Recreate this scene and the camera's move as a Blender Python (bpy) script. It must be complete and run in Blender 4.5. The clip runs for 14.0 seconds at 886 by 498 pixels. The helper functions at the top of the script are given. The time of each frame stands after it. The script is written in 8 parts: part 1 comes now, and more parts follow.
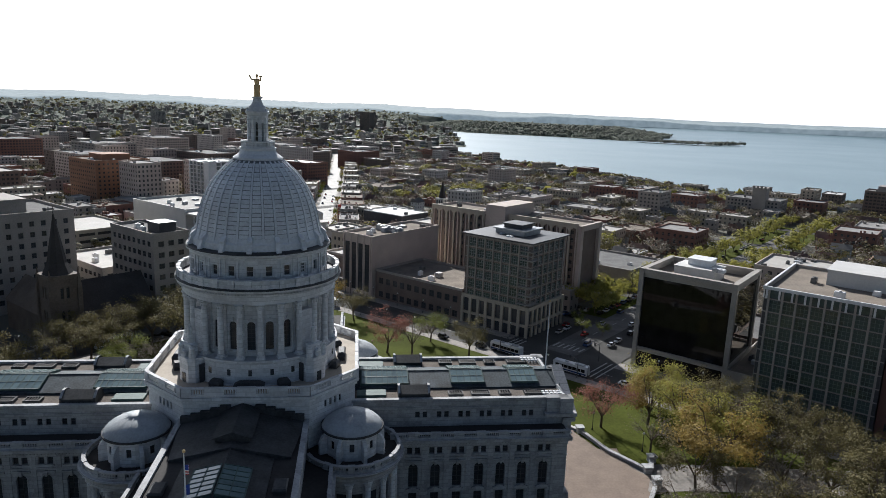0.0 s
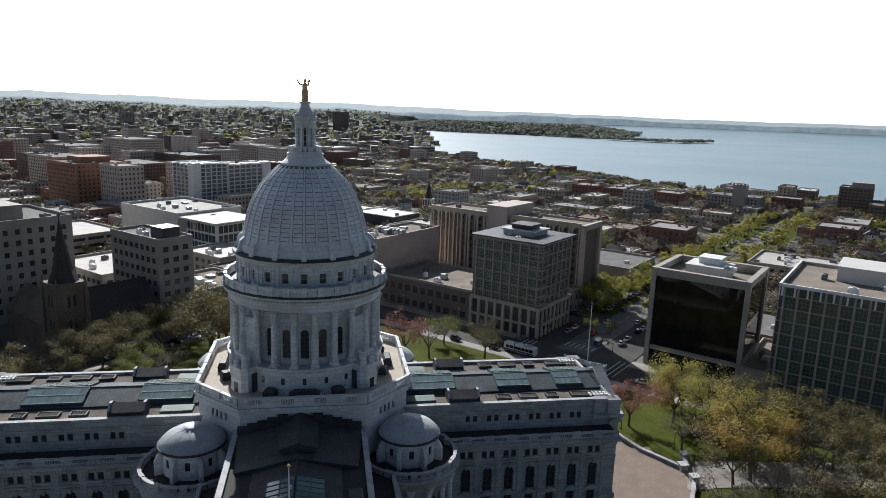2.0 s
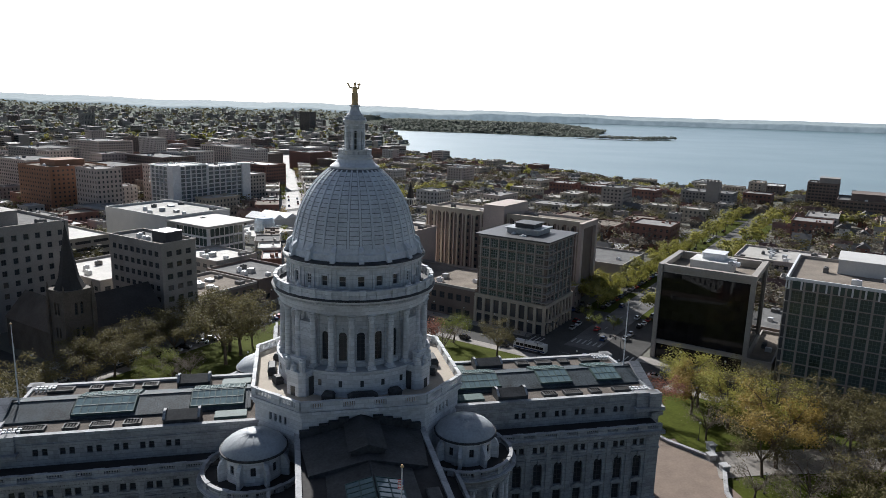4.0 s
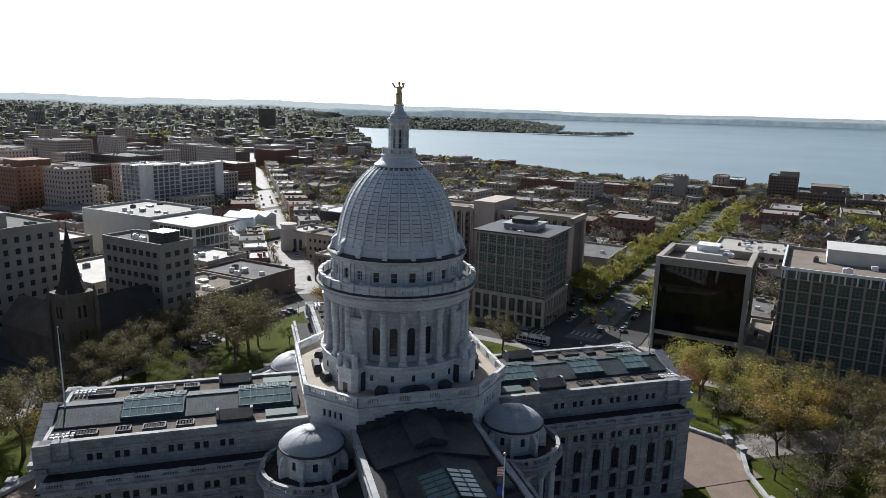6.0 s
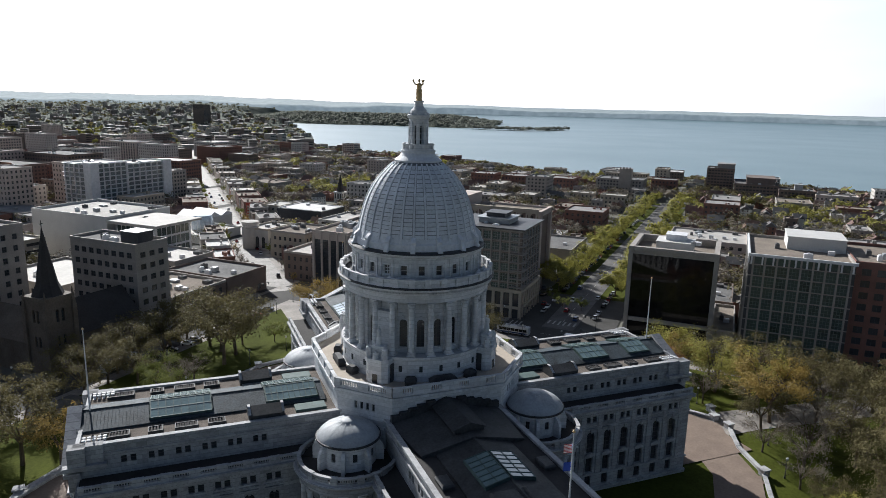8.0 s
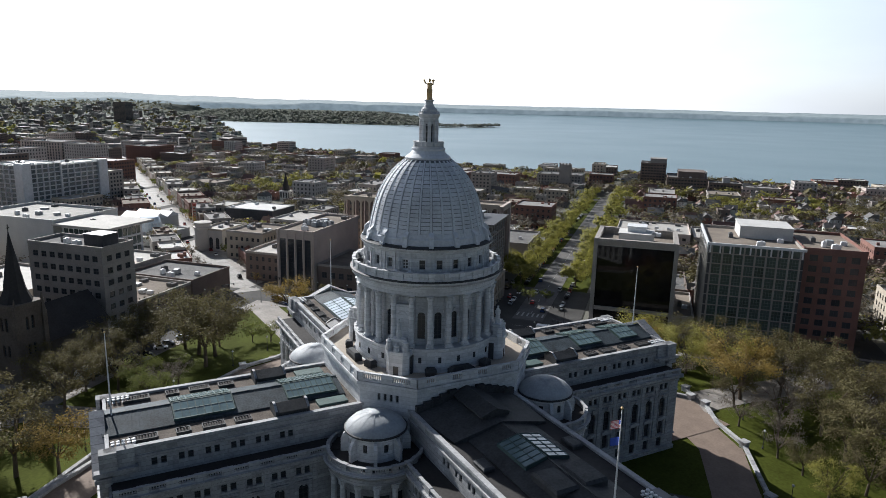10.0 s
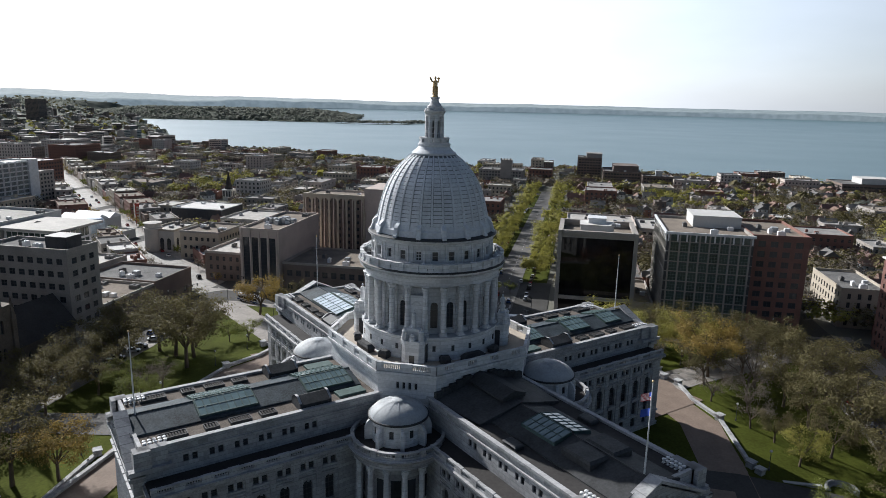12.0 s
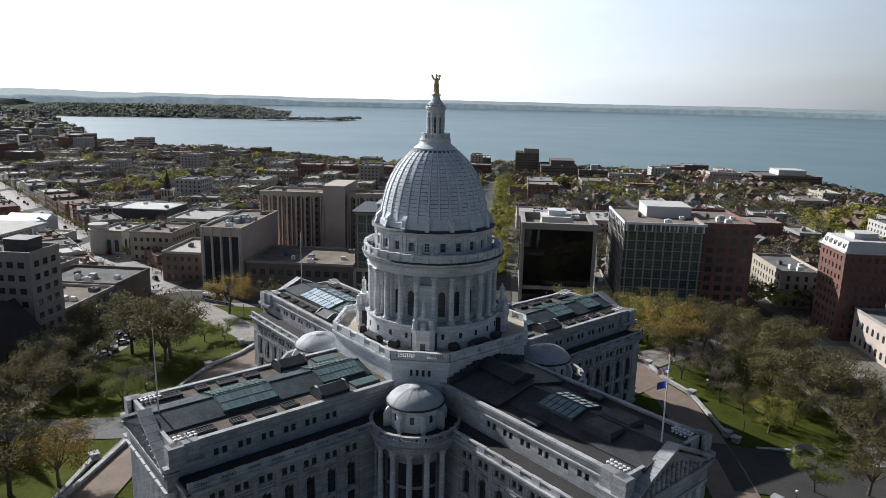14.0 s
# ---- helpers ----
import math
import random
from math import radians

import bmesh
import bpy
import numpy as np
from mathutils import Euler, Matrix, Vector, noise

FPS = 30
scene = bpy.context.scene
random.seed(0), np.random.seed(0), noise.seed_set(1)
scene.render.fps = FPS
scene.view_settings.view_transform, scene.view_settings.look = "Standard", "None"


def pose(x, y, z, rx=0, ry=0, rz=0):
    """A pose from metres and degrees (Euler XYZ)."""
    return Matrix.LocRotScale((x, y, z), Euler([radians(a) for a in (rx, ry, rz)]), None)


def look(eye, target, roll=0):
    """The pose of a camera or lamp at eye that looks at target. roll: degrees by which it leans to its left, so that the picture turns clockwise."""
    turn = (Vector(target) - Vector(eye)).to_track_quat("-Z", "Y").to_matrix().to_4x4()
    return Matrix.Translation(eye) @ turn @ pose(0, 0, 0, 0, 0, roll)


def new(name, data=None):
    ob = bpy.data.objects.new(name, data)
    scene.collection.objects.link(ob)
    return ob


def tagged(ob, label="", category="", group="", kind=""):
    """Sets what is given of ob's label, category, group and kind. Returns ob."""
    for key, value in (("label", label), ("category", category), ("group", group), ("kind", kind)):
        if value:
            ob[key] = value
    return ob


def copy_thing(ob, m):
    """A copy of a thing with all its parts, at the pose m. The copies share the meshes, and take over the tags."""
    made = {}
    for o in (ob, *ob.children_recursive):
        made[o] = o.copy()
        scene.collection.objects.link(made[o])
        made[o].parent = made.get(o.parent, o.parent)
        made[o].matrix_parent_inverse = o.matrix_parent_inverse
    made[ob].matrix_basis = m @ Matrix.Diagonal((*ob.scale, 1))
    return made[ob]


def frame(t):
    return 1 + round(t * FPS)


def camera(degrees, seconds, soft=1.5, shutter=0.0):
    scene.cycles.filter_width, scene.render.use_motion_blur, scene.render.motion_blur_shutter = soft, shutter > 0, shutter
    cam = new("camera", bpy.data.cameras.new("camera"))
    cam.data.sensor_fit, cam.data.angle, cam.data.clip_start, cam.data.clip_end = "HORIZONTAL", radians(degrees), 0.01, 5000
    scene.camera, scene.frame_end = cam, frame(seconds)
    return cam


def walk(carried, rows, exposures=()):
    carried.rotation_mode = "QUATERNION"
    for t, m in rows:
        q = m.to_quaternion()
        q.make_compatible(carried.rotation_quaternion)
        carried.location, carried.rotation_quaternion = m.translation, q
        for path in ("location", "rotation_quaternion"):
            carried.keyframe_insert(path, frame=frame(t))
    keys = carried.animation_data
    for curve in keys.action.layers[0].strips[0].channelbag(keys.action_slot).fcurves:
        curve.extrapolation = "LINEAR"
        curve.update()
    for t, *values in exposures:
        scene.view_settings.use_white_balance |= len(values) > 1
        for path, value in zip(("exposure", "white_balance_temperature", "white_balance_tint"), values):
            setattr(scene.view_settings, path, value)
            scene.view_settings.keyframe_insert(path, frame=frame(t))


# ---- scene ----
cam = camera(66.6, 14.0, soft=0.6)
PATH = [
    (0.0, 18.387, -126.767, 81.226, -7.084, -11.754, 2.206),
    (0.5, 14.983, -126.028, 81.326, -7.640, -11.734, 2.200),
    (1.0, 11.490, -125.379, 81.442, -8.227, -11.730, 2.140),
    (1.5, 7.886, -124.749, 81.565, -8.966, -11.741, 2.047),
    (2.0, 4.230, -124.251, 81.642, -9.645, -11.746, 1.949),
    (2.5, 0.490, -123.804, 81.716, -10.326, -11.748, 1.866),
    (3.0, -3.309, -123.463, 81.766, -11.097, -11.715, 1.798),
    (5.5, -22.703, -121.604, 81.840, -15.293, -11.886, 1.486),
    (6.0, -26.574, -121.337, 81.823, -16.268, -11.922, 1.453),
    (6.5, -30.455, -121.069, 81.797, -17.363, -11.987, 1.421),
    (7.0, -34.321, -120.715, 81.742, -18.619, -12.048, 1.420),
    (7.5, -38.163, -120.210, 81.689, -20.105, -12.138, 1.418),
    (8.0, -42.053, -119.679, 81.672, -21.610, -12.176, 1.395),
    (10.5, -61.528, -116.203, 81.599, -29.099, -12.284, 1.336),
    (11.0, -65.386, -115.345, 81.538, -30.604, -12.315, 1.325),
    (11.5, -69.203, -114.447, 81.485, -32.108, -12.386, 1.310),
    (12.0, -72.965, -113.487, 81.408, -33.613, -12.407, 1.299),
    (12.5, -76.728, -112.486, 81.339, -35.126, -12.458, 1.313),
    (13.0, -80.464, -111.328, 81.289, -36.629, -12.470, 1.290),
    (13.5, -84.171, -110.010, 81.228, -38.182, -12.552, 1.280),
    (14.0, -87.823, -108.632, 81.209, -39.713, -12.575, 1.263),
]
EXPOSURES = [(0.0, 0.70, 5800, 10), (10.5, 0.64, 5800, 10), (14.0, 0.52, 5800, 10)]
walk(cam, [(t, pose(x, y, z, 90 + pitch, -roll, yaw)) for t, x, y, z, yaw, pitch, roll in PATH], EXPOSURES)

# ---- world and sun ----
SUN_AZ, SUN_EL = -8.0, 29.0          # degrees: azimuth from +y towards +x, height
world = bpy.data.worlds.new("sky")
scene.world = world
world.use_nodes = True
wn, wl = world.node_tree.nodes, world.node_tree.links
wn.clear()
sky = wn.new("ShaderNodeTexSky")
sky.sky_type = "NISHITA"
sky.sun_disc = False
sky.sun_elevation = radians(SUN_EL)
sky.sun_rotation = radians(SUN_AZ)
sky.air_density, sky.dust_density, sky.ozone_density = 1.0, 1.2, 1.5
wbg, wout = wn.new("ShaderNodeBackground"), wn.new("ShaderNodeOutputWorld")
wbg.inputs["Strength"].default_value = 0.044
# thin high cloud: brighter towards the sun (forward scattering), thicker along the slant near the horizon
sun_dir = Vector((math.sin(radians(SUN_AZ)) * math.cos(radians(SUN_EL)), math.cos(radians(SUN_AZ)) * math.cos(radians(SUN_EL)), math.sin(radians(SUN_EL))))
coord, dot, sep, veil = wn.new("ShaderNodeTexCoord"), wn.new("ShaderNodeVectorMath"), wn.new("ShaderNodeSeparateXYZ"), wn.new("ShaderNodeTexNoise")
stretch = wn.new("ShaderNodeVectorMath")
dot.operation, stretch.operation = "DOT_PRODUCT", "MULTIPLY"
dot.inputs[1].default_value = sun_dir
stretch.inputs[1].default_value = (1.0, 1.0, 4.0)
veil.inputs["Scale"].default_value, veil.inputs["Detail"].default_value = 2.4, 5


def world_range(src, a, b, c, d, smooth=True):
    n = wn.new("ShaderNodeMapRange")
    n.interpolation_type = "SMOOTHSTEP" if smooth else "LINEAR"
    for k, v in zip(("From Min", "From Max", "To Min", "To Max"), (a, b, c, d)):
        n.inputs[k].default_value = v
    wl.new(src, n.inputs["Value"])
    return n.outputs[0]


def world_times(a, b):
    n = wn.new("ShaderNodeMath")
    n.operation = "MULTIPLY"
    wl.new(a, n.inputs[0])
    wl.new(b, n.inputs[1])
    return n.outputs[0]


wl.new(coord.outputs["Generated"], dot.inputs[0])
wl.new(coord.outputs["Generated"], sep.inputs[0])
wl.new(coord.outputs["Generated"], stretch.inputs[0])
wl.new(stretch.outputs[0], veil.inputs["Vector"])
glow = world_range(dot.outputs["Value"], -0.24, 0.95, 0.5, 19.5)
slant = world_range(sep.outputs["Z"], 0.08, 0.6, 1.0, 0.07)
puff = world_range(veil.outputs["Fac"], 0.3, 0.7, 0.86, 1.06, False)
cloud = wn.new("ShaderNodeMix")
cloud.data_type = "RGBA"
cloud.blend_type = "ADD"
cloud.inputs[0].default_value = 1.0
half = wn.new("ShaderNodeVectorMath")
half.operation = "SCALE"
half.inputs["Scale"].default_value = 0.62
wl.new(sky.outputs[0], half.inputs[0])
tone = wn.new("ShaderNodeVectorMath")
tone.operation = "SCALE"
tone.inputs[0].default_value = (0.99, 1.0, 1.01)
wl.new(world_times(world_times(glow, slant), puff), tone.inputs["Scale"])
wl.new(half.outputs[0], cloud.inputs[6])
wl.new(tone.outputs[0], cloud.inputs[7])
wl.new(cloud.outputs[2], wbg.inputs["Color"])
wl.new(wbg.outputs[0], wout.inputs["Surface"])
sun = new("sun", bpy.data.lights.new("sun", "SUN"))
sun.data.energy, sun.data.angle, sun.data.color = 5.0, radians(0.6), (1.0, 0.93, 0.82)
sun.matrix_world = look(sun_dir * 200, (0, 0, 0))
scene.view_settings.exposure = 0.0

# ---- materials ----


def mat(name, color, rough=0.8, var=0.25, big=6.0, small=0.8, metal=0.0, bump=0.0, per_object=0.0, spec=0.25, tint=None, island=0.0, course=0.0):
    """A surface with slow stains and fine grain; lengths in metres."""
    m = bpy.data.materials.new(name)
    m.use_nodes = True
    n, l = m.node_tree.nodes, m.node_tree.links
    b = n["Principled BSDF"]
    b.inputs["Roughness"].default_value, b.inputs["Metallic"].default_value = rough, metal
    b.inputs["Specular IOR Level"].default_value = spec
    geo = n.new("ShaderNodeNewGeometry")
    n1, n2 = n.new("ShaderNodeTexNoise"), n.new("ShaderNodeTexNoise")
    n1.inputs["Scale"].default_value, n2.inputs["Scale"].default_value = 1 / big, 1 / small
    n1.inputs["Detail"].default_value = 5
    n2.inputs["Detail"].default_value = 4
    for k in (n1, n2):
        l.new(geo.outputs["Position"], k.inputs["Vector"])
    mix = n.new("ShaderNodeMix")
    mix.data_type = "FLOAT"
    mix.inputs[0].default_value = 0.45
    l.new(n1.outputs["Fac"], mix.inputs[2])
    l.new(n2.outputs["Fac"], mix.inputs[3])
    ramp = n.new("ShaderNodeMapRange")
    ramp.inputs["From Min"].default_value, ramp.inputs["From Max"].default_value = 0.3, 0.7
    l.new(mix.outputs[0], ramp.inputs["Value"])
    value = ramp.outputs[0]
    if per_object or island:
        src = n.new("ShaderNodeObjectInfo").outputs["Random"] if per_object else geo.outputs["Random Per Island"]
        add = n.new("ShaderNodeMath")
        add.operation = "MULTIPLY_ADD"
        add.inputs[1].default_value = per_object or island
        l.new(src, add.inputs[0])
        l.new(value, add.inputs[2])
        value = add.outputs[0]
    if course:
        # fine horizontal bed joints between the stone courses
        xyz, mod, less, sub = n.new("ShaderNodeSeparateXYZ"), n.new("ShaderNodeMath"), n.new("ShaderNodeMath"), n.new("ShaderNodeMath")
        mod.operation, less.operation, sub.operation = "PINGPONG", "LESS_THAN", "MULTIPLY_ADD"
        mod.inputs[1].default_value, less.inputs[1].default_value, sub.inputs[1].default_value = course / 2, 0.035, -0.9
        l.new(geo.outputs["Position"], xyz.inputs[0])
        l.new(xyz.outputs["Z"], mod.inputs[0])
        l.new(mod.outputs[0], less.inputs[0])
        l.new(less.outputs[0], sub.inputs[0])
        l.new(value, sub.inputs[2])
        value = sub.outputs[0]
    if course:
        # staggered blocks along the courses, each a little lighter or darker
        flat, total, blocks, blend = n.new("ShaderNodeCombineXYZ"), n.new("ShaderNodeMath"), n.new("ShaderNodeTexBrick"), n.new("ShaderNodeMath")
        total.operation, blend.operation = "ADD", "MULTIPLY_ADD"
        l.new(xyz.outputs["X"], total.inputs[0])
        l.new(xyz.outputs["Y"], total.inputs[1])
        l.new(total.outputs[0], flat.inputs["X"])
        l.new(xyz.outputs["Z"], flat.inputs["Y"])
        for key, val in (("Scale", 1.0), ("Mortar Size", 0.022), ("Brick Width", course * 2.1), ("Row Height", course)):
            blocks.inputs[key].default_value = val
        blocks.inputs["Color1"].default_value, blocks.inputs["Color2"].default_value, blocks.inputs["Mortar"].default_value = (0, 0, 0, 1), (1, 1, 1, 1), (0, 0, 0, 1)
        l.new(flat.outputs[0], blocks.inputs["Vector"])
        l.new(blocks.outputs["Color"], blend.inputs[0])
        blend.inputs[1].default_value = 0.5
        l.new(value, blend.inputs[2])
        less_ = n.new("ShaderNodeMath")
        less_.operation = "SUBTRACT"
        less_.inputs[1].default_value = 0.25
        l.new(blend.outputs[0], less_.inputs[0])
        value = less_.outputs[0]
    lo = [c * (1 - var) for c in color]
    hi = [min(1, c * (1 + var)) for c in (tint or color)]
    cm = n.new("ShaderNodeMix")
    cm.data_type = "RGBA"
    cm.inputs[6].default_value, cm.inputs[7].default_value = (*lo, 1), (*hi, 1)
    l.new(value, cm.inputs[0])
    l.new(cm.outputs[2], b.inputs["Base Color"])
    if bump:
        bp = n.new("ShaderNodeBump")
        bp.inputs["Strength"].default_value, bp.inputs["Distance"].default_value = bump, small * 0.3
        l.new(n2.outputs["Fac"], bp.inputs["Height"])
        l.new(bp.outputs[0], b.inputs["Normal"])
    return m


STONE = mat("granite", (0.60, 0.605, 0.615), 0.75, 0.24, 7, 0.5, bump=0.15, course=0.75)
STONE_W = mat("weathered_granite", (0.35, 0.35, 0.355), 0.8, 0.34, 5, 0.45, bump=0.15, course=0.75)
LEAD = mat("grey_lead_sheet", (0.36, 0.375, 0.39), 0.6, 0.25, 3, 0.4)
STONE_D = mat("dome_granite", (0.58, 0.595, 0.62), 0.7, 0.24, 5, 0.5, bump=0.2, per_object=0.25)
STONE_J = mat("dark_granite_joint", (0.14, 0.145, 0.155), 0.85, 0.2, 5, 0.6)
TERRACE = mat("terrace_paving", (0.38, 0.33, 0.27), 0.85, 0.15, 4, 0.5)
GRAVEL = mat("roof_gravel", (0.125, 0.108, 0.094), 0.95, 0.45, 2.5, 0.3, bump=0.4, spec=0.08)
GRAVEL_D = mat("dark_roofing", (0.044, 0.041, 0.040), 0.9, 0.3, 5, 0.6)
SLATE = mat("green_slate", (0.044, 0.056, 0.066), 0.7, 0.75, 3, 0.35, bump=0.3, per_object=0.2, spec=0.15)
COPPER = mat("dark_copper", (0.055, 0.056, 0.058), 0.65, 0.5, 3, 0.4, spec=0.2)
VERDI = mat("verdigris_copper", (0.06, 0.095, 0.09), 0.7, 0.3, 2, 0.3)
SKYGLASS = mat("skylight_glass", (0.10, 0.145, 0.155), 0.08, 0.3, 3, 0.8, per_object=0.6, spec=0.8)
GLASS = mat("window_glass", (0.033, 0.036, 0.041), 0.1, 0.5, 2, 0.6, per_object=0.9, spec=0.6)
TINTGLASS = mat("green_glass", (0.05, 0.068, 0.064), 0.08, 0.5, 4, 1.0, per_object=0.9, spec=0.7)
BLACKGLASS = mat("black_glass", (0.010, 0.009, 0.009), 0.03, 0.5, 6, 2.0, per_object=0.5, spec=0.22)
WHITEMETAL = mat("white_metal", (0.64, 0.64, 0.645), 0.5, 0.18, 2, 0.4)
GREYMETAL = mat("grey_metal", (0.35, 0.36, 0.37), 0.45, 0.2, 2, 0.4, metal=0.3)
DARKMETAL = mat("dark_metal", (0.06, 0.06, 0.064), 0.5, 0.3, 2, 0.4)
GOLD = mat("gilded_bronze", (0.60, 0.43, 0.22), 0.45, 0.25, 1, 0.2, metal=0.4)
CREAM = mat("cream_stone", (0.38, 0.335, 0.27), 0.8, 0.15, 6, 0.5)
CHURCHSTONE = mat("brown_sandstone", (0.13, 0.108, 0.088), 0.85, 0.3, 4, 0.5)
# glass with the bright sky's reflection put into its pale base colour
SHEENGLASS = mat("milky_skylight_glass", (0.42, 0.48, 0.53), 0.1, 0.35, 3, 0.8, per_object=0.7, spec=0.8)
GREENFRAME = mat("pale_green_metal", (0.15, 0.19, 0.175), 0.5, 0.2, 2, 0.5)
PALEGLASS = mat("pale_glass", (0.10, 0.12, 0.125), 0.1, 0.5, 3, 0.8, per_object=0.9, spec=0.7)
CREAM_D = mat("grey_stone", (0.30, 0.275, 0.25), 0.8, 0.2, 6, 0.5)
BRICK = mat("red_brick", (0.2, 0.108, 0.086), 0.85, 0.25, 5, 0.25)
BRICK_R = mat("deep_red_brick", (0.15, 0.078, 0.064), 0.85, 0.3, 5, 0.25)
BRICK_O = mat("orange_brick", (0.27, 0.15, 0.095), 0.85, 0.2, 5, 0.25)
BRICK_D = mat("brown_brick", (0.165, 0.13, 0.112), 0.85, 0.25, 5, 0.25)
CONCRETE = mat("pale_concrete", (0.45, 0.42, 0.39), 0.85, 0.15, 6, 0.5)
CONC_P = mat("pinkish_concrete", (0.46, 0.39, 0.345), 0.85, 0.15, 6, 0.5)
WHITEWALL = mat("white_wall", (0.52, 0.51, 0.49), 0.75, 0.12, 6, 0.5)
ROOF_P = mat("weathered_membrane", (0.25, 0.24, 0.22), 0.75, 0.25, 7, 1.0, spec=0.08)
ROOF_W = mat("pale_membrane", (0.40, 0.38, 0.35), 0.7, 0.2, 7, 1.0, spec=0.08)
ROOF_T = mat("tan_ballast", (0.21, 0.18, 0.15), 0.95, 0.35, 6, 0.6, spec=0.08)
ROOF_G = mat("grey_roofing", (0.15, 0.147, 0.143), 0.9, 0.4, 6, 0.8, spec=0.08)
ASPHALT = mat("asphalt", (0.065, 0.063, 0.06), 0.85, 0.3, 8, 0.6, spec=0.08)
# asphalt of the shopping street, paled to carry the sun's glare in its colour
ROADPALE = mat("worn_asphalt", (0.24, 0.228, 0.212), 0.75, 0.4, 5, 0.8, spec=0.22)
ROADGREY = mat("grey_asphalt", (0.13, 0.125, 0.12), 0.85, 0.35, 6, 0.7, spec=0.1)
PAVING = mat("concrete_paving", (0.26, 0.24, 0.22), 0.85, 0.35, 6, 0.7, spec=0.12)
BRICKPAVE = mat("tan_pavers", (0.19, 0.145, 0.115), 0.85, 0.2, 4, 0.5)
GRASS = mat("lawn", (0.056, 0.066, 0.012), 0.95, 0.4, 8, 0.7, bump=0.3, spec=0.03)
LINEPAINT = mat("road_paint", (0.4, 0.39, 0.37), 0.8, 0.2, 2, 0.3)
BARK = mat("bark", (0.11, 0.085, 0.065), 0.95, 0.3, 2, 0.2)


# ---- mesh building ----
class Mesh:
    """Vertices, faces and a slot number for each face."""

    def __init__(self):
        self.v, self.f, self.s = [], [], []

    def face(self, pts, slot=0):
        i = len(self.v)
        self.v.extend(tuple(p) for p in pts)
        self.f.append(tuple(range(i, i + len(pts))))
        self.s.append(slot)

    def box(self, x0, y0, z0, x1, y1, z1, slot=0, m=None, top=None, bottom=True):
        p = [(x0, y0, z0), (x1, y0, z0), (x1, y1, z0), (x0, y1, z0), (x0, y0, z1), (x1, y0, z1), (x1, y1, z1), (x0, y1, z1)]
        if m is not None:
            p = [m @ Vector(q) for q in p]
        for k, q in enumerate(((4, 5, 6, 7), (0, 1, 5, 4), (1, 2, 6, 5), (2, 3, 7, 6), (3, 0, 4, 7), (3, 2, 1, 0))):
            if k == 5 and not bottom:
                continue
            self.face([p[i] for i in q], top if k == 0 and top is not None else slot)

    def prism(self, poly, z0, z1, slot=0, top=None, inset=0.0, caps=True):
        """poly: counter-clockwise from above."""
        n = len(poly)
        hi = poly
        if inset:
            c = Vector((sum(p[0] for p in poly) / n, sum(p[1] for p in poly) / n))
            hi = [tuple(c + (Vector(p[:2]) - c) * (1 - inset)) for p in poly]
        for i in range(n):
            a, b, c2, d = poly[i], poly[(i + 1) % n], hi[(i + 1) % n], hi[i]
            self.face([(*a, z0), (*b, z0), (*c2, z1), (*d, z1)], slot)
        if caps:
            self.face([(*p, z1) for p in hi], slot if top is None else top)
            self.face([(*p, z0) for p in reversed(poly)], slot)

    def lathe(self, profile, n=32, a0=0.0, a1=360.0, c=(0, 0), slot=0):
        """profile: (radius, z) from the foot up."""
        full = abs(a1 - a0 - 360) < 1e-6
        i0, m = len(self.v), n if full else n + 1
        for k in range(m):
            a = radians(a0 + (a1 - a0) * k / n)
            ca, sa = math.cos(a), math.sin(a)
            for r, z in profile:
                self.v.append((c[0] + r * ca, c[1] + r * sa, z))
        q = len(profile)
        for k in range(n):
            k2 = (k + 1) % m
            for j in range(q - 1):
                self.f.append((i0 + k * q + j, i0 + k2 * q + j, i0 + k2 * q + j + 1, i0 + k * q + j + 1))
                self.s.append(slot)

    def gable(self, x0, y0, x1, y1, z0, zr, along="x", slot=0, over=0.0):
        """A ridged roof over a rectangle."""
        if along == "x":
            ym = (y0 + y1) / 2
            p = [(x0 - over, y0 - over, z0), (x1 + over, y0 - over, z0), (x1 + over, y1 + over, z0), (x0 - over, y1 + over, z0), (x0 - over, ym, zr), (x1 + over, ym, zr)]
        else:
            xm = (x0 + x1) / 2
            p = [(x1 + over, y0 - over, z0), (x1 + over, y1 + over, z0), (x0 - over, y1 + over, z0), (x0 - over, y0 - over, z0), (xm, y0 - over, zr), (xm, y1 + over, zr)]
        for q in ((0, 1, 5, 4), (2, 3, 4, 5), (3, 0, 4), (1, 2, 5), (3, 2, 1, 0)):
            self.face([p[i] for i in q], slot)

    def data(self, name, mats, smooth=False):
        me = bpy.data.meshes.new(name)
        me.from_pydata(self.v, [], self.f)
        for m in mats if isinstance(mats, (list, tuple)) else [mats]:
            me.materials.append(m)
        me.polygons.foreach_set("material_index", self.s)
        if smooth:
            me.polygons.foreach_set("use_smooth", [True] * len(self.f))
        me.update()
        return me


def part(name, mesh, mats, parent=None, label="", m=None, smooth=False, kind=""):
    """Links a Mesh, or ready mesh data, as one object under parent, at the pose m."""
    me = mesh if isinstance(mesh, bpy.types.Mesh) else mesh.data(name, mats, smooth)
    ob = new(name, me)
    if parent is not None:
        ob.parent = parent
    if m is not None:
        ob.matrix_basis = m
    return tagged(ob, label, kind=kind) if label or kind else ob


def thing(name, label, category, m=None, group="", kind=""):
    ob = new(name)
    ob.empty_display_size = 0.5
    if m is not None:
        ob.matrix_basis = m
    return tagged(ob, label, category, group, kind)


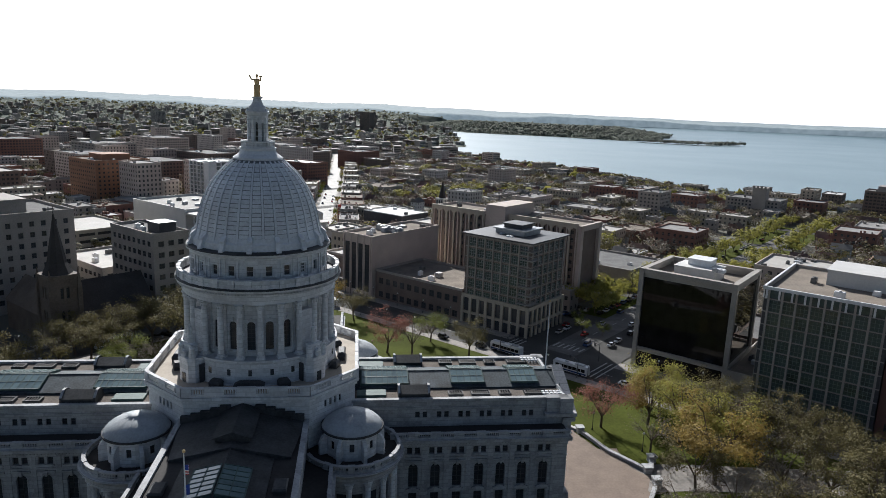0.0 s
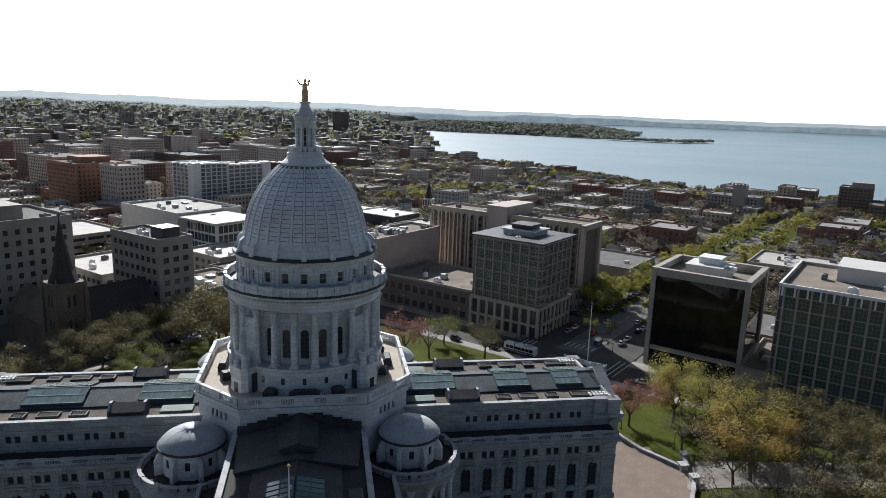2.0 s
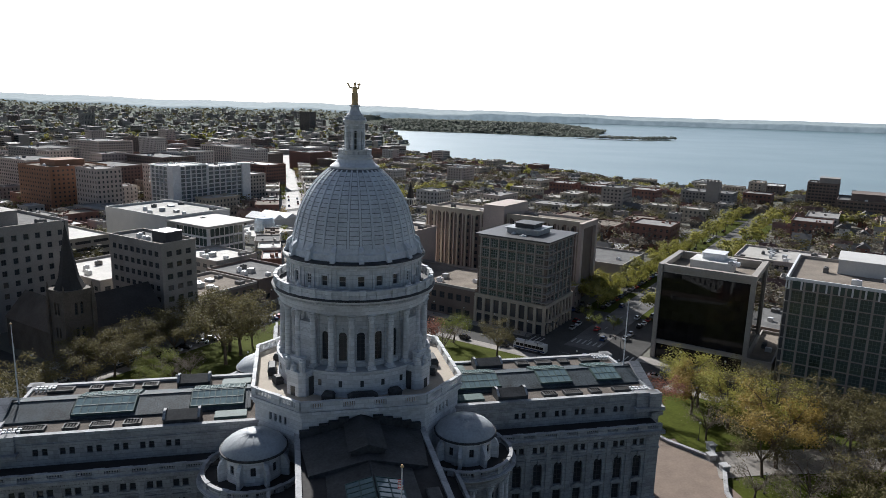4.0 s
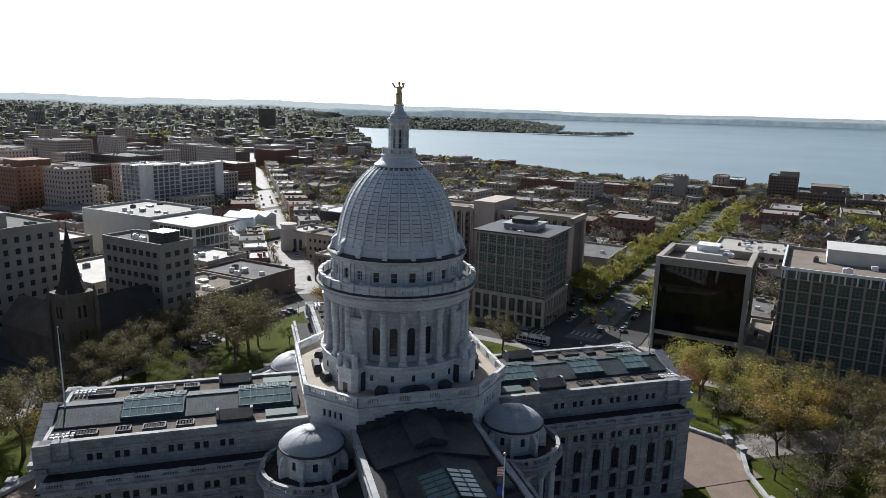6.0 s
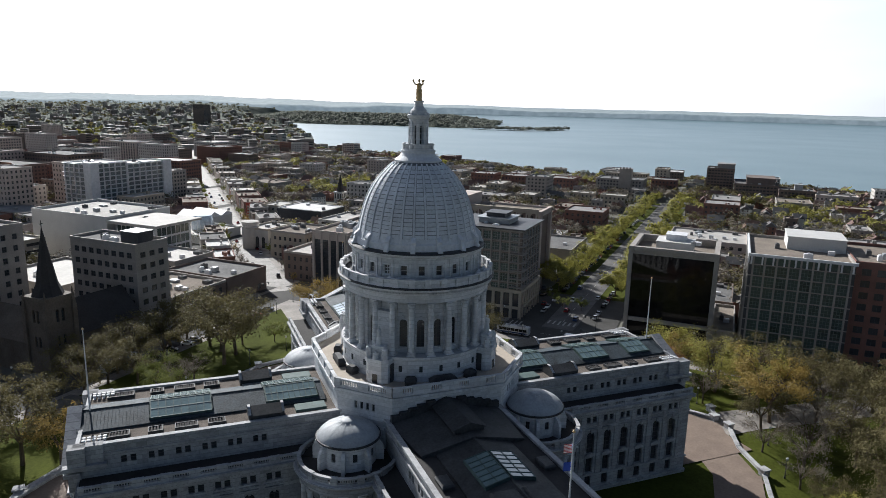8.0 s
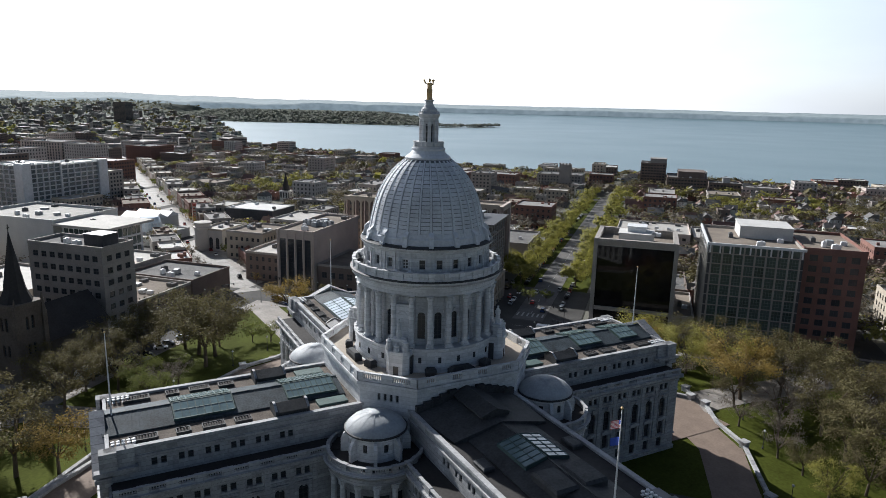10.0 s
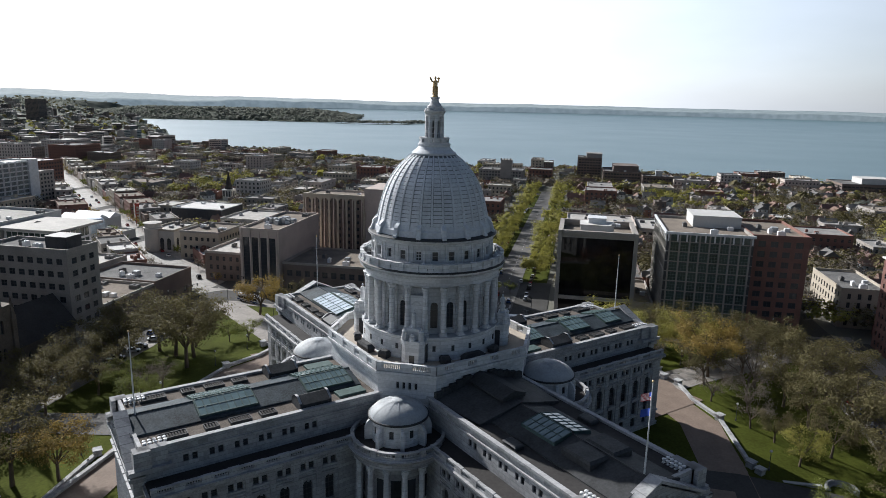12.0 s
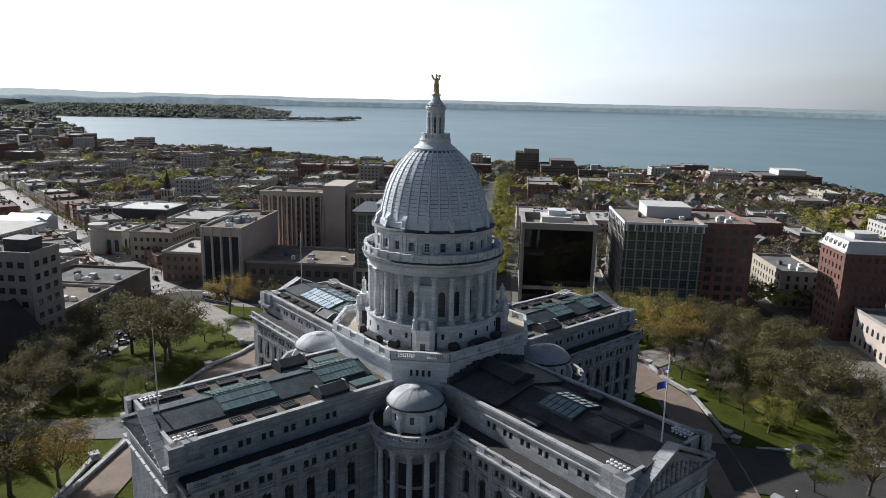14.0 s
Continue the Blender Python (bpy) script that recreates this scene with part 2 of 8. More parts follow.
def wall(mesh, p0, p1, z0, z1, holes, depth=0.4, slot=0):
    """A wall face from p0 to p1 (outside on the right hand) with recessed openings: (along, foot, width, height, arched).
    Gives each opening's pose at its recess: x along, z up, y inwards."""
    p0, p1 = Vector(p0), Vector(p1)
    d = p1 - p0
    length = d.length
    d /= length
    inn = Vector((-d.y, d.x))
    xs, zs = {0.0, length}, {z0, z1}
    for s, zb, w, h, arch in holes:
        xs |= {s - w / 2, s + w / 2}
        zs |= {zb, zb + h}
    xs, zs = sorted(xs), sorted(zs)

    def at(s, z, k=0.0):
        q = p0 + d * s + inn * k
        return (q.x, q.y, z)

    for i in range(len(xs) - 1):
        xm, run = (xs[i] + xs[i + 1]) / 2, None
        for j in range(len(zs) - 1):
            zm = (zs[j] + zs[j + 1]) / 2
            inside = any(abs(xm - s) < w / 2 and zb < zm < zb + h for s, zb, w, h, arch in holes)
            if not inside and run is None:
                run = zs[j]
            if inside and run is not None:
                mesh.face([at(xs[i], run), at(xs[i + 1], run), at(xs[i + 1], zs[j]), at(xs[i], zs[j])], slot)
                run = None
        if run is not None:
            mesh.face([at(xs[i], run), at(xs[i + 1], run), at(xs[i + 1], z1), at(xs[i], z1)], slot)
    poses = []
    ang = math.atan2(d.y, d.x)
    for s, zb, w, h, arch in holes:
        a, b, zt = s - w / 2, s + w / 2, zb + h
        if arch:
            zsp, r = zt - w / 2, w / 2
            arc = [(s + r * math.cos(radians(t)), zsp + r * math.sin(radians(t))) for t in range(0, 181, 20)]
            for k in range(len(arc) - 1):
                (xa, za), (xb, zb2) = arc[k], arc[k + 1]
                corner = (b, zt) if xa > s - 1e-6 and xb >= s - 1e-6 else (a, zt)
                mesh.face([at(*corner), at(xb, zb2), at(xa, za)], slot)
                mesh.face([at(xa, za), at(xb, zb2), at(xb, zb2, depth), at(xa, za, depth)], slot)
            mesh.face([at(b, zt), at(a, zt), at(s, zt)], slot)
            zt2 = zsp
        else:
            zt2 = zt
            mesh.face([at(b, zt), at(a, zt), at(a, zt, depth), at(b, zt, depth)], slot)
        mesh.face([at(a, zb), at(a, zb, depth), at(a, zt2, depth), at(a, zt2)], slot)
        mesh.face([at(b, zb, depth), at(b, zb), at(b, zt2), at(b, zt2, depth)], slot)
        mesh.face([at(a, zb), at(b, zb), at(b, zb, depth), at(a, zb, depth)], slot)
        q = p0 + d * s + inn * depth
        poses.append(Matrix.Translation((q.x, q.y, zb)) @ Matrix.Rotation(ang, 4, "Z"))
    return poses


PANES = {}


def pane(w, h, arch=False, nx=2, nz=2, bar=0.07, frame_mat=None, glass=None):
    """Window mesh data, standing on its sill's middle, facing -y: glass behind frame and bars."""
    key = (round(w, 2), round(h, 2), arch, nx, nz, bar, frame_mat and frame_mat.name, glass and glass.name)
    if key in PANES:
        return PANES[key]
    me = Mesh()
    r = w / 2
    if arch:
        arc = [(r * math.cos(radians(t)), h - r + r * math.sin(radians(t))) for t in range(0, 181, 20)]
        me.face([(-r, 0, 0), (r, 0, 0)] + [(x, 0, z) for x, z in arc], 1)
    else:
        me.face([(-r, 0, 0), (r, 0, 0), (r, 0, h), (-r, 0, h)], 1)
    for i in range(nx + 1):
        x = -r + w * i / nx
        x = min(max(x, -r + bar / 2), r - bar / 2)
        top = h if not arch else h - r + math.sqrt(max(0, r * r - x * x)) * 0.98
        me.box(x - bar / 2, -bar, 0, x + bar / 2, -0.005, top, bottom=False)
    for j in range(nz + 1):
        z = (h if not arch else h - r) * j / nz
        z = min(max(z, bar / 2), h - bar / 2)
        me.box(-r, -bar, z - bar / 2, r, -0.005, z + bar / 2)
    PANES[key] = me.data("window", [frame_mat or DARKMETAL, glass or GLASS])
    return PANES[key]


def windows(poses, data, parent, name="window", turn=None):
    for p in poses:
        part(name, data, None, parent, m=p if turn is None else turn @ p)

# ---- ground, lake and hills ----
HUB = (-30.0, -118.0)
EYE_Z = 81.0
ROOT2 = math.sqrt(0.5)


def reach(dist):
    """Beyond 3.5 km the distance is drawn in, at the same angles."""
    dist = np.asarray(dist, float)
    return np.where(dist < 3500, dist, 3500 + 1350 * (1 - np.exp(-(dist - 3500) / 2600)))


SHORE = [(700, -60), (752, 120), (835, 240), (850, 360), (745, 480), (655, 640), (575, 660), (500, 730), (450, 900), (395, 1080), (330, 1160), (285, 1210), (215, 1450), (280, 1720), (335, 1780), (330, 2000), (400, 2400), (440, 2900), (330, 3400), (480, 4700),
         (2000, 6300), (3100, 6400), (4900, 5400), (6200, 4100), (7200, 2000), (7300, 0), (6000, -1500), (1500, -1500)]
NECK = [(300, 3250), (520, 2960), (900, 2800), (1130, 2620), (1330, 2720), (1750, 3450), (1700, 3560), (1400, 3500), (800, 3700), (400, 4100)]
SPIT = [(1120, 2580), (1170, 2480), (1300, 2395), (1420, 2395), (1620, 2510), (1600, 2560), (1420, 2480), (1300, 2490)]


def inside(poly, x, y):
    """How far inside the polygon a place is: metres, negative outside."""
    x, y = np.asarray(x, float), np.asarray(y, float)
    odd, best = np.zeros(x.shape, bool), np.full(x.shape, 1e9)
    for (ax, ay), (bx, by) in zip(poly, poly[1:] + poly[:1]):
        cross = ((ay > y) != (by > y)) & (x < (bx - ax) * (y - ay) / ((by - ay) or 1e-9) + ax)
        odd ^= cross
        t = np.clip(((x - ax) * (bx - ax) + (y - ay) * (by - ay)) / ((bx - ax) ** 2 + (by - ay) ** 2), 0, 1)
        best = np.minimum(best, np.hypot(x - ax - t * (bx - ax), y - ay - t * (by - ay)))
    return np.where(odd, best, -best)


def ground_z(x, y):
    """The land's height."""
    x, y = np.asarray(x, float), np.asarray(y, float)
    near = np.abs(x) + np.abs(y)
    r = np.hypot(x, y)
    z = np.interp(near, [0, 95, 150, 190], [4.0, 4.0, 0.0, -1.0])
    z = z - np.interp(r, [150, 350, 700, 1100, 2000], [0, 3.5, 9.0, 12.0, 12.0])
    hill = 9 * np.exp(-(((x + 10) / 160) ** 2 + ((y - 1230) / 140) ** 2))
    z = z + hill
    d = np.hypot(x - HUB[0], y - HUB[1])
    ang = np.degrees(np.arctan2(x - HUB[0], y - HUB[1]))
    roll = 10 * np.sin(ang * 0.31 + 1) + 7 * np.sin(ang * 0.83) + 4 * np.sin(ang * 2.1 + d * 0.0007) + 3 * np.sin(ang * 5.3)
    rise = np.interp(d, [1200, 2500, 4500, 7500, 11000, 16000], [0, 6, 30, 62, 84, 92]) + np.interp(d, [3000, 9000], [0, 1]) * np.interp(ang, [-40, -10, 15], [45, 30, 0])
    low = np.interp(ang, [8, 28], [1.0, 0.42])
    z = z + rise * low + roll * low * np.interp(d, [1000, 3000, 8000], [0, 0.35, 1.1])
    wet = np.minimum(inside(SHORE, x, y), np.minimum(-inside(NECK, x, y), -inside(SPIT, x, y)))
    dip = np.where(inside(NECK, x, y) > 0, np.interp(inside(NECK, x, y), [0, 250], [-21.5, 12]), z)
    dip = np.where(inside(SPIT, x, y) > 0, -20.5, dip)
    edge = np.interp(wet, [-140, -8, 8, 30], [1, 0, 0, 0])
    return np.where(wet > 8, -27.0, -21.7 + (dip + 21.7) * edge)


WET_X, WET_Y, WET_STEP = -900, -300, 20
wgx, wgy = np.meshgrid(np.arange(WET_X, 2300, WET_STEP, dtype=float), np.arange(WET_Y, 2700, WET_STEP, dtype=float), indexing="ij")
WET = inside(SHORE, wgx, wgy)
LANDZ = ground_z(wgx, wgy)


def wetness(x, y):
    """Metres inside the lake, from a coarse table; negative on land."""
    i, j = int((x - WET_X) / WET_STEP), int((y - WET_Y) / WET_STEP)
    if 0 <= i < WET.shape[0] and 0 <= j < WET.shape[1]:
        return float(WET[i, j])
    return float(inside(SHORE, np.array([x]), np.array([y]))[0])


def height(x, y):
    if math.hypot(x - HUB[0], y - HUB[1]) < 1000 and wetness(x, y) < -190:
        z = float(np.interp(abs(x) + abs(y), [0, 95, 150, 190], [4.0, 4.0, 0.0, -1.0])) - float(np.interp(math.hypot(x, y), [150, 350, 700, 1100, 2000], [0, 3.5, 9.0, 12.0, 12.0]))
        return z + 9 * math.exp(-(((x + 10) / 160) ** 2 + ((y - 1230) / 140) ** 2))
    return float(ground_z(np.array([x]), np.array([y]))[0])


def polar_sheet(name, mats, ring, steps, fn, cut=None):
    n = len(ring)
    a = np.radians(np.arange(steps) * 360.0 / steps)
    dd, aa = np.meshgrid(ring, a, indexing="ij")
    x, y = HUB[0] + dd * np.sin(aa), HUB[1] + dd * np.cos(aa)
    z = fn(x, y)
    s = np.where(dd < 1, 1.0, reach(dd) / np.maximum(dd, 1e-6))
    v = np.stack([HUB[0] + (x - HUB[0]) * s, HUB[1] + (y - HUB[1]) * s, EYE_Z + (z - EYE_Z) * s], -1).reshape(-1, 3)
    i, j = np.meshgrid(np.arange(n - 1), np.arange(steps), indexing="ij")
    f = np.stack([i * steps + j, (i + 1) * steps + j, (i + 1) * steps + (j + 1) % steps, i * steps + (j + 1) % steps], -1).reshape(-1, 4)[:, ::-1]
    me = bpy.data.meshes.new(name)
    me.from_pydata(v.tolist(), [], f.tolist())
    for m in mats:
        me.materials.append(m)
    me.polygons.foreach_set("use_smooth", [True] * len(f))
    me.update()
    return new(name, me)


def land_material():
    """Town ground near by; further off tree tops, in clumps."""
    m = bpy.data.materials.new("wooded_land")
    m.use_nodes = True
    n, l = m.node_tree.nodes, m.node_tree.links
    b = n["Principled BSDF"]
    b.inputs["Roughness"].default_value = 0.95
    b.inputs["Specular IOR Level"].default_value = 0.05
    geo = n.new("ShaderNodeNewGeometry")
    vor, noi, wide = n.new("ShaderNodeTexVoronoi"), n.new("ShaderNodeTexNoise"), n.new("ShaderNodeTexNoise")
    vor.inputs["Scale"].default_value, noi.inputs["Scale"].default_value, wide.inputs["Scale"].default_value = 1 / 14, 1 / 60, 1 / 420
    noi.inputs["Detail"].default_value = wide.inputs["Detail"].default_value = 6
    for k in (vor, noi, wide):
        l.new(geo.outputs["Position"], k.inputs["Vector"])
    ramp = n.new("ShaderNodeValToRGB")
    e = ramp.color_ramp.elements
    e[0].position, e[0].color = 0.3, (0.11, 0.11, 0.09, 1)
    e[1].position, e[1].color = 0.62, (0.18, 0.175, 0.15, 1)
    far = ramp.color_ramp.elements.new(0.75)
    far.color = (0.2, 0.18, 0.14, 1)
    add = n.new("ShaderNodeMix")
    add.data_type = "FLOAT"
    add.inputs[0].default_value = 0.5
    l.new(noi.outputs["Fac"], add.inputs[2])
    l.new(wide.outputs["Fac"], add.inputs[3])
    l.new(add.outputs[0], ramp.inputs["Fac"])
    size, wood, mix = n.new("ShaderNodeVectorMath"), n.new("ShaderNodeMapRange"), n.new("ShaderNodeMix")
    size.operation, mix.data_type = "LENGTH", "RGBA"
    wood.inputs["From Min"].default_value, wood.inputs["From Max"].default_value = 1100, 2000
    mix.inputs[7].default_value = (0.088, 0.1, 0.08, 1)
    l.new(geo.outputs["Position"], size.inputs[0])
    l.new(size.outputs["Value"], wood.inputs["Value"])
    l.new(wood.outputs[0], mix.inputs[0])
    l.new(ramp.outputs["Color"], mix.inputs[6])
    l.new(mix.outputs[2], b.inputs["Base Color"])
    bp = n.new("ShaderNodeBump")
    bp.inputs["Strength"].default_value, bp.inputs["Distance"].default_value = 0.2, 3
    l.new(vor.outputs["Distance"], bp.inputs["Height"])
    l.new(bp.outputs[0], b.inputs["Normal"])
    return m


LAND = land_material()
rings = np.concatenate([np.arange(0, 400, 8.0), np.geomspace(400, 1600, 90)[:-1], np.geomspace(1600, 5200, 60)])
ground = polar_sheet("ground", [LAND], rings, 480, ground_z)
# far hills: aerial haze painted in as a pale blue-grey glow
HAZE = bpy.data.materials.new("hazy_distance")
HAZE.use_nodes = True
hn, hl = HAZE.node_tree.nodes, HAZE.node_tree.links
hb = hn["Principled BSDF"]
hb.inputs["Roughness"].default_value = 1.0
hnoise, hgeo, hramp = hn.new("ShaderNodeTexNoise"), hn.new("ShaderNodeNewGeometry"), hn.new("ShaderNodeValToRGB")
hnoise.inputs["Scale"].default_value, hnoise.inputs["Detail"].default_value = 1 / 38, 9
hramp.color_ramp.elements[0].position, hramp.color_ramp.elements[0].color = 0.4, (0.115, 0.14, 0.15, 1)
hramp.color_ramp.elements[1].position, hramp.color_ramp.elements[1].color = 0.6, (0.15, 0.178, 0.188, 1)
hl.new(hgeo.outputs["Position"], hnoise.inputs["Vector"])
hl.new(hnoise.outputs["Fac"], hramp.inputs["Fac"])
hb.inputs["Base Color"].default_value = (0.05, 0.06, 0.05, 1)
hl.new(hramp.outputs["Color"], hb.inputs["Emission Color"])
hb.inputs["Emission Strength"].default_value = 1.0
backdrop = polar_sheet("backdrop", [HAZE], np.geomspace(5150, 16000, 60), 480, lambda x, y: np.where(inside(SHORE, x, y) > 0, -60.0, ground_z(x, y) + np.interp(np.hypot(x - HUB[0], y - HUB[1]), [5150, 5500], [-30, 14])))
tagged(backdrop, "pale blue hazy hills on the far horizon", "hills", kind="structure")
tagged(ground, "dark town ground and wooded low hills", "ground", kind="structure")


def water_material():
    m = bpy.data.materials.new("lake_water")
    m.use_nodes = True
    n, l = m.node_tree.nodes, m.node_tree.links
    b = n["Principled BSDF"]
    b.inputs["Base Color"].default_value = (0.10, 0.165, 0.19, 1)
    b.inputs["Roughness"].default_value = 0.22
    geo, noi, wide = n.new("ShaderNodeNewGeometry"), n.new("ShaderNodeTexNoise"), n.new("ShaderNodeTexNoise")
    noi.inputs["Scale"].default_value, noi.inputs["Detail"].default_value = 0.25, 4
    wide.inputs["Scale"].default_value, wide.inputs["Detail"].default_value = 0.004, 3
    l.new(geo.outputs["Position"], noi.inputs["Vector"])
    l.new(geo.outputs["Position"], wide.inputs["Vector"])
    mr = n.new("ShaderNodeMapRange")
    mr.inputs["To Min"].default_value, mr.inputs["To Max"].default_value = 0.34, 0.46
    l.new(wide.outputs["Fac"], mr.inputs["Value"])
    l.new(mr.outputs[0], b.inputs["Roughness"])
    bp = n.new("ShaderNodeBump")
    bp.inputs["Strength"].default_value, bp.inputs["Distance"].default_value = 0.3, 0.6
    l.new(noi.outputs["Fac"], bp.inputs["Height"])
    l.new(bp.outputs[0], b.inputs["Normal"])
    return m


lake = polar_sheet("lake", [water_material()], np.concatenate([[250], np.geomspace(400, 14000, 70)]), 180, lambda x, y: np.full_like(x, -22.0))
tagged(lake, "wide calm blue-grey lake under pale sky", "water", kind="structure")

# ---- the domed capitol ----
capitol = thing("capitol_building", "white granite domed capitol with four pedimented wings on a rise", "capitol building")
QUARTERS = [Matrix.Rotation(radians(90 * k), 4, "Z") for k in range(4)]
AXIS = Matrix.Translation((0.6, 0, 0))          # the dome stands a little east of the wings' crossing


def baluster_run(mesh, p0, p1, z0, z1, pier=0.9, bay=4.07, solid=0.35):
    """A balustrade between two places: plinth, rail, piers and balusters."""
    p0, p1 = Vector(p0), Vector(p1)
    d = p1 - p0
    length = d.length
    m = Matrix.Translation((p0.x, p0.y, 0)) @ Matrix.Rotation(math.atan2(d.y, d.x), 4, "Z")
    mesh.box(0, -0.25, z0, length, 0.25, z0 + solid, m=m)
    mesh.box(0, -0.3, z1 - 0.25, length, 0.3, z1, m=m)
    n = max(1, round(length / bay))
    step = length / n
    for k in range(n + 1):
        mesh.box(max(0, k * step - pier), -0.33, z0, min(length, k * step + pier), 0.33, z1 + 0.06, m=m)
    for k in range(n):
        s, e = k * step + pier, (k + 1) * step - pier
        c = max(1, int((e - s) / 0.34))
        for q in range(c):
            x = s + (q + 0.5) * (e - s) / c
            mesh.box(x - 0.09, -0.09, z0 + solid, x + 0.09, 0.09, z1 - 0.25, m=m, bottom=False)


def ring_balustrade(mesh, c, r, a0, a1, z0, z1, bays, per=8, seg=48, half=0.55):
    full = abs(a1 - a0) >= 359
    for lo, hi, w in ((z0, z0 + 0.3, 0.25), (z1 - 0.25, z1, 0.3)):
        mesh.lathe([(r - w, lo), (r + w, lo), (r + w, hi), (r - w, hi), (r - w, lo)], seg, a0, a1, c)
    for k in range(bays + (0 if full else 1)):
        a = a0 + (a1 - a0) * k / bays
        m = Matrix.Translation((c[0], c[1], 0)) @ Matrix.Rotation(radians(a), 4, "Z")
        mesh.box(r - 0.36 * min(1, half / 0.3), -half, z0, r + 0.36 * min(1, half / 0.3), half, z1 + 0.08, m=m)
    for k in range(bays):
        for q in range(per):
            f = (k + 0.22 + 0.56 * (q + 0.5) / per) / bays
            m = Matrix.Translation((c[0], c[1], 0)) @ Matrix.Rotation(radians(a0 + (a1 - a0) * f), 4, "Z")
            mesh.box(r - 0.09, -0.09, z0 + 0.3, r + 0.09, 0.09, z1 - 0.25, m=m, bottom=False)


def column_data(r, z0, z1, name, n=14):
    """Shaft with swelling, moulded foot and leafy capital."""
    me = Mesh()
    h = z1 - z0
    me.lathe([(r * 1.35, 0), (r * 1.35, 0.25), (r * 1.15, 0.32), (r * 1.2, 0.45), (r, 0.55), (r * 0.99, h * 0.35), (r * 0.86, h - 1.25),
              (r * 0.98, h - 1.2), (r * 0.9, h - 1.1), (r * 1.02, h - 0.8), (r * 1.3, h - 0.35), (r * 1.0, h - 0.3), (r * 1.35, h - 0.18)], n)
    me.box(-r * 1.4, -r * 1.4, -0.25, r * 1.4, r * 1.4, 0)
    me.box(-r * 1.4, -r * 1.4, h - 0.18, r * 1.4, r * 1.4, h)
    for k in range(8):
        m = Matrix.Rotation(radians(45 * k), 4, "Z")
        me.box(r * 0.85, -0.12, h - 1.05, r * 1.22, 0.12, h - 0.55, m=m)
    return me.data(name, [STONE], False)


# the stepped foot, the octagonal podium and its terrace
OCT = [(18.0, -10.3), (18.0, 10.3), (10.3, 18.0), (-10.3, 18.0), (-18.0, 10.3), (-18.0, -10.3), (-10.3, -18.0), (10.3, -18.0)]


def grown(poly, k):
    return [(x + math.copysign(k, x) * (1 if abs(x) > 12 else 0.42), y + math.copysign(k, y) * (1 if abs(y) > 12 else 0.42)) for x, y in poly]


pod = Mesh()
slits = []
for i in range(8):
    a, b = Vector(OCT[i]), Vector(OCT[(i + 1) % 8])
    length = (b - a).length
    holes = [(length / 2 + k * 1.15, 29.4, 0.55, 1.3, False) for k in (-1.5, -0.5, 0.5, 1.5)] if i % 2 else []
    slits += wall(pod, a, b, 20, 31.9, holes, 0.35)
podium = part("podium_wall", pod, [STONE], capitol, "pale granite octagonal podium", m=AXIS)
windows(slits, pane(0.55, 1.3, nx=1, nz=1), podium)
for k_, z0_, z1_ in ((0.35, 31.6, 32.2), (0.7, 32.2, 32.75)):
    co = Mesh()
    co.prism(grown(OCT, k_), z0_, z1_)
    part("cornice", co, [STONE], podium)
ter = Mesh()
ter.prism(grown(OCT, 0.2), 32.75, 32.9)
part("terrace", ter, [TERRACE], capitol, "tan paved terrace round the drum", m=AXIS)
for i in range(8):
    a, b = grown(OCT, 0.25)[i], grown(OCT, 0.25)[(i + 1) % 8]
    bal = Mesh()
    baluster_run(bal, a, b, 32.85, 34.45, pier=1.0 if i % 2 else 1.6, bay=5.3 if i % 2 == 0 else 5.5, solid=0.45)
    part("parapet", bal, [STONE], podium)

# drum: plinth, wall with tall arched windows, colonnade
plinth = Mesh()
plinth.lathe([(14.35, 32.2), (14.35, 33.0), (14.1, 33.1), (14.1, 36.9), (14.4, 37.1), (14.4, 37.5), (11.0, 37.5)], 96)
drum_base = part("drum_base", plinth, [STONE], capitol, m=AXIS)
NB = 24
slit = Mesh()
slit.box(-0.3, -0.06, 0, 0.3, 0.25, 1.1)
slit_data = slit.data("slit_window", [GLASS])
for k in range(NB):
    a = 360 / NB * k
    if min(abs((a - q + 180) % 360 - 180) for q in (45, 135, 225, 315)) > 12:
        part("slit_window", slit_data, None, drum_base, m=Matrix.Rotation(radians(a + 90), 4, "Z") @ Matrix.Translation((0, -14.08, 34.7)))

drum = Mesh()
tall = []
R_IN = 12.0
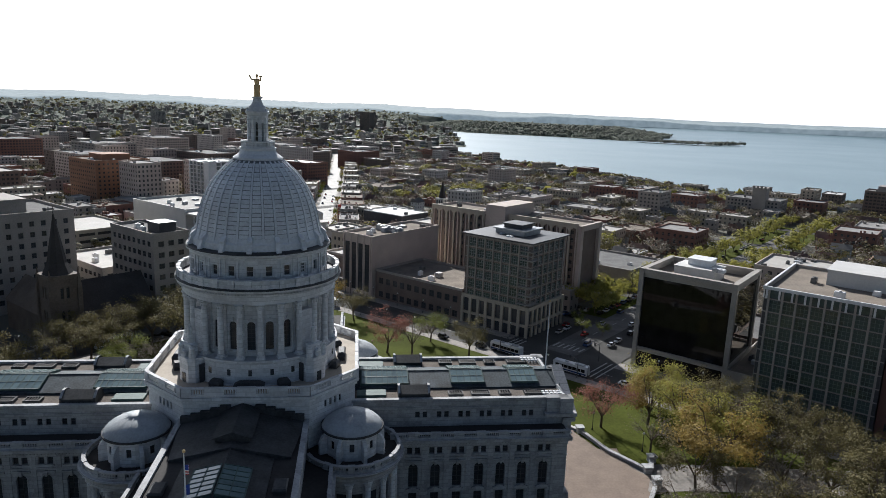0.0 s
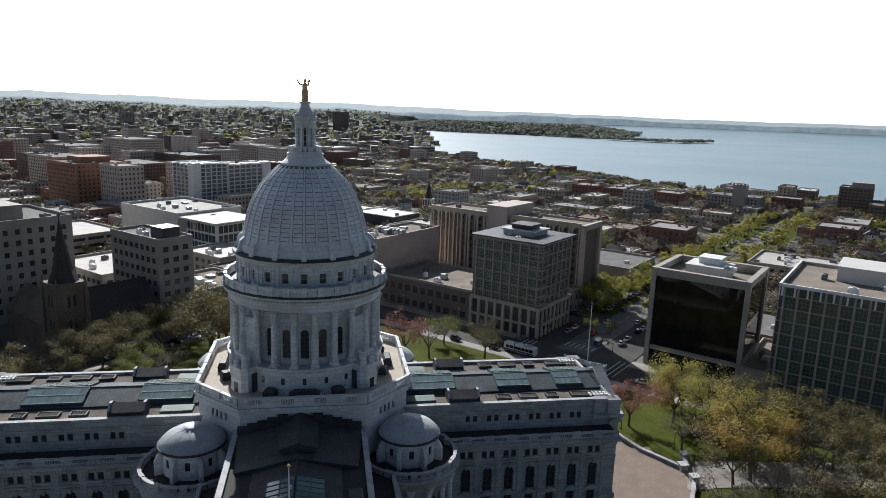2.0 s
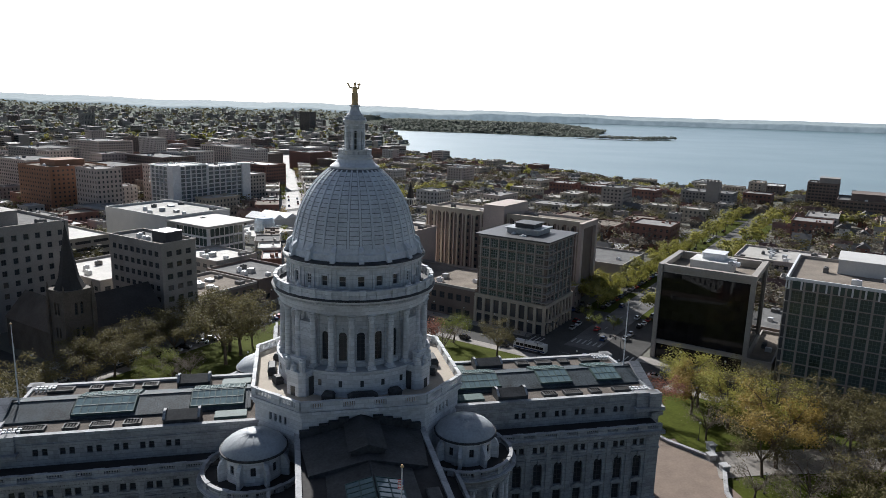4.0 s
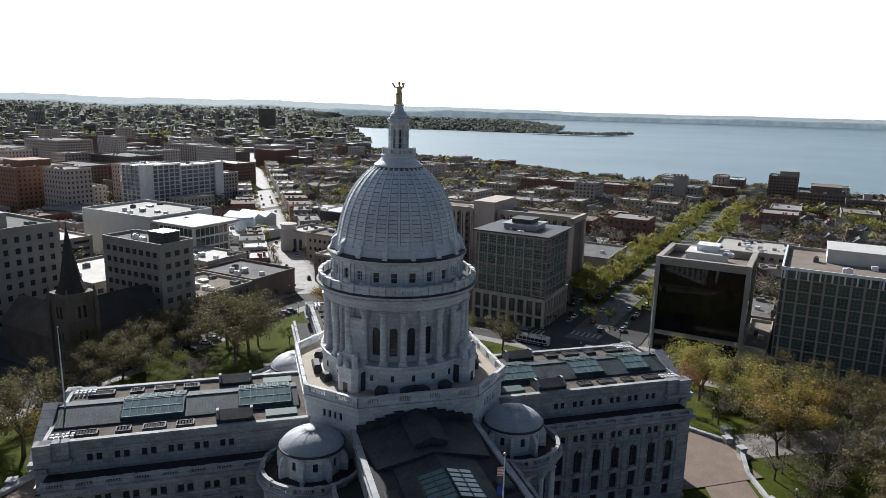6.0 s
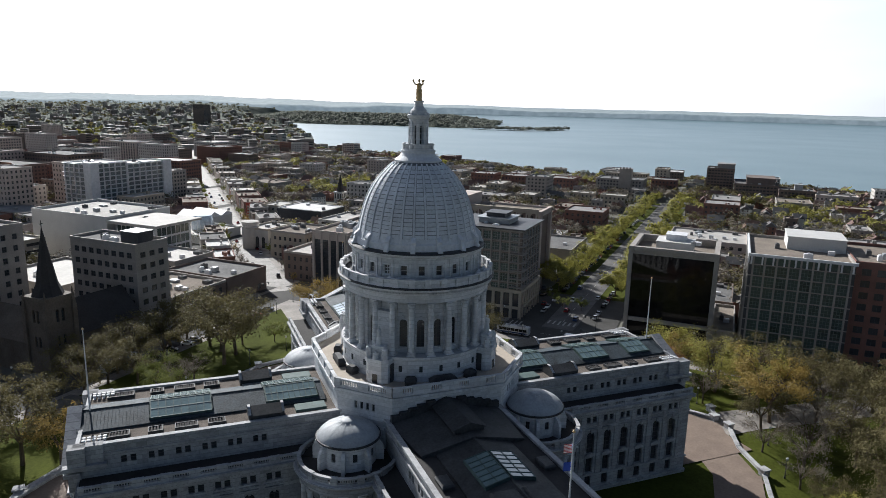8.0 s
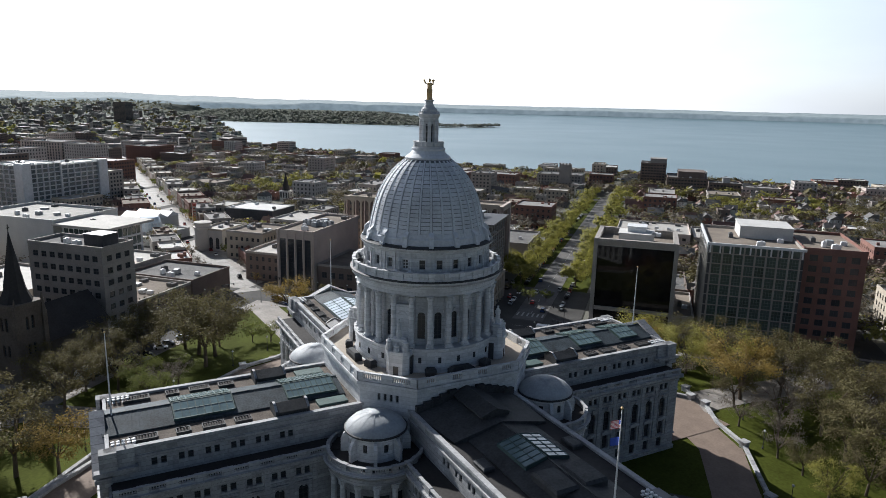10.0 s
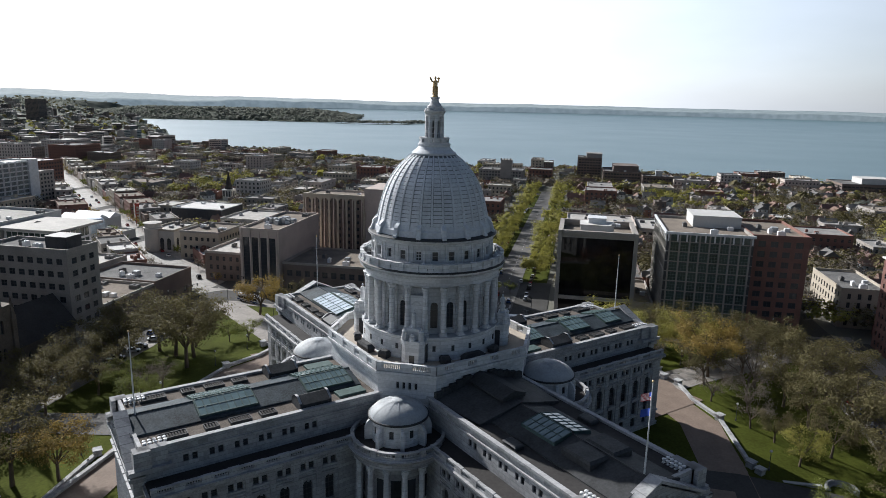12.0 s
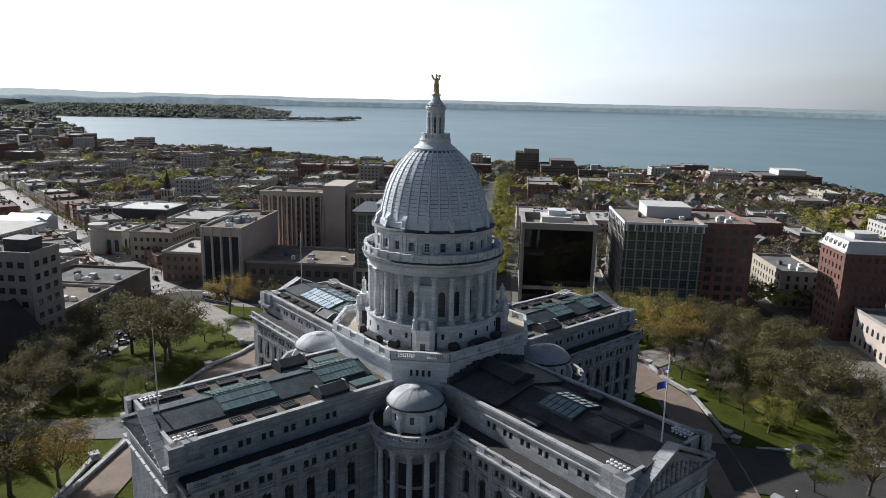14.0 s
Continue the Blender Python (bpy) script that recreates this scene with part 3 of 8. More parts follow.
for k in range(NB):
    a0, a1 = radians(360 / NB * (k - 0.5)), radians(360 / NB * (k + 0.5))
    p0, p1 = (R_IN * math.cos(a0), R_IN * math.sin(a0)), (R_IN * math.cos(a1), R_IN * math.sin(a1))
    length = (Vector(p1) - Vector(p0)).length
    tall += wall(drum, p0, p1, 37.5, 47.6, [(length / 2, 38.6, 1.4, 5.2, True)], 0.35)
    mid = (a0 + a1) / 2
    m = Matrix.Rotation(mid + math.pi / 2, 4, "Z") @ Matrix.Translation((0, -R_IN * math.cos(radians(180 / NB)), 0))
    for x in (-0.93, 0.79):
        drum.box(x, -0.16, 38.3, x + 0.14, 0.05, 43.2, m=m)
    for t in range(0, 180, 20):
        t0, t1 = radians(t), radians(t + 20)
        q = [(c_ * math.cos(t_), 43.1 + c_ * math.sin(t_)) for c_, t_ in ((0.74, t0), (0.98, t0), (0.98, t1), (0.74, t1))]
        drum.face([m @ Vector((x, -0.16, z)) for x, z in q])
    drum.box(-0.85, -0.25, 38.2, 0.85, 0.05, 38.45, m=m)
    drum.box(-0.16, -0.3, 43.85, 0.16, 0.05, 44.5, m=m)
    drum.box(-0.85, -0.12, 44.9, 0.85, 0.05, 45.05, m=m)
    drum.box(-0.85, -0.12, 46.5, 0.85, 0.05, 46.65, m=m)
drum_wall = part("drum_wall", drum, [STONE], capitol, m=AXIS)
windows(tall, pane(1.4, 5.2, True, 2, 6, 0.07, DARKMETAL), drum_wall)
col = column_data(0.57, 37.75, 47.4, "column")
for k in range(NB):
    part("column", col, None, drum_wall, m=Matrix.Rotation(radians(360 / NB * (k + 0.5)), 4, "Z") @ Matrix.Translation((13.25, 0, 37.75)))
pil = Mesh()
pil.box(-0.2, -0.5, 0, 0.2, 0.5, 9.65)
pil_data = pil.data("pilaster", [STONE])
for k in range(NB):
    part("pilaster", pil_data, None, drum_wall, m=Matrix.Rotation(radians(360 / NB * (k + 0.5)), 4, "Z") @ Matrix.Translation((12.05, 0, 37.75)))

ent = Mesh()
ent.lathe([(11.6, 47.4), (13.75, 47.4), (13.75, 48.1), (13.9, 48.15), (13.9, 48.95), (14.1, 49.05), (14.1, 49.3), (14.9, 49.6), (15.0, 49.95), (14.85, 50.2), (12.0, 50.35)], 128)
for k in range(160):
    ent.box(14.05, -0.14, 49.1, 14.7, 0.14, 49.42, m=Matrix.Rotation(radians(360 / 160 * k), 4, "Z"))
part("entablature", ent, [STONE], capitol, m=AXIS)
balc = Mesh()
ring_balustrade(balc, (0, 0), 14.35, 0, 360, 50.25, 51.75, 32, 8, 128)
balcony = part("balcony_parapet", balc, [STONE], capitol, m=AXIS)
urn = Mesh()
urn.lathe([(0.5, 0), (0.5, 0.15), (0.25, 0.3), (0.6, 0.8), (0.75, 1.15), (0.35, 1.35), (0.2, 1.6), (0.0, 1.75)], 10)
urn_data = urn.data("scroll_ornament", [STONE], True)
for q in (45, 135, 225, 315):
    for k in (-5.6, 5.6):
        part("scroll_ornament", urn_data, None, balcony, m=Matrix.Rotation(radians(q + k), 4, "Z") @ Matrix.Translation((13.4, 0, 50.4)))

fl_ = Mesh()
fl_.lathe([(15.06, 50.0), (15.06, 50.12), (14.75, 50.3), (12.2, 50.4)], 128)
part("flashing", fl_, [COPPER], balcony, "dark copper flashing")
# attic storey with square windows
attic = Mesh()
sq = []
for k in range(NB):
    a0, a1 = radians(360 / NB * (k - 0.5)), radians(360 / NB * (k + 0.5))
    p0, p1 = (12.25 * math.cos(a0), 12.25 * math.sin(a0)), (12.25 * math.cos(a1), 12.25 * math.sin(a1))
    length = (Vector(p1) - Vector(p0)).length
    sq += wall(attic, p0, p1, 50.3, 55.0, [(length / 2, 51.9, 1.1, 1.75, False)], 0.3)
    m = Matrix.Rotation(math.pi / 2 + (a0 + a1) / 2, 4, "Z") @ Matrix.Translation((0, -12.145, 0))
    for x in (-0.72, 0.6):
        attic.box(x, -0.12, 51.7, x + 0.12, 0.02, 53.85, m=m)
    attic.box(-0.8, -0.16, 53.75, 0.8, 0.02, 53.95, m=m)
    attic.box(-0.8, -0.2, 51.6, 0.8, 0.02, 51.8, m=m)
    attic.box(-1.32, -0.2, 50.3, -0.98, 0.02, 54.7, m=m)
    attic.box(0.98, -0.2, 50.3, 1.32, 0.02, 54.7, m=m)
attic_wall = part("attic_wall", attic, [STONE], capitol, m=AXIS)
for k, q in enumerate(sq):
    windows([q], pane(1.1, 1.75, False, 2, 3, 0.1, WHITEMETAL) if k % 6 == 3 else pane(1.1, 1.75, False, 1, 2, 0.06, GREYMETAL), attic_wall)
cor = Mesh()
cor.lathe([(11.9, 54.7), (12.45, 54.7), (12.5, 55.1), (12.95, 55.35), (13.0, 55.7), (12.75, 55.9), (11.8, 56.1)], 128)
part("attic_cornice", cor, [STONE], capitol, m=AXIS)

fl_ = Mesh()
fl_.lathe([(13.05, 55.7), (13.02, 55.8), (12.85, 55.95), (12.0, 56.15)], 128)
part("flashing", fl_, [COPPER], attic_wall, "dark copper flashing")
# the dome: stepped foot with scrolled brackets, ribbed shell, courses
DOME = [(11.85, 56.0), (11.75, 57.2), (11.35, 57.5), (11.1, 58.4), (10.85, 59.6), (10.55, 61.0), (10.15, 62.5), (9.7, 63.9), (9.1, 65.3), (8.4, 66.6), (7.6, 67.8), (6.65, 68.95), (5.6, 70.0), (4.5, 70.9), (4.1, 71.2)]
RIBS = 32


def dome_r(z):
    return float(np.interp(z, [p[1] for p in DOME], [p[0] for p in DOME]))


shell = Mesh()
shell.lathe(DOME, 128)
dome = part("dome", shell, [STONE_J], capitol, "grey-white ribbed granite dome", smooth=True, m=AXIS)
foot_ring = Mesh()
foot_ring.lathe([(11.9, 56.05), (11.82, 57.2), (11.5, 57.5), (11.25, 58.22), (11.0, 58.24)], 128)
part("dome_foot", foot_ring, [STONE_D], dome, smooth=False)
course_z = list(np.linspace(58.2, 70.6, 18))
slab = {}
for j in range(len(course_z) - 1):
    za, zb = course_z[j], course_z[j + 1]
    za, zb = za + 0.05, zb - 0.05
    half = math.pi / RIBS
    gap = 0.012 + 0.13 / dome_r((za + zb) / 2)
    me = Mesh()
    o = 0.07
    pts = []
    for t in (-half + gap, 0, half - gap):
        pts.append([((dome_r(z) + o) * math.cos(t), (dome_r(z) + o) * math.sin(t), z) for z in (za, zb)])
    for i in range(2):
        me.face([pts[i][0], pts[i + 1][0], pts[i + 1][1], pts[i][1]])
        lo = [(p[0] * 0.985, p[1] * 0.985, p[2]) for p in (pts[i][0], pts[i + 1][0])]
        hi = [(p[0] * 0.985, p[1] * 0.985, p[2]) for p in (pts[i][1], pts[i + 1][1])]
        me.face([lo[0], lo[1], pts[i + 1][0], pts[i][0]])
        me.face([pts[i][1], pts[i + 1][1], hi[1], hi[0]])
    me.face([pts[0][1], pts[0][0], tuple(c * 0.985 if q < 2 else c for q, c in enumerate(pts[0][0])), tuple(c * 0.985 if q < 2 else c for q, c in enumerate(pts[0][1]))])
    me.face([pts[2][0], pts[2][1], tuple(c * 0.985 if q < 2 else c for q, c in enumerate(pts[2][1])), tuple(c * 0.985 if q < 2 else c for q, c in enumerate(pts[2][0]))])
    slab[j] = me.data("dome_stone", [STONE_D])
rib = Mesh()
zs = np.linspace(57.4, 70.9, 22)
for z0, z1 in zip(zs[:-1], zs[1:]):
    w0, w1 = 0.07 + 0.12 * (dome_r(z0) / 11), 0.07 + 0.12 * (dome_r(z1) / 11)
    r0, r1 = dome_r(z0) + 0.22, dome_r(z1) + 0.22
    rib.face([(r0, -w0, z0), (r0, w0, z0), (r1, w1, z1), (r1, -w1, z1)])
    rib.face([(r0 - 0.5, -w0 * 1.15, z0), (r0, -w0, z0), (r1, -w1, z1), (r1 - 0.5, -w1 * 1.15, z1)])
    rib.face([(r0, w0, z0), (r0 - 0.5, w0 * 1.15, z0), (r1 - 0.5, w1 * 1.15, z1), (r1, w1, z1)])
rib_data = rib.data("rib", [STONE_D])
brk = Mesh()
prof = [(12.75, 55.95), (12.75, 56.35), (12.55, 56.5), (12.4, 57.0), (12.2, 57.45), (12.3, 57.75), (12.05, 58.1), (11.4, 58.6), (10.8, 58.6), (10.8, 55.95)]
for i in range(len(prof)):
    a, b = prof[i], prof[(i + 1) % len(prof)]
    brk.face([(a[0], 0.42, a[1]), (a[0], -0.42, a[1]), (b[0], -0.42, b[1]), (b[0], 0.42, b[1])])
for y, pr in ((-0.42, prof), (0.42, prof[::-1])):
    brk.face([(p[0], y, p[1]) for p in pr])
brk_data = brk.data("bracket", [STONE_D])
for k in range(RIBS):
    turn = Matrix.Rotation(radians(360 / RIBS * k), 4, "Z")
    part("rib", rib_data, None, dome, m=turn)
    if k % 2 == 0:
        part("bracket", brk_data, None, dome, m=turn)
rest = Mesh()
for k in range(RIBS):
    turn = Matrix.Rotation(radians(360 / RIBS * (k + 0.5)), 4, "Z")
    for j in slab:
        if 15 <= k < 32:
            part("dome_stone", slab[j], None, dome, m=turn)
        else:
            for p in slab[j].polygons:
                rest.face([turn @ slab[j].vertices[v].co for v in p.vertices])
part("dome_stonework", rest, [STONE_D], dome, kind="stuff")
# the lantern on top
flare = Mesh()
flare.lathe([(4.35, 70.9), (4.45, 71.3), (4.2, 71.5), (3.5, 72.0), (3.1, 72.6), (3.25, 72.9), (3.25, 73.1), (1.9, 73.15)], 48)
lantern_foot = part("lantern_foot", flare, [STONE_D], capitol, m=AXIS)
lb = Mesh()
ring_balustrade(lb, (0, 0), 2.95, 0, 360, 73.1, 74.3, 8, 6, 48, half=0.22)
part("lantern_balcony", lb, [STONE], capitol, m=AXIS @ Matrix.Diagonal((0.93, 0.93, 1.0, 1.0)))
lan = Mesh()
lw = []
for k in range(8):
    a0, a1 = radians(45 * k - 22.5), radians(45 * k + 22.5)
    p0, p1 = (1.95 * math.cos(a0), 1.95 * math.sin(a0)), (1.95 * math.cos(a1), 1.95 * math.sin(a1))
    length = (Vector(p1) - Vector(p0)).length
    lw += wall(lan, p0, p1, 73.1, 79.0, [(length / 2, 74.0, 0.62, 3.6, True)], 0.5)
    m = Matrix.Rotation(radians(45 * k + 22.5), 4, "Z")
    lan.box(1.75, -0.3, 73.1, 2.2, 0.3, 78.4, m=m)
lan.lathe([(1.7, 78.3), (2.15, 78.4), (2.2, 78.8), (2.5, 79.2), (2.55, 79.5), (1.9, 79.7), (1.8, 80.3), (1.25, 80.75), (0.98, 81.2), (0.85, 81.72), (1.15, 81.8), (1.15, 82.03), (0.0, 82.06)], 32)
for k in range(8):
    lan.box(1.9, -0.28, 79.5, 2.3, 0.28, 79.95, m=Matrix.Rotation(radians(45 * k + 22.5), 4, "Z"))
lantern = part("lantern", lan, [STONE], capitol, m=AXIS @ Matrix.Diagonal((0.84, 0.84, 1.0, 1.0)))
windows(lw, pane(0.62, 3.6, True, 1, 3, 0.07, STONE_D), lantern)

# gilded figure on the lantern
fig = Mesh()
fig.lathe([(0.62, 82.05), (0.66, 82.2), (0.54, 82.4), (0.48, 83.0), (0.5, 83.7), (0.43, 84.15), (0.46, 84.6), (0.47, 84.95), (0.38, 85.15), (0.15, 85.25), (0.13, 85.35), (0.21, 85.5), (0.23, 85.72), (0.16, 85.92), (0.0, 86.02)], 18)
for k in range(12):
    fig.box(0.4, -0.05, 82.3, 0.55, 0.05, 84.1, m=Matrix.Rotation(radians(30 * k + 8), 4, "Z"))
for m, l in ((Matrix.Translation((-0.4, -0.05, 84.95)) @ Matrix.Rotation(radians(190), 4, "Y"), 0.55), (Matrix.Translation((-0.9, -0.15, 85.05)) @ Matrix.Rotation(radians(240), 4, "Y"), 0.85), (Matrix.Translation((0.4, 0, 84.95)) @ Matrix.Rotation(radians(5), 4, "Y"), 0.3), (Matrix.Translation((0.64, -0.08, 84.9)) @ Matrix.Rotation(radians(-85), 4, "Y"), 0.6)):
    fig.box(-0.05, -0.12, -0.12, l, 0.12, 0.12, m=m)
fig.lathe([(0.12, 85.45), (0.34, 85.55), (0.3, 85.75), (0, 85.85)], 10, c=(0.68, -0.08))
tagged(part("statue", fig, [GOLD], smooth=False, m=AXIS), "gilded bronze figure with a raised arm atop the lantern", "statue")

# corner pavilions on the terrace with grouped figures
pav = Mesh()
pav.prism([(14.0, -2.2), (15.6, -2.2), (16.4, -1.3), (16.4, 1.3), (15.6, 2.2), (14.0, 2.2), (13.0, 2.4), (13.0, -2.4)], 32.2, 36.6)
pav.prism([(14.0, -2.4), (15.7, -2.4), (16.6, -1.4), (16.6, 1.4), (15.7, 2.4), (14.0, 2.4), (13.0, 2.6), (13.0, -2.6)], 36.6, 37.4)
pav.box(14.3, -1.1, 37.4, 15.6, 1.1, 39.3)
pav.box(14.2, -1.25, 39.3, 15.7, 1.25, 39.6)
pav.box(12.0, -1.35, 37.4, 13.2, 1.35, 45.4)
for t in range(0, 180, 20):
    t0, t1 = radians(t), radians(t + 20)
    pav.face([(13.22, x, z) for x, z in ((0.7 * math.cos(t0), 43.3 + 0.7 * math.sin(t0)), (1.0 * math.cos(t0), 43.3 + 1.0 * math.sin(t0)), (1.0 * math.cos(t1), 43.3 + math.sin(t1)), (0.7 * math.cos(t1), 43.3 + 0.7 * math.sin(t1)))])
pav_data = pav.data("corner_pavilion", [STONE])
pdoor = Mesh()
pdoor.box(16.38, -0.5, 32.4, 16.46, 0.5, 34.6)
pdoor_data = pdoor.data("door", [GLASS])
dark = Mesh()
dark.box(13.9, -2.52, 32.3, 14.9, -2.3, 36.2)
dark.box(13.9, 2.3, 32.3, 14.9, 2.52, 36.2)
dark_data = dark.data("side_doorway", [DARKMETAL])


def figure(mesh, c, base, tall, wide, lean=0.0):
    """A draped stone figure as one plain turned and faceted shape."""
    mesh.lathe([(wide, base), (wide * 1.0, base + tall * 0.25), (wide * 0.78, base + tall * 0.5), (wide * 0.88, base + tall * 0.7), (wide * 0.78, base + tall * 0.8), (wide * 0.3, base + tall * 0.84), (wide * 0.42, base + tall * 0.9), (wide * 0.38, base + tall * 0.97), (0, base + tall)], 9, c=c)
    mesh.box(-wide * 1.0, -0.16, 0, wide * 1.0, 0.16, tall * 0.18, m=Matrix.Translation((c[0], c[1], base + tall * 0.55)) @ Matrix.Rotation(radians(20 + lean), 4, "Z"))


for q in (45, 135, 225, 315):
    turn = Matrix.Rotation(radians(q), 4, "Z")
    pv = part("corner_pavilion", pav_data, None, capitol, m=AXIS @ turn)
    part("door", pdoor_data, None, pv)
    part("side_doorway", dark_data, None, pv)
    for n_, (c, b, t, w) in enumerate((((14.95, 0), 39.6, 3.6, 0.5), ((15.7, -1.6), 37.4, 2.4, 0.62), ((15.7, 1.6), 37.4, 2.4, 0.62), ((16.1, 0), 37.4, 1.5, 0.6))):
        sm = Mesh()
        figure(sm, c, b, t, w, 30 * n_)
        st = part("statue", sm, [STONE], m=AXIS @ turn)
        tagged(st, "weathered granite draped figure on the corner pavilion", "statue", "figures round the drum")

# terrace bulkheads
for q, w in ((0, 5.0), (22, 2.0), (68, 2.0), (90, 5.0), (112, 2.0), (158, 2.0), (180, 5.0), (202, 2.0), (248, 2.0), (270, 5.0), (292, 2.0), (338, 2.0)):
    b = Mesh()
    b.box(14.6, -w / 2, 32.85, 16.0, w / 2, 33.7)
    b.prism([(14.5, -w / 2 - 0.1), (16.1, -w / 2 - 0.1), (16.1, w / 2 + 0.1), (14.5, w / 2 + 0.1)], 33.7, 34.3, inset=0.35)
    part("terrace_hatch", b, [COPPER], capitol, m=AXIS @ Matrix.Rotation(radians(q), 4, "Z"))

# one wing along +x, then turned four times
BAYS = [29.3 + 4.07 * k for k in range(7)]
W_LOW, W_ATT, END = 14.7, 10.6, 58.1


def wing_low():
    """The lower body with three storeys of openings on both long sides."""
    me, sets = Mesh(), {"pair": [], "arch": [], "rect": [], "base": []}
    for side in (-1, 1):
        p0, p1 = ((14.7, -W_LOW), (END, -W_LOW)) if side < 0 else ((END, W_LOW), (14.7, W_LOW))
        hol = []
        for b in BAYS:
            s = b - 14.7 if side < 0 else END - b
            hol += [(s - 0.72, 19.5, 0.95, 1.35, False), (s + 0.72, 19.5, 0.95, 1.35, False), (s, 12.8, 1.7, 4.7, True), (s, 8.5, 1.5, 3.2, False), (s, 5.4, 1.4, 2.3, False)]
        poses = wall(me, p0, p1, 2.5, 21.6, hol, 0.45)
        for h, p in zip(hol, poses):
            sets["pair" if h[2] < 1 else "arch" if h[4] else "rect" if h[1] > 8 else "base"].append(p)
        y = side * W_LOW
        for b in BAYS:
            for lo, hi, w, o in ((17.9, 18.3, 1.5, 0.25), (12.2, 12.5, 1.25, 0.4), (8.2, 8.45, 1.1, 0.3), (19.2, 19.42, 1.4, 0.2)):
                me.box(b - w, min(y, y + side * o), lo, b + w, max(y, y + side * o), hi)
            me.box(b - 0.2, min(y, y + side * 0.4), 17.4, b + 0.2, max(y, y + side * 0.4), 18.4)
            for x in (b - 1.05, b + 0.87):
                me.box(x, min(y, y + side * 0.14), 8.45, x + 0.18, max(y, y + side * 0.14), 12.2)
                me.box(x, min(y, y + side * 0.12), 12.8, x + 0.18, max(y, y + side * 0.12), 16.7)
            q = [(b - 1.35, 12.5), (b + 1.35, 12.5), (b, 13.05)]
            yo = y + side * 0.4
            me.face([(x, yo, z) for x, z in (q if side < 0 else q[::-1])])
            for (x0, z0), (x1, z1) in ((q[1], q[2]), (q[2], q[0])):
                me.face([(x0, yo, z0), (x1, yo, z1), (x1, y, z1), (x0, y, z0)] if side > 0 else [(x0, y, z0), (x1, y, z1), (x1, yo, z1), (x0, yo, z0)])
        for x in [BAYS[0] - 2.03] + [b + 2.03 for b in BAYS]:
            me.box(x - 0.45, min(y, y + side * 0.16), 8.2, x + 0.45, max(y, y + side * 0.16), 20.9)
        for lo, hi, o in ((2.5, 5.0, 0.35), (7.85, 8.2, 0.3), (18.55, 18.9, 0.18), (20.9, 21.6, 0.2), (21.6, 21.9, 0.45), (21.9, 22.3, 0.85), (22.3, 22.6, 1.0)):
            me.box(26.0, min(y - side * 0.05, y + side * o), lo, END + o * 0.6, max(y - side * 0.05, y + side * o), hi)
        for k in range(56):
            x = 26.4 + k * 0.56
            me.box(x, min(y, y + side * 0.7), 21.55, x + 0.26, max(y, y + side * 0.7), 21.85)
    me.face([(END, -W_LOW, 2.5), (END, W_LOW, 2.5), (END, W_LOW, 22.6), (END, -W_LOW, 22.6)])
    me.box(END - 0.1, -W_LOW - 1, 21.9, END + 0.6, W_LOW + 1, 22.6)
    return me, sets


low, low_sets = wing_low()
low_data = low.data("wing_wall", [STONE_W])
lroof = Mesh()
lroof.box(14.0, -W_LOW - 0.3, 22.3, END + 0.2, W_LOW + 0.3, 22.9)
lroof_data = lroof.data("lower_roof", [GRAVEL_D])
lbal_data = []
for y in (-W_LOW - 0.2, W_LOW + 0.2):
    lbal = Mesh()
    baluster_run(lbal, (25.0, y), (END + 0.1, y), 22.6, 23.75)
    lbal_data.append(lbal.data("balustrade", [STONE_W]))

att = Mesh()
att_p = []
for side in (-1, 1):
    p0, p1 = ((16.0, -W_ATT), (END + 0.6, -W_ATT)) if side < 0 else ((END + 0.6, W_ATT), (16.0, W_ATT))
    hol = []
    for b in BAYS[:-1]:
        s = (b + 1.6) - 16.0 if side < 0 else END + 0.6 - (b + 1.6)
        hol += [(s - 0.7, 24.6, 0.85, 1.25, False), (s + 0.7, 24.6, 0.85, 1.25, False)]
    att_p += wall(att, p0, p1, 22.6, 28.0, hol, 0.35)
    y = side * W_ATT
    for lo, hi, o in ((26.5, 26.8, 0.25), (28.0, 28.45, 0.3)):
        att.box(16.0, min(y - side * 0.6, y + side * o), lo, END + 0.6, max(y - side * 0.6, y + side * o), hi)
    for x0, x1, o, top in ((END - 3.4, END + 0.9, 0.9, 28.5), (END - 0.9, END + 1.6, 1.5, 28.5)):
        att.box(x0, min(y - side * 0.9, y + side * (o - 0.3)), 25.6, x1, max(y - side * 0.9, y + side * (o - 0.3)), top)
    att.box(END - 3.8, min(y - side * 0.9, y + side * 1.4), 24.9, END + 2.4, max(y - side * 0.9, y + side * 1.4), 25.6)
att.box(END, -W_ATT, 22.6, END + 0.6, W_ATT, 28.45)
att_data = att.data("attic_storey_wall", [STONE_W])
deck = Mesh()
deck.box(16.5, -W_ATT + 0.25, 27.7, END + 0.3, W_ATT - 0.25, 27.95)
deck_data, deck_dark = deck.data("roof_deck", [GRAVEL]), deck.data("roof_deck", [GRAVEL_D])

# portico: six columns, entablature, pediment
port = Mesh()
X1 = 59.9
pbase = Mesh()
pbase.box(END, -10.9, 2.5, X1 + 0.6, 10.9, 8.2)
pbase_data = pbase.data("portico_base", [STONE_W])
port.box(END, -10.9, 21.0, X1, 10.9, 23.6)
port.box(END, -11.4, 23.6, X1 + 0.6, 11.4, 24.3)
port.face([(X1 - 0.1, -11.2, 24.3), (X1 - 0.1, 11.2, 24.3), (X1 - 0.1, 0, 29.6)])
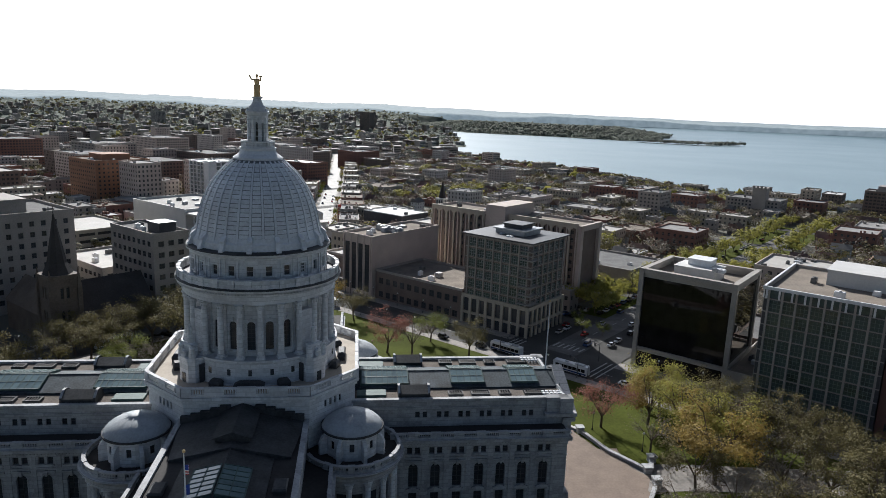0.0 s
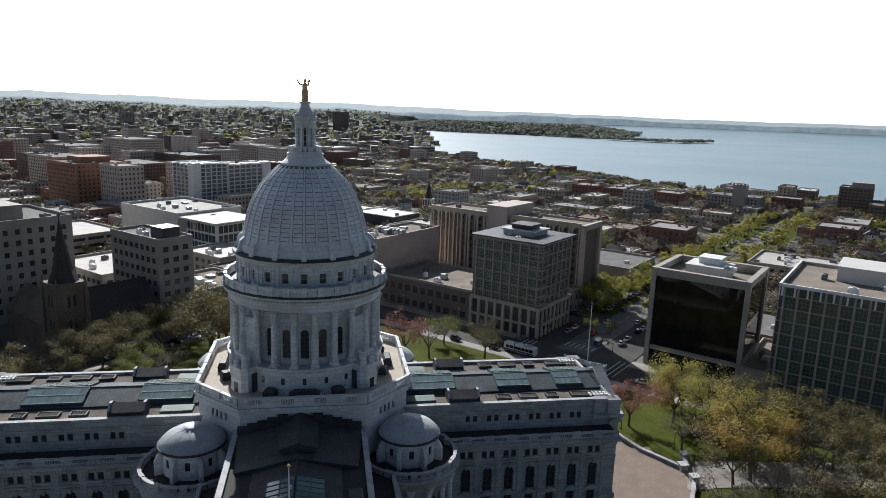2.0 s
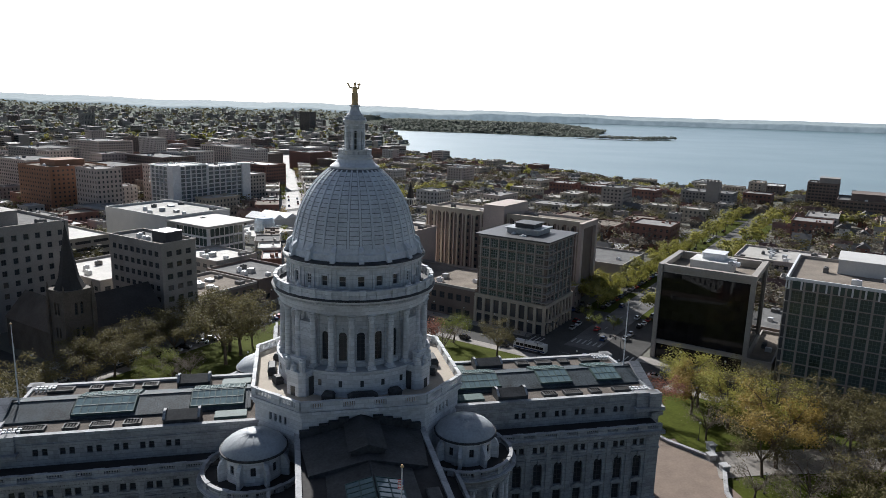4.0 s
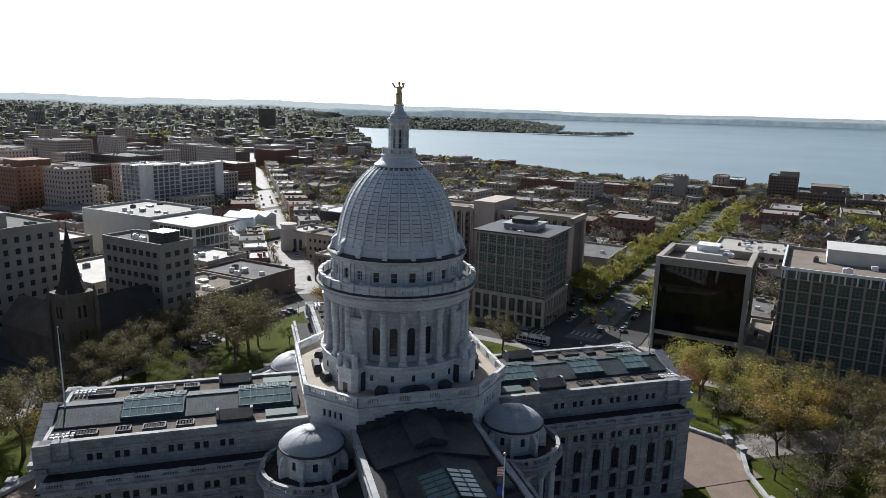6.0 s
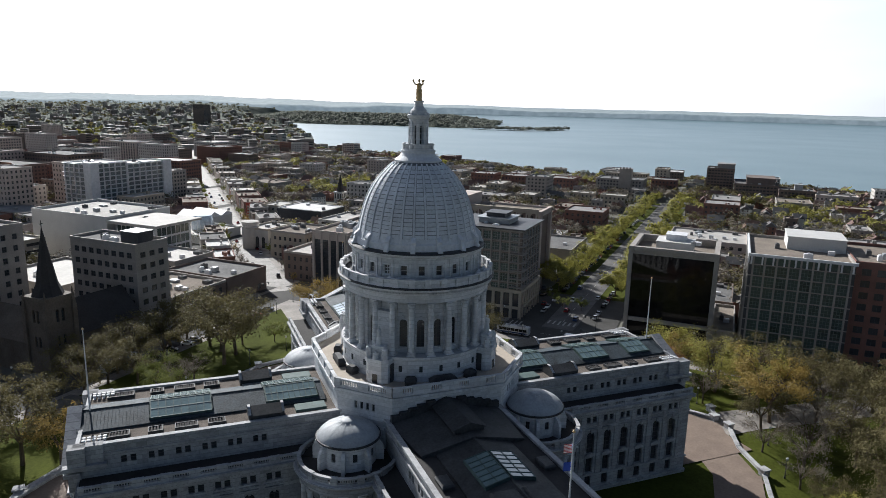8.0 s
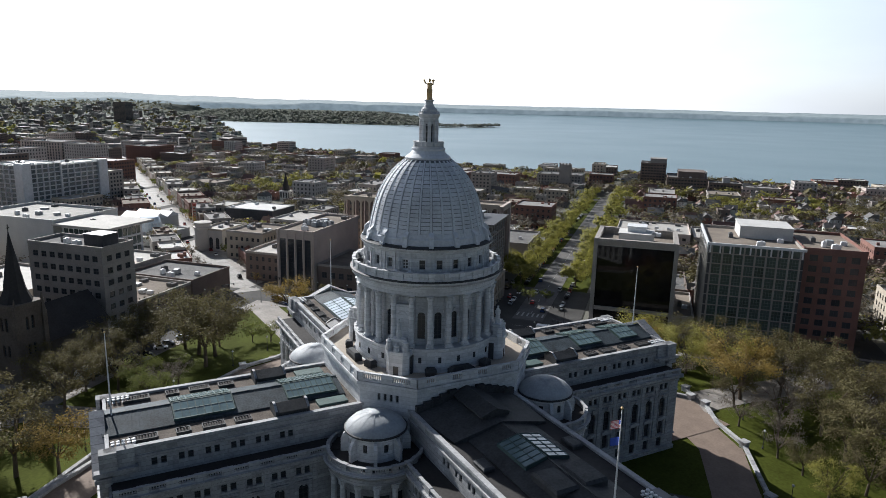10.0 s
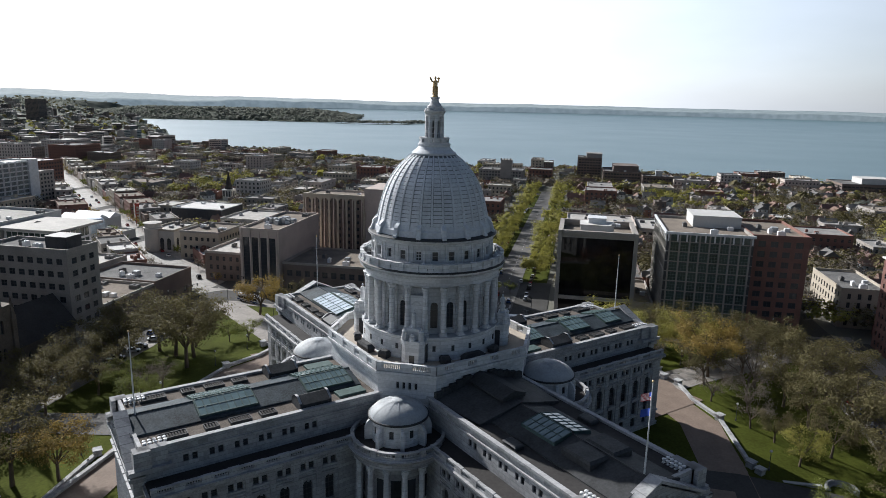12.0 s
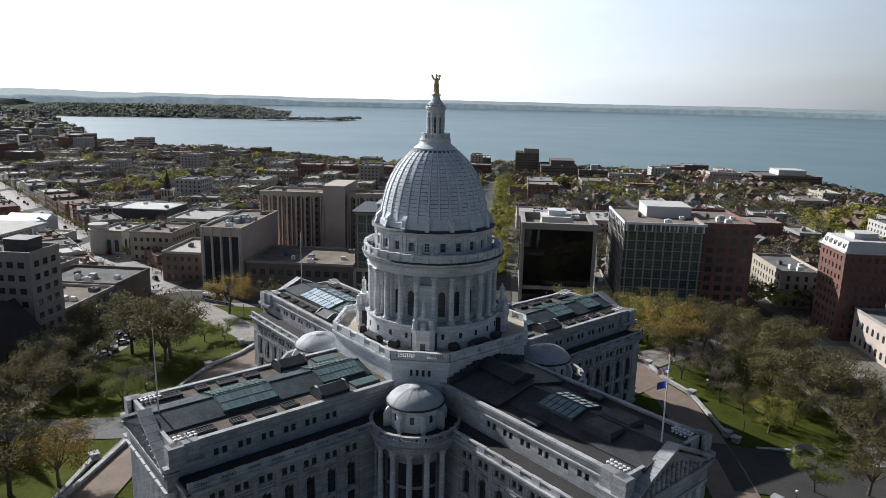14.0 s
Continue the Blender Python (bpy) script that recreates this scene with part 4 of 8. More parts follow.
for y0, y1, z0, z1 in ((-11.6, 0, 24.7, 30.2), (11.6, 0, 24.7, 30.2)):
    lo = [(END + 0.4, y0, z0), (X1 + 0.8, y0, z0), (X1 + 0.8, y1, z1), (END + 0.4, y1, z1)]
    hi = [(x, y, z + 0.5) for x, y, z in lo]
    if y0 > 0:
        lo, hi = lo[::-1], hi[::-1]
    port.face(hi)
    port.face(lo[::-1])
    for i in range(4):
        port.face([lo[i], lo[(i + 1) % 4], hi[(i + 1) % 4], hi[i]])
port_data = port.data("portico", [STONE_W])
port = Mesh()
rng = random.Random(5)
for k in range(13):
    y = -7.8 + 1.3 * k
    h = 3.9 * (1 - abs(y) / 9.6)
    figure(port, (X1 + 0.1, y), 24.4, max(0.8, h) * rng.uniform(0.85, 1.0), 0.42, 15 * k)
relief_data = port.data("pediment_relief", [STONE_W])
pcol = column_data(0.85, 8.2, 21.0, "portico_column", 16)
inner = Mesh()
for k in range(3):
    inner.box(END - 0.1, -7.2 + 5.5 * k, 9.0, END + 0.06, -3.8 + 5.5 * k, 17.5)
inner_data = inner.data("portico_door", [GLASS])

# curved corner bay with its little dome
bay = Mesh()
BC = (17.7, -17.8)
bay.lathe([(8.5, 2.5), (8.5, 5.0), (8.2, 5.1), (8.2, 7.9), (8.5, 8.0), (8.5, 8.3), (6.2, 8.35)], 40, -200, 110, BC)
bay.lathe([(6.3, 8.2), (6.3, 20.8)], 40, -200, 110, BC)
bay.lathe([(6.3, 20.6), (8.2, 20.6), (8.2, 21.5), (8.5, 21.7), (8.8, 22.0), (9.1, 22.4), (8.9, 22.6), (6.0, 22.7)], 48, -200, 110, BC)
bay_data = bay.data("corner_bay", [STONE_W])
bayfloor = Mesh()
bayfloor.lathe([(0.0, 22.75), (8.3, 22.72)][::-1], 40, -200, 110, BC)
bayfloor_data = bayfloor.data("bay_roof", [GRAVEL_D])
bbal = Mesh()
ring_balustrade(bbal, BC, 8.15, -150, 60, 22.6, 23.85, 7, 9, 48)
bbal_data = bbal.data("curved_balustrade", [STONE_W])
bwin = Mesh()
bwin.lathe([(6.33, 9.6), (6.33, 12.6)], 3, -8, 8, BC)
bwin.lathe([(6.33, 13.2), (6.33, 17.6)], 3, -8, 8, BC)
sd = Mesh()
SW, SB = [], []
for k in range(16):
    a0, a1 = radians(22.5 * k - 11.25), radians(22.5 * k + 11.25)
    p0, p1 = (BC[0] + 4.75 * math.cos(a0), BC[1] + 4.75 * math.sin(a0)), (BC[0] + 4.75 * math.cos(a1), BC[1] + 4.75 * math.sin(a1))
    ln = (Vector(p1) - Vector(p0)).length
    SW += wall(sd, p0, p1, 22.6, 26.9, [(ln / 2, 24.3, 0.8, 1.5, False)] if k % 2 == 0 else [], 0.3)
    if k % 2:
        SB.append(Matrix.Translation((*BC, 0)) @ Matrix.Rotation(radians(22.5 * k), 4, "Z"))
bt = Mesh()
pr = [(4.6, 22.6), (6.0, 22.6), (6.0, 25.0), (5.6, 25.9), (5.1, 26.4), (4.6, 26.5)]
for s_ in (-0.3, 0.3):
    bt.face([(r, s_, z) for r, z in (pr if s_ < 0 else pr[::-1])])
for a, b in zip(pr[1:-1], pr[2:]):
    bt.face([(a[0], -0.3, a[1]), (a[0], 0.3, a[1]), (b[0], 0.3, b[1]), (b[0], -0.3, b[1])])
bt_data = bt.data("buttress", [STONE])
sd.lathe([(4.7, 26.6), (5.2, 26.8), (5.3, 27.2), (5.05, 27.35)], 48, c=BC)
sd_data = sd.data("small_drum", [STONE])
eave = Mesh()
eave.lathe([(5.2, 26.95), (5.42, 27.0), (5.42, 27.3), (5.25, 27.36)], 48, c=BC)
eave_data = eave.data("eave", [COPPER])
cap = Mesh()
cap.lathe([(5.3, 27.1), (5.2, 27.35), (4.85, 27.9), (4.2, 28.5), (3.25, 29.05), (2.15, 29.45), (1.3, 29.62), (1.25, 29.75), (0.6, 29.85), (0, 29.9)], 40, c=BC)
cap_data = cap.data("small_dome", [LEAD], True)
seam = Mesh()
pts = [(5.24, 27.35), (4.88, 27.92), (4.23, 28.52), (3.28, 29.08), (2.17, 29.48), (1.3, 29.64)]
for a, b in zip(pts[:-1], pts[1:]):
    seam.face([(a[0], -0.07, a[1] + 0.04), (a[0], 0.07, a[1] + 0.04), (b[0], 0.07, b[1] + 0.04), (b[0], -0.07, b[1] + 0.04)])
seam_data = seam.data("dome_seam", [LEAD])
bcol = column_data(0.55, 8.35, 20.6, "bay_column", 12)
bayw = bwin.data("bay_window", [GLASS])

P_PAIR, P_ARCH, P_RECT, P_BASE, P_ATT = pane(0.95, 1.35, nx=1, nz=2), pane(1.7, 4.7, True, 2, 4, 0.09), pane(1.5, 3.2, False, 2, 3), pane(1.4, 2.3, False, 2, 2), pane(0.85, 1.25, nx=1, nz=2)
BAYSHIFT = Matrix.Translation((0.5, 0, 0))
for k, Q in enumerate(QUARTERS):
    ww = part("wing_wall", low_data, None, capitol, m=Q)
    for key, data in (("pair", P_PAIR), ("arch", P_ARCH), ("rect", P_RECT), ("base", P_BASE)):
        windows(low_sets[key], data, ww)
    part("lower_roof", lroof_data, None, capitol, m=Q)
    for one in lbal_data:
        part("balustrade", one, None, capitol, m=Q)
    aw = part("attic_storey_wall", att_data, None, capitol, m=Q)
    windows(att_p, P_ATT, aw)
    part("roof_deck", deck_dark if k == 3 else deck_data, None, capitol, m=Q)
    pt = part("portico", port_data, None, capitol, m=Q)
    for j in range(8):
        part("portico_column", pcol, None, pt, m=Matrix.Translation((59.1, -9.6 + 19.2 * j / 7, 8.2)))
    part("portico_door", inner_data, None, pt)
    part("portico_base", pbase_data, None, pt)
    part("pediment_relief", relief_data, None, pt, kind="stuff")
    cb = part("corner_bay", bay_data, None, capitol, m=BAYSHIFT @ Q)
    part("bay_roof", bayfloor_data, None, cb)
    part("curved_balustrade", bbal_data, None, cb)
    for j in range(7):
        a = -45 + (j - 3) * 24
        part("bay_column", bcol, None, cb, m=Matrix.Translation((BC[0] + 7.5 * math.cos(radians(a)), BC[1] + 7.5 * math.sin(radians(a)), 8.35)))
    for j in range(6):
        a = -45 + (j - 2.5) * 24
        part("bay_window", bayw, None, cb, m=Matrix.Translation((*BC, 0)) @ Matrix.Rotation(radians(a), 4, "Z") @ Matrix.Translation((-BC[0], -BC[1], 0)))
    sdo = part("small_drum", sd_data, None, capitol, m=BAYSHIFT @ Q)
    windows(SW, pane(0.8, 1.5), sdo)
    windows(SB, bt_data, sdo, "buttress")
    sc = part("small_dome", cap_data, None, capitol, m=BAYSHIFT @ Q, label="pale grey shallow corner dome")
    part("eave", eave_data, None, sc)
    for j in range(12):
        part("dome_seam", seam_data, None, sc, m=Matrix.Translation((*BC, 0)) @ Matrix.Rotation(radians(30 * j), 4, "Z"))


def hatch(x0, y0, x1, y1, z0, z1, name="roof_hatch", mats=COPPER, k=0, inset=0.2):
    me = Mesh()
    me.prism([(x0, y0), (x1, y0), (x1, y1), (x0, y1)], z0, z1 - 0.25 * (z1 - z0), caps=False)
    me.prism([(x0 - 0.12, y0 - 0.12), (x1 + 0.12, y0 - 0.12), (x1 + 0.12, y1 + 0.12), (x0 - 0.12, y1 + 0.12)], z1 - 0.25 * (z1 - z0), z1, inset=inset)
    return part(name, me, [mats], capitol, m=QUARTERS[k])


def skylight(s0, s1, y0, y1, z0, z1, cols, k, rows=2, mats=None):
    """A glazed slope: y0 is the low edge, y1 the high one; each pane and bar modelled."""
    fr = Mesh()
    curb = 0.35
    fr.face([(s0 - 0.2, y0, z0 - 0.5), (s1 + 0.2, y0, z0 - 0.5), (s1 + 0.2, y0, z0 + curb), (s0 - 0.2, y0, z0 + curb)])
    for s in (s0 - 0.2, s1 + 0.2):
        fr.face([(s, y0, z0 - 0.5), (s, y1, z1 - 0.5), (s, y1, z1 + curb), (s, y0, z0 + curb)])
    fr.face([(s0 - 0.2, y0, z0 + 0.2), (s1 + 0.2, y0, z0 + 0.2), (s1 + 0.2, y1, z1 + 0.2), (s0 - 0.2, y1, z1 + 0.2)])
    fo = part("skylight", fr, [VERDI], capitol, m=QUARTERS[k])
    bar, cross = Mesh(), Mesh()
    for lo, hi in ((0.0, 0.07),):
        p = [(-0.08, y0, z0 + curb + lo), (0.08, y0, z0 + curb + lo), (0.08, y1, z1 + curb + lo), (-0.08, y1, z1 + curb + lo)]
        q = [(x, y, z + hi) for x, y, z in p]
        bar.face(q if y1 > y0 else q[::-1])
        for a, b in ((0, 1), (1, 2), (2, 3), (3, 0)):
            bar.face([p[a], p[b], q[b], q[a]])
    bar = bar.data("glazing_bar", [VERDI])
    for i in range(cols + 1):
        part("glazing_bar", bar, None, fo, m=Matrix.Translation((s0 + (s1 - s0) * i / cols, 0, 0)))
    cross.box(s0, -0.09, 0, s1, 0.09, 0.06)
    cross = cross.data("glazing_bar", [VERDI])
    for j in range(rows + 1):
        part("glazing_bar", cross, None, fo, m=Matrix.Translation((0, y0 + (y1 - y0) * j / rows, z0 + (z1 - z0) * j / rows + curb)))
    pm = Mesh()
    dy, dz, ds = (y1 - y0) / rows, (z1 - z0) / rows, (s1 - s0) / cols
    pm.face([(0, 0, 0), (ds, 0, 0), (ds, dy, dz), (0, dy, dz)] if dy > 0 else [(0, dy, dz), (ds, dy, dz), (ds, 0, 0), (0, 0, 0)])
    pd = pm.data("skylight_pane", [mats or SKYGLASS])
    for i in range(cols):
        for j in range(rows):
            part("skylight_pane", pd, None, fo, m=Matrix.Translation((s0 + ds * i, y0 + dy * j, z0 + dz * j + curb)))


def seams(me, s0, s1, y0, z0, y1, z1, step=0.55):
    n = int((s1 - s0) / step)
    for i in range(n + 1):
        s = s0 + (s1 - s0) * i / n
        me.face([(s - 0.04, y0, z0 + 0.07), (s + 0.04, y0, z0 + 0.07), (s + 0.04, y1, z1 + 0.07), (s - 0.04, y1, z1 + 0.07)] if y1 > y0 else [(s - 0.04, y1, z1 + 0.07), (s + 0.04, y1, z1 + 0.07), (s + 0.04, y0, z0 + 0.07), (s - 0.04, y0, z0 + 0.07)])


def spine(k, s0, s1, half, z0, zr, mats):
    """The low ridged roof along a wing, with standing seams."""
    me = Mesh()
    me.face([(s0, -half, z0), (s1, -half, z0), (s1, 0, zr), (s0, 0, zr)])
    me.face([(s0, 0, zr), (s1, 0, zr), (s1, half, z0), (s0, half, z0)])
    me.face([(s0, -half, 27.8), (s1, -half, 27.8), (s1, -half, z0), (s0, -half, z0)])
    me.face([(s1, half, 27.8), (s0, half, 27.8), (s0, half, z0), (s1, half, z0)])
    me.face([(s1, -half, 27.8), (s1, half, 27.8), (s1, half, z0), (s1, 0, zr), (s1, -half, z0)])
    roof_ = part("ridged_roof", me, [mats], capitol, m=QUARTERS[k])
    se = Mesh()
    seams(se, s0, s1, -half, z0, 0, zr)
    seams(se, s0, s1, half, z0, 0, zr)
    part("standing_seam", se, [mats], roof_, kind="stuff")
    ri = Mesh()
    ri.box(s0, -0.15, zr - 0.03, s1, 0.15, zr + 0.12)
    part("ridge_cap", ri, [mats], roof_)
    return roof_


def bulkhead(k, x0, x1, y, w):
    """A stair head with a ridged copper roof between two pale coped end walls."""
    me = Mesh()
    me.box(x0, y - w, 27.9, x1, y + w, 29.1)
    me.gable(x0, y - w, x1, y + w, 29.1, 30.1, "x", over=0.25)
    head = part("bulkhead", me, [COPPER], capitol, m=QUARTERS[k])
    for x in (x0 - 0.3, x1):
        en = Mesh()
        pts = [(y - w - 0.15, 27.9), (y + w + 0.15, 27.9), (y + w + 0.15, 29.2), (y + 0.5, 30.15), (y - 0.5, 30.15), (y - w - 0.15, 29.2)]
        en.face([(x, a, b) for a, b in reversed(pts)])
        en.face([(x + 0.3, a, b) for a, b in pts])
        for (a, b), (c, d) in zip(pts, pts[1:] + pts[:1]):
            en.face([(x, a, b), (x, c, d), (x + 0.3, c, d), (x + 0.3, a, b)])
        part("end_wall", en, [COPPER], head)
        co = Mesh()
        for (a, b), (c, d) in zip(pts[2:5], pts[3:6]):
            co.face([(x - 0.08, a, b + 0.06), (x + 0.38, a, b + 0.06), (x + 0.38, c, d + 0.06), (x - 0.08, c, d + 0.06)])
        part("coping", co, [STONE_W], head)
    sill = Mesh()
    sill.box(x0, y - w - 0.22, 27.9, x1, y - w, 28.35)
    sill.box(x0, y + w, 27.9, x1, y + w + 0.22, 28.35)
    part("kerb", sill, [STONE_W], head)


def louvre_hatch(k, x0, x1, y, w):
    """A low ventilation box: pale kerb, dark sunken top with slats."""
    me = Mesh()
    for a, b, c, d in ((x0, y - w, x1, y - w + 0.16), (x0, y + w - 0.16, x1, y + w), (x0, y - w + 0.16, x0 + 0.16, y + w - 0.16), (x1 - 0.16, y - w + 0.16, x1, y + w - 0.16)):
        me.box(a, b, 27.9, c, d, 28.5)
    box_ = part("roof_hatch", me, [COPPER], capitol, m=QUARTERS[k])
    sl = Mesh()
    n = int((x1 - x0 - 0.4) / 0.4)
    for i in range(n):
        x = x0 + 0.2 + (x1 - x0 - 0.4) * i / n
        sl.box(x, y - w + 0.16, 28.3, x + 0.26, y + w - 0.16, 28.42)
    sl.face([(x0, y - w, 28.1), (x1, y - w, 28.1), (x1, y + w, 28.1), (x0, y + w, 28.1)])
    part("slats", sl, [GRAVEL_D], box_)


# side wings (0 and 2) and the far wing (1): slate spine with skylights
for k in (0, 1, 2):
    spine(k, 18.5, 59.0, 5.3, 28.3, 29.7, SLATE)
    for side in (-1, 1):
        if k == 0:
            skylight(37.4, 43.8, side * 4.3, side * 0.3, 28.6, 29.65, 5, k)
            skylight(49.4, 54.6, side * 4.3, side * 0.3, 28.6, 29.65, 5, k)
        else:
            skylight(34.5 if k == 1 else 38.2, 49.5 if k == 1 else 48.0, side * (5.2 if k == 1 else 4.6), side * 0.3, 28.4 if k == 1 else 28.5, 29.65, 8, k, mats=SHEENGLASS if k == 1 else None)
        skylight(19.8, 33.0 if k == 1 else 28.8, side * 4.4, side * 0.3, 28.55, 29.65, 9, k)
        bulkhead(k, 26.9, 32.2, side * 7.9, 1.9)
        for a, b in ((36.2, 39.0), (40.6, 44.2), (46.0, 48.3), (51.0, 55.4)):
            louvre_hatch(k, a, b, side * 8.0, 0.95)
        gl = Mesh()
        gl.box(19.0, min(side * 6.0, side * 8.6), 27.9, 24.4, max(side * 6.0, side * 8.6), 28.4)
        part("light_well", gl, [VERDI], capitol, m=QUARTERS[k])

# the near wing: copper roofs, broad gable against the podium, skylights
spine(3, 29.5, 59.0, 6.5, 28.2, 29.9, COPPER)
gb = Mesh()
gb.face([(18.4, -10.3, 28.3), (30.6, -9.0, 28.3), (30.6, 0, 30.2), (18.4, 0, 30.6)])
gb.face([(18.4, 0, 30.6), (30.6, 0, 30.2), (30.6, 9.0, 28.3), (18.4, 10.3, 28.3)])
gb.face([(30.6, -9.0, 28.3), (30.6, -9.0, 27.9), (30.6, 9.0, 27.9), (30.6, 9.0, 28.3), (30.6, 0, 30.2)])
gb.box(18.3, -2.6, 30.0, 28.6, 2.6, 30.7)
gb.face([(18.3, -3.0, 30.6), (28.8, -3.0, 30.6), (28.8, 0, 31.7), (18.3, 0, 31.7)])
gb.face([(18.3, 0, 31.7), (28.8, 0, 31.7), (28.8, 3.0, 30.6), (18.3, 3.0, 30.6)])
gb.face([(28.8, -3.0, 30.6), (28.8, 3.0, 30.6), (28.8, 0, 31.7)])
seams(gb, 18.4, 28.7, -3.0, 30.6, 0, 31.7, 0.6)
seams(gb, 18.4, 28.7, 3.0, 30.6, 0, 31.7, 0.6)
for i in range(5):
    for sd_ in (-1, 1):
        y = sd_ * (2.0 + 1.6 * i)
        gb.box(18.1, min(y, y + sd_ * 1.7), 27.9, 18.9, max(y, y + sd_ * 1.7), 31.4 - 0.45 * i)
part("copper_gable", gb, [COPPER], capitol, m=QUARTERS[3])
for side in (-1, 1):
    skylight(35.5, 43.2, side * 4.0, side * 0.2, 29.05, 29.9, 6, 3)
    hatch(45.5, min(side * 0.6, side * 4.5), 51.5, max(side * 0.6, side * 4.5), 28.6, 30.1, "bulkhead", COPPER, 3, 0.15)
    hatch(37.0, min(side * 7.4, side * 9.2), 40.2, max(side * 7.4, side * 9.2), 27.9, 28.7, "roof_hatch", COPPER, 3)

# floodlight rows on the wing corners
lampm = Mesh()
lampm.box(-0.2, -0.25, 0, 0.2, 0.25, 0.12)
lampm.box(-0.05, -0.05, 0.1, 0.05, 0.05, 0.5)
lampm.lathe([(0.0, 0.4), (0.28, 0.42), (0.3, 0.7), (0.0, 0.78)], 8)
lamp_data = lampm.data("floodlight", [WHITEMETAL])
for k in range(4):
    for side in (-1, 1):
        for i in range(5):
            for j in range(2):
                fl = part("floodlight", lamp_data, None, m=QUARTERS[k] @ Matrix.Translation((54.6 + i * 0.75, side * (8.3 + j * 0.9), 27.95)))
                tagged(fl, "small white roof floodlight near the pediment", "floodlight", "roof floodlights")

# ---- streets, park and square; v runs along the square's north-west side, u outwards from it ----
TOWN = Matrix.Rotation(radians(-45), 4, "Z")


def town(v, u):
    return (ROOT2 * (u + v), ROOT2 * (u - v))


def draped(name, quads, mats, lift, label, category, step=6.0, kind="structure"):
    """Thin sheets laid on the land: each quad (four corners in plan) is cut into a grid."""
    me = Mesh()
    for index, (a, b, c, d) in enumerate(quads):
        lay = lift + 0.012 * (index % 12)
        a, b, c, d = (Vector(p) for p in (a, b, c, d))
        nu = max(1, int(max((b - a).length, (c - d).length) / step))
        nv = max(1, int(max((d - a).length, (c - b).length) / step))
        grid = [[(a.lerp(b, i / nu)).lerp(d.lerp(c, i / nu), j / nv) for j in range(nv + 1)] for i in range(nu + 1)]
        px = np.array([[p.x for p in row] for row in grid])
        py = np.array([[p.y for p in row] for row in grid])
        pz = ground_z(px, py) + lay
        for i in range(nu):
            for j in range(nv):
                me.face([(px[q], py[q], pz[q]) for q in ((i, j), (i + 1, j), (i + 1, j + 1), (i, j + 1))])
    ob = part(name, me, [mats])
    return tagged(ob, label, category, kind=kind)


def band(p, q, w):
    p, q = Vector(p), Vector(q)
    d = (q - p).normalized()
    n = Vector((-d.y, d.x)) * w / 2
    return (p - n, q - n, q + n, p + n)


def ring(r0, r1):
    """Diamond ring round the capitol, by |x| + |y|."""
    return [((0, -r1), (r1, 0), (r0, 0), (0, -r0)), ((r1, 0), (0, r1), (0, r0), (r0, 0)), ((0, r1), (-r1, 0), (-r0, 0), (0, r0)), ((-r1, 0), (0, -r1), (0, -r0), (-r0, 0))]


draped("lawn", ring(3, 148), GRASS, 0.12, "sunlit spring lawn round the capitol", "lawn", 5)
draped("pavement_square", ring(148, 155), PAVING, 0.2, "pale concrete pavement round the park", "pavement", 5)
draped("road_square", ring(155, 178), ASPHALT, 0.1, "dark asphalt street round the square", "road", 5)
draped("pavement_outer", ring(178, 187), PAVING, 0.2, "concrete pavement before the shops", "pavement", 5)
state_axis = [(-1.5, 172), (-5, 300), (-7, 440), (-9, 700), (-15, 1150)]
draped("road_state", [band(a, b, 13) for a, b in zip(state_axis[:-1], state_axis[1:])], ROADPALE, 0.35, "pale glare-toned street lined with shops", "road", 8)
draped("pavement_state", [band(a, b, 24) for a, b in zip(state_axis[:-1], state_axis[1:])], PAVING, 0.2, "pale pavements along the shopping street", "pavement", 8)
draped("road_crossing", [band(town(0, 120), town(0, 178), 40)], ASPHALT, 0.24, "dark asphalt crossing before the avenue", "road", 8)
draped("road_avenue", [band(town(0, 126), town(0, 560), 12)], ROADGREY, 0.35, "broad tree-lined avenue towards the lake", "road", 8)
draped("pavement_avenue", [band(town(0, 178), town(0, 560), 36)], GRASS, 0.2, "grass verges along the avenue", "lawn", 8)
roads = [band(town(-700, u), town(700 if u > 120 else -128, u), 11) for u in (225, 330, 435, 540)]
roads += [band(town(v, 128), town(v, 700), 11) for v in (-120, 120, 225, 330, -225, -330, -435)]
roads += [band(town(-700, 120), town(-128, 120), 11), band(town(-700, 0), town(-128, 0), 16), band(town(128, 120), town(700, 120), 11), band(town(-225, -60), town(-225, 128), 11), band(town(-330, -60), town(-330, 128), 11)]
draped("road_side", roads, ASPHALT, 0.28, "dark side streets of the town", "road", 9)

# ring walk round the capitol, approaches on the wings' axes, low granite walls with piers
WALK = [(77, 0), (71, -11), (67.5, -21), (55, -35.5), (45.5, -45.5), (35.5, -55), (21, -67.5), (11, -71), (0, -77)]
KERB = [(83, -2.5), (77.5, -11), (74, -22), (60, -39.5), (49.5, -49.5), (39.5, -60), (22, -74), (11, -77.5), (2.5, -83)]
ap, drives = [], []
for k in range(4):
    m = Matrix.Rotation(radians(90 * k), 2)
    for a, b in zip(WALK[:-1], WALK[1:]):
        d = (Vector(b) - Vector(a)).normalized()
        ap.append(band(m @ (Vector(a) - d * 2.5), m @ (Vector(b) + d * 2.5), 10))
    ap.append(band(m @ Vector((59, 0)), m @ Vector((80, 0)), 26))
    drives.append(band(m @ Vector((80, 0)), m @ Vector((149, 0)), 11))
draped("pavement_walk", ap, BRICKPAVE, 0.26, "tan brick walk round the capitol", "pavement", 4)
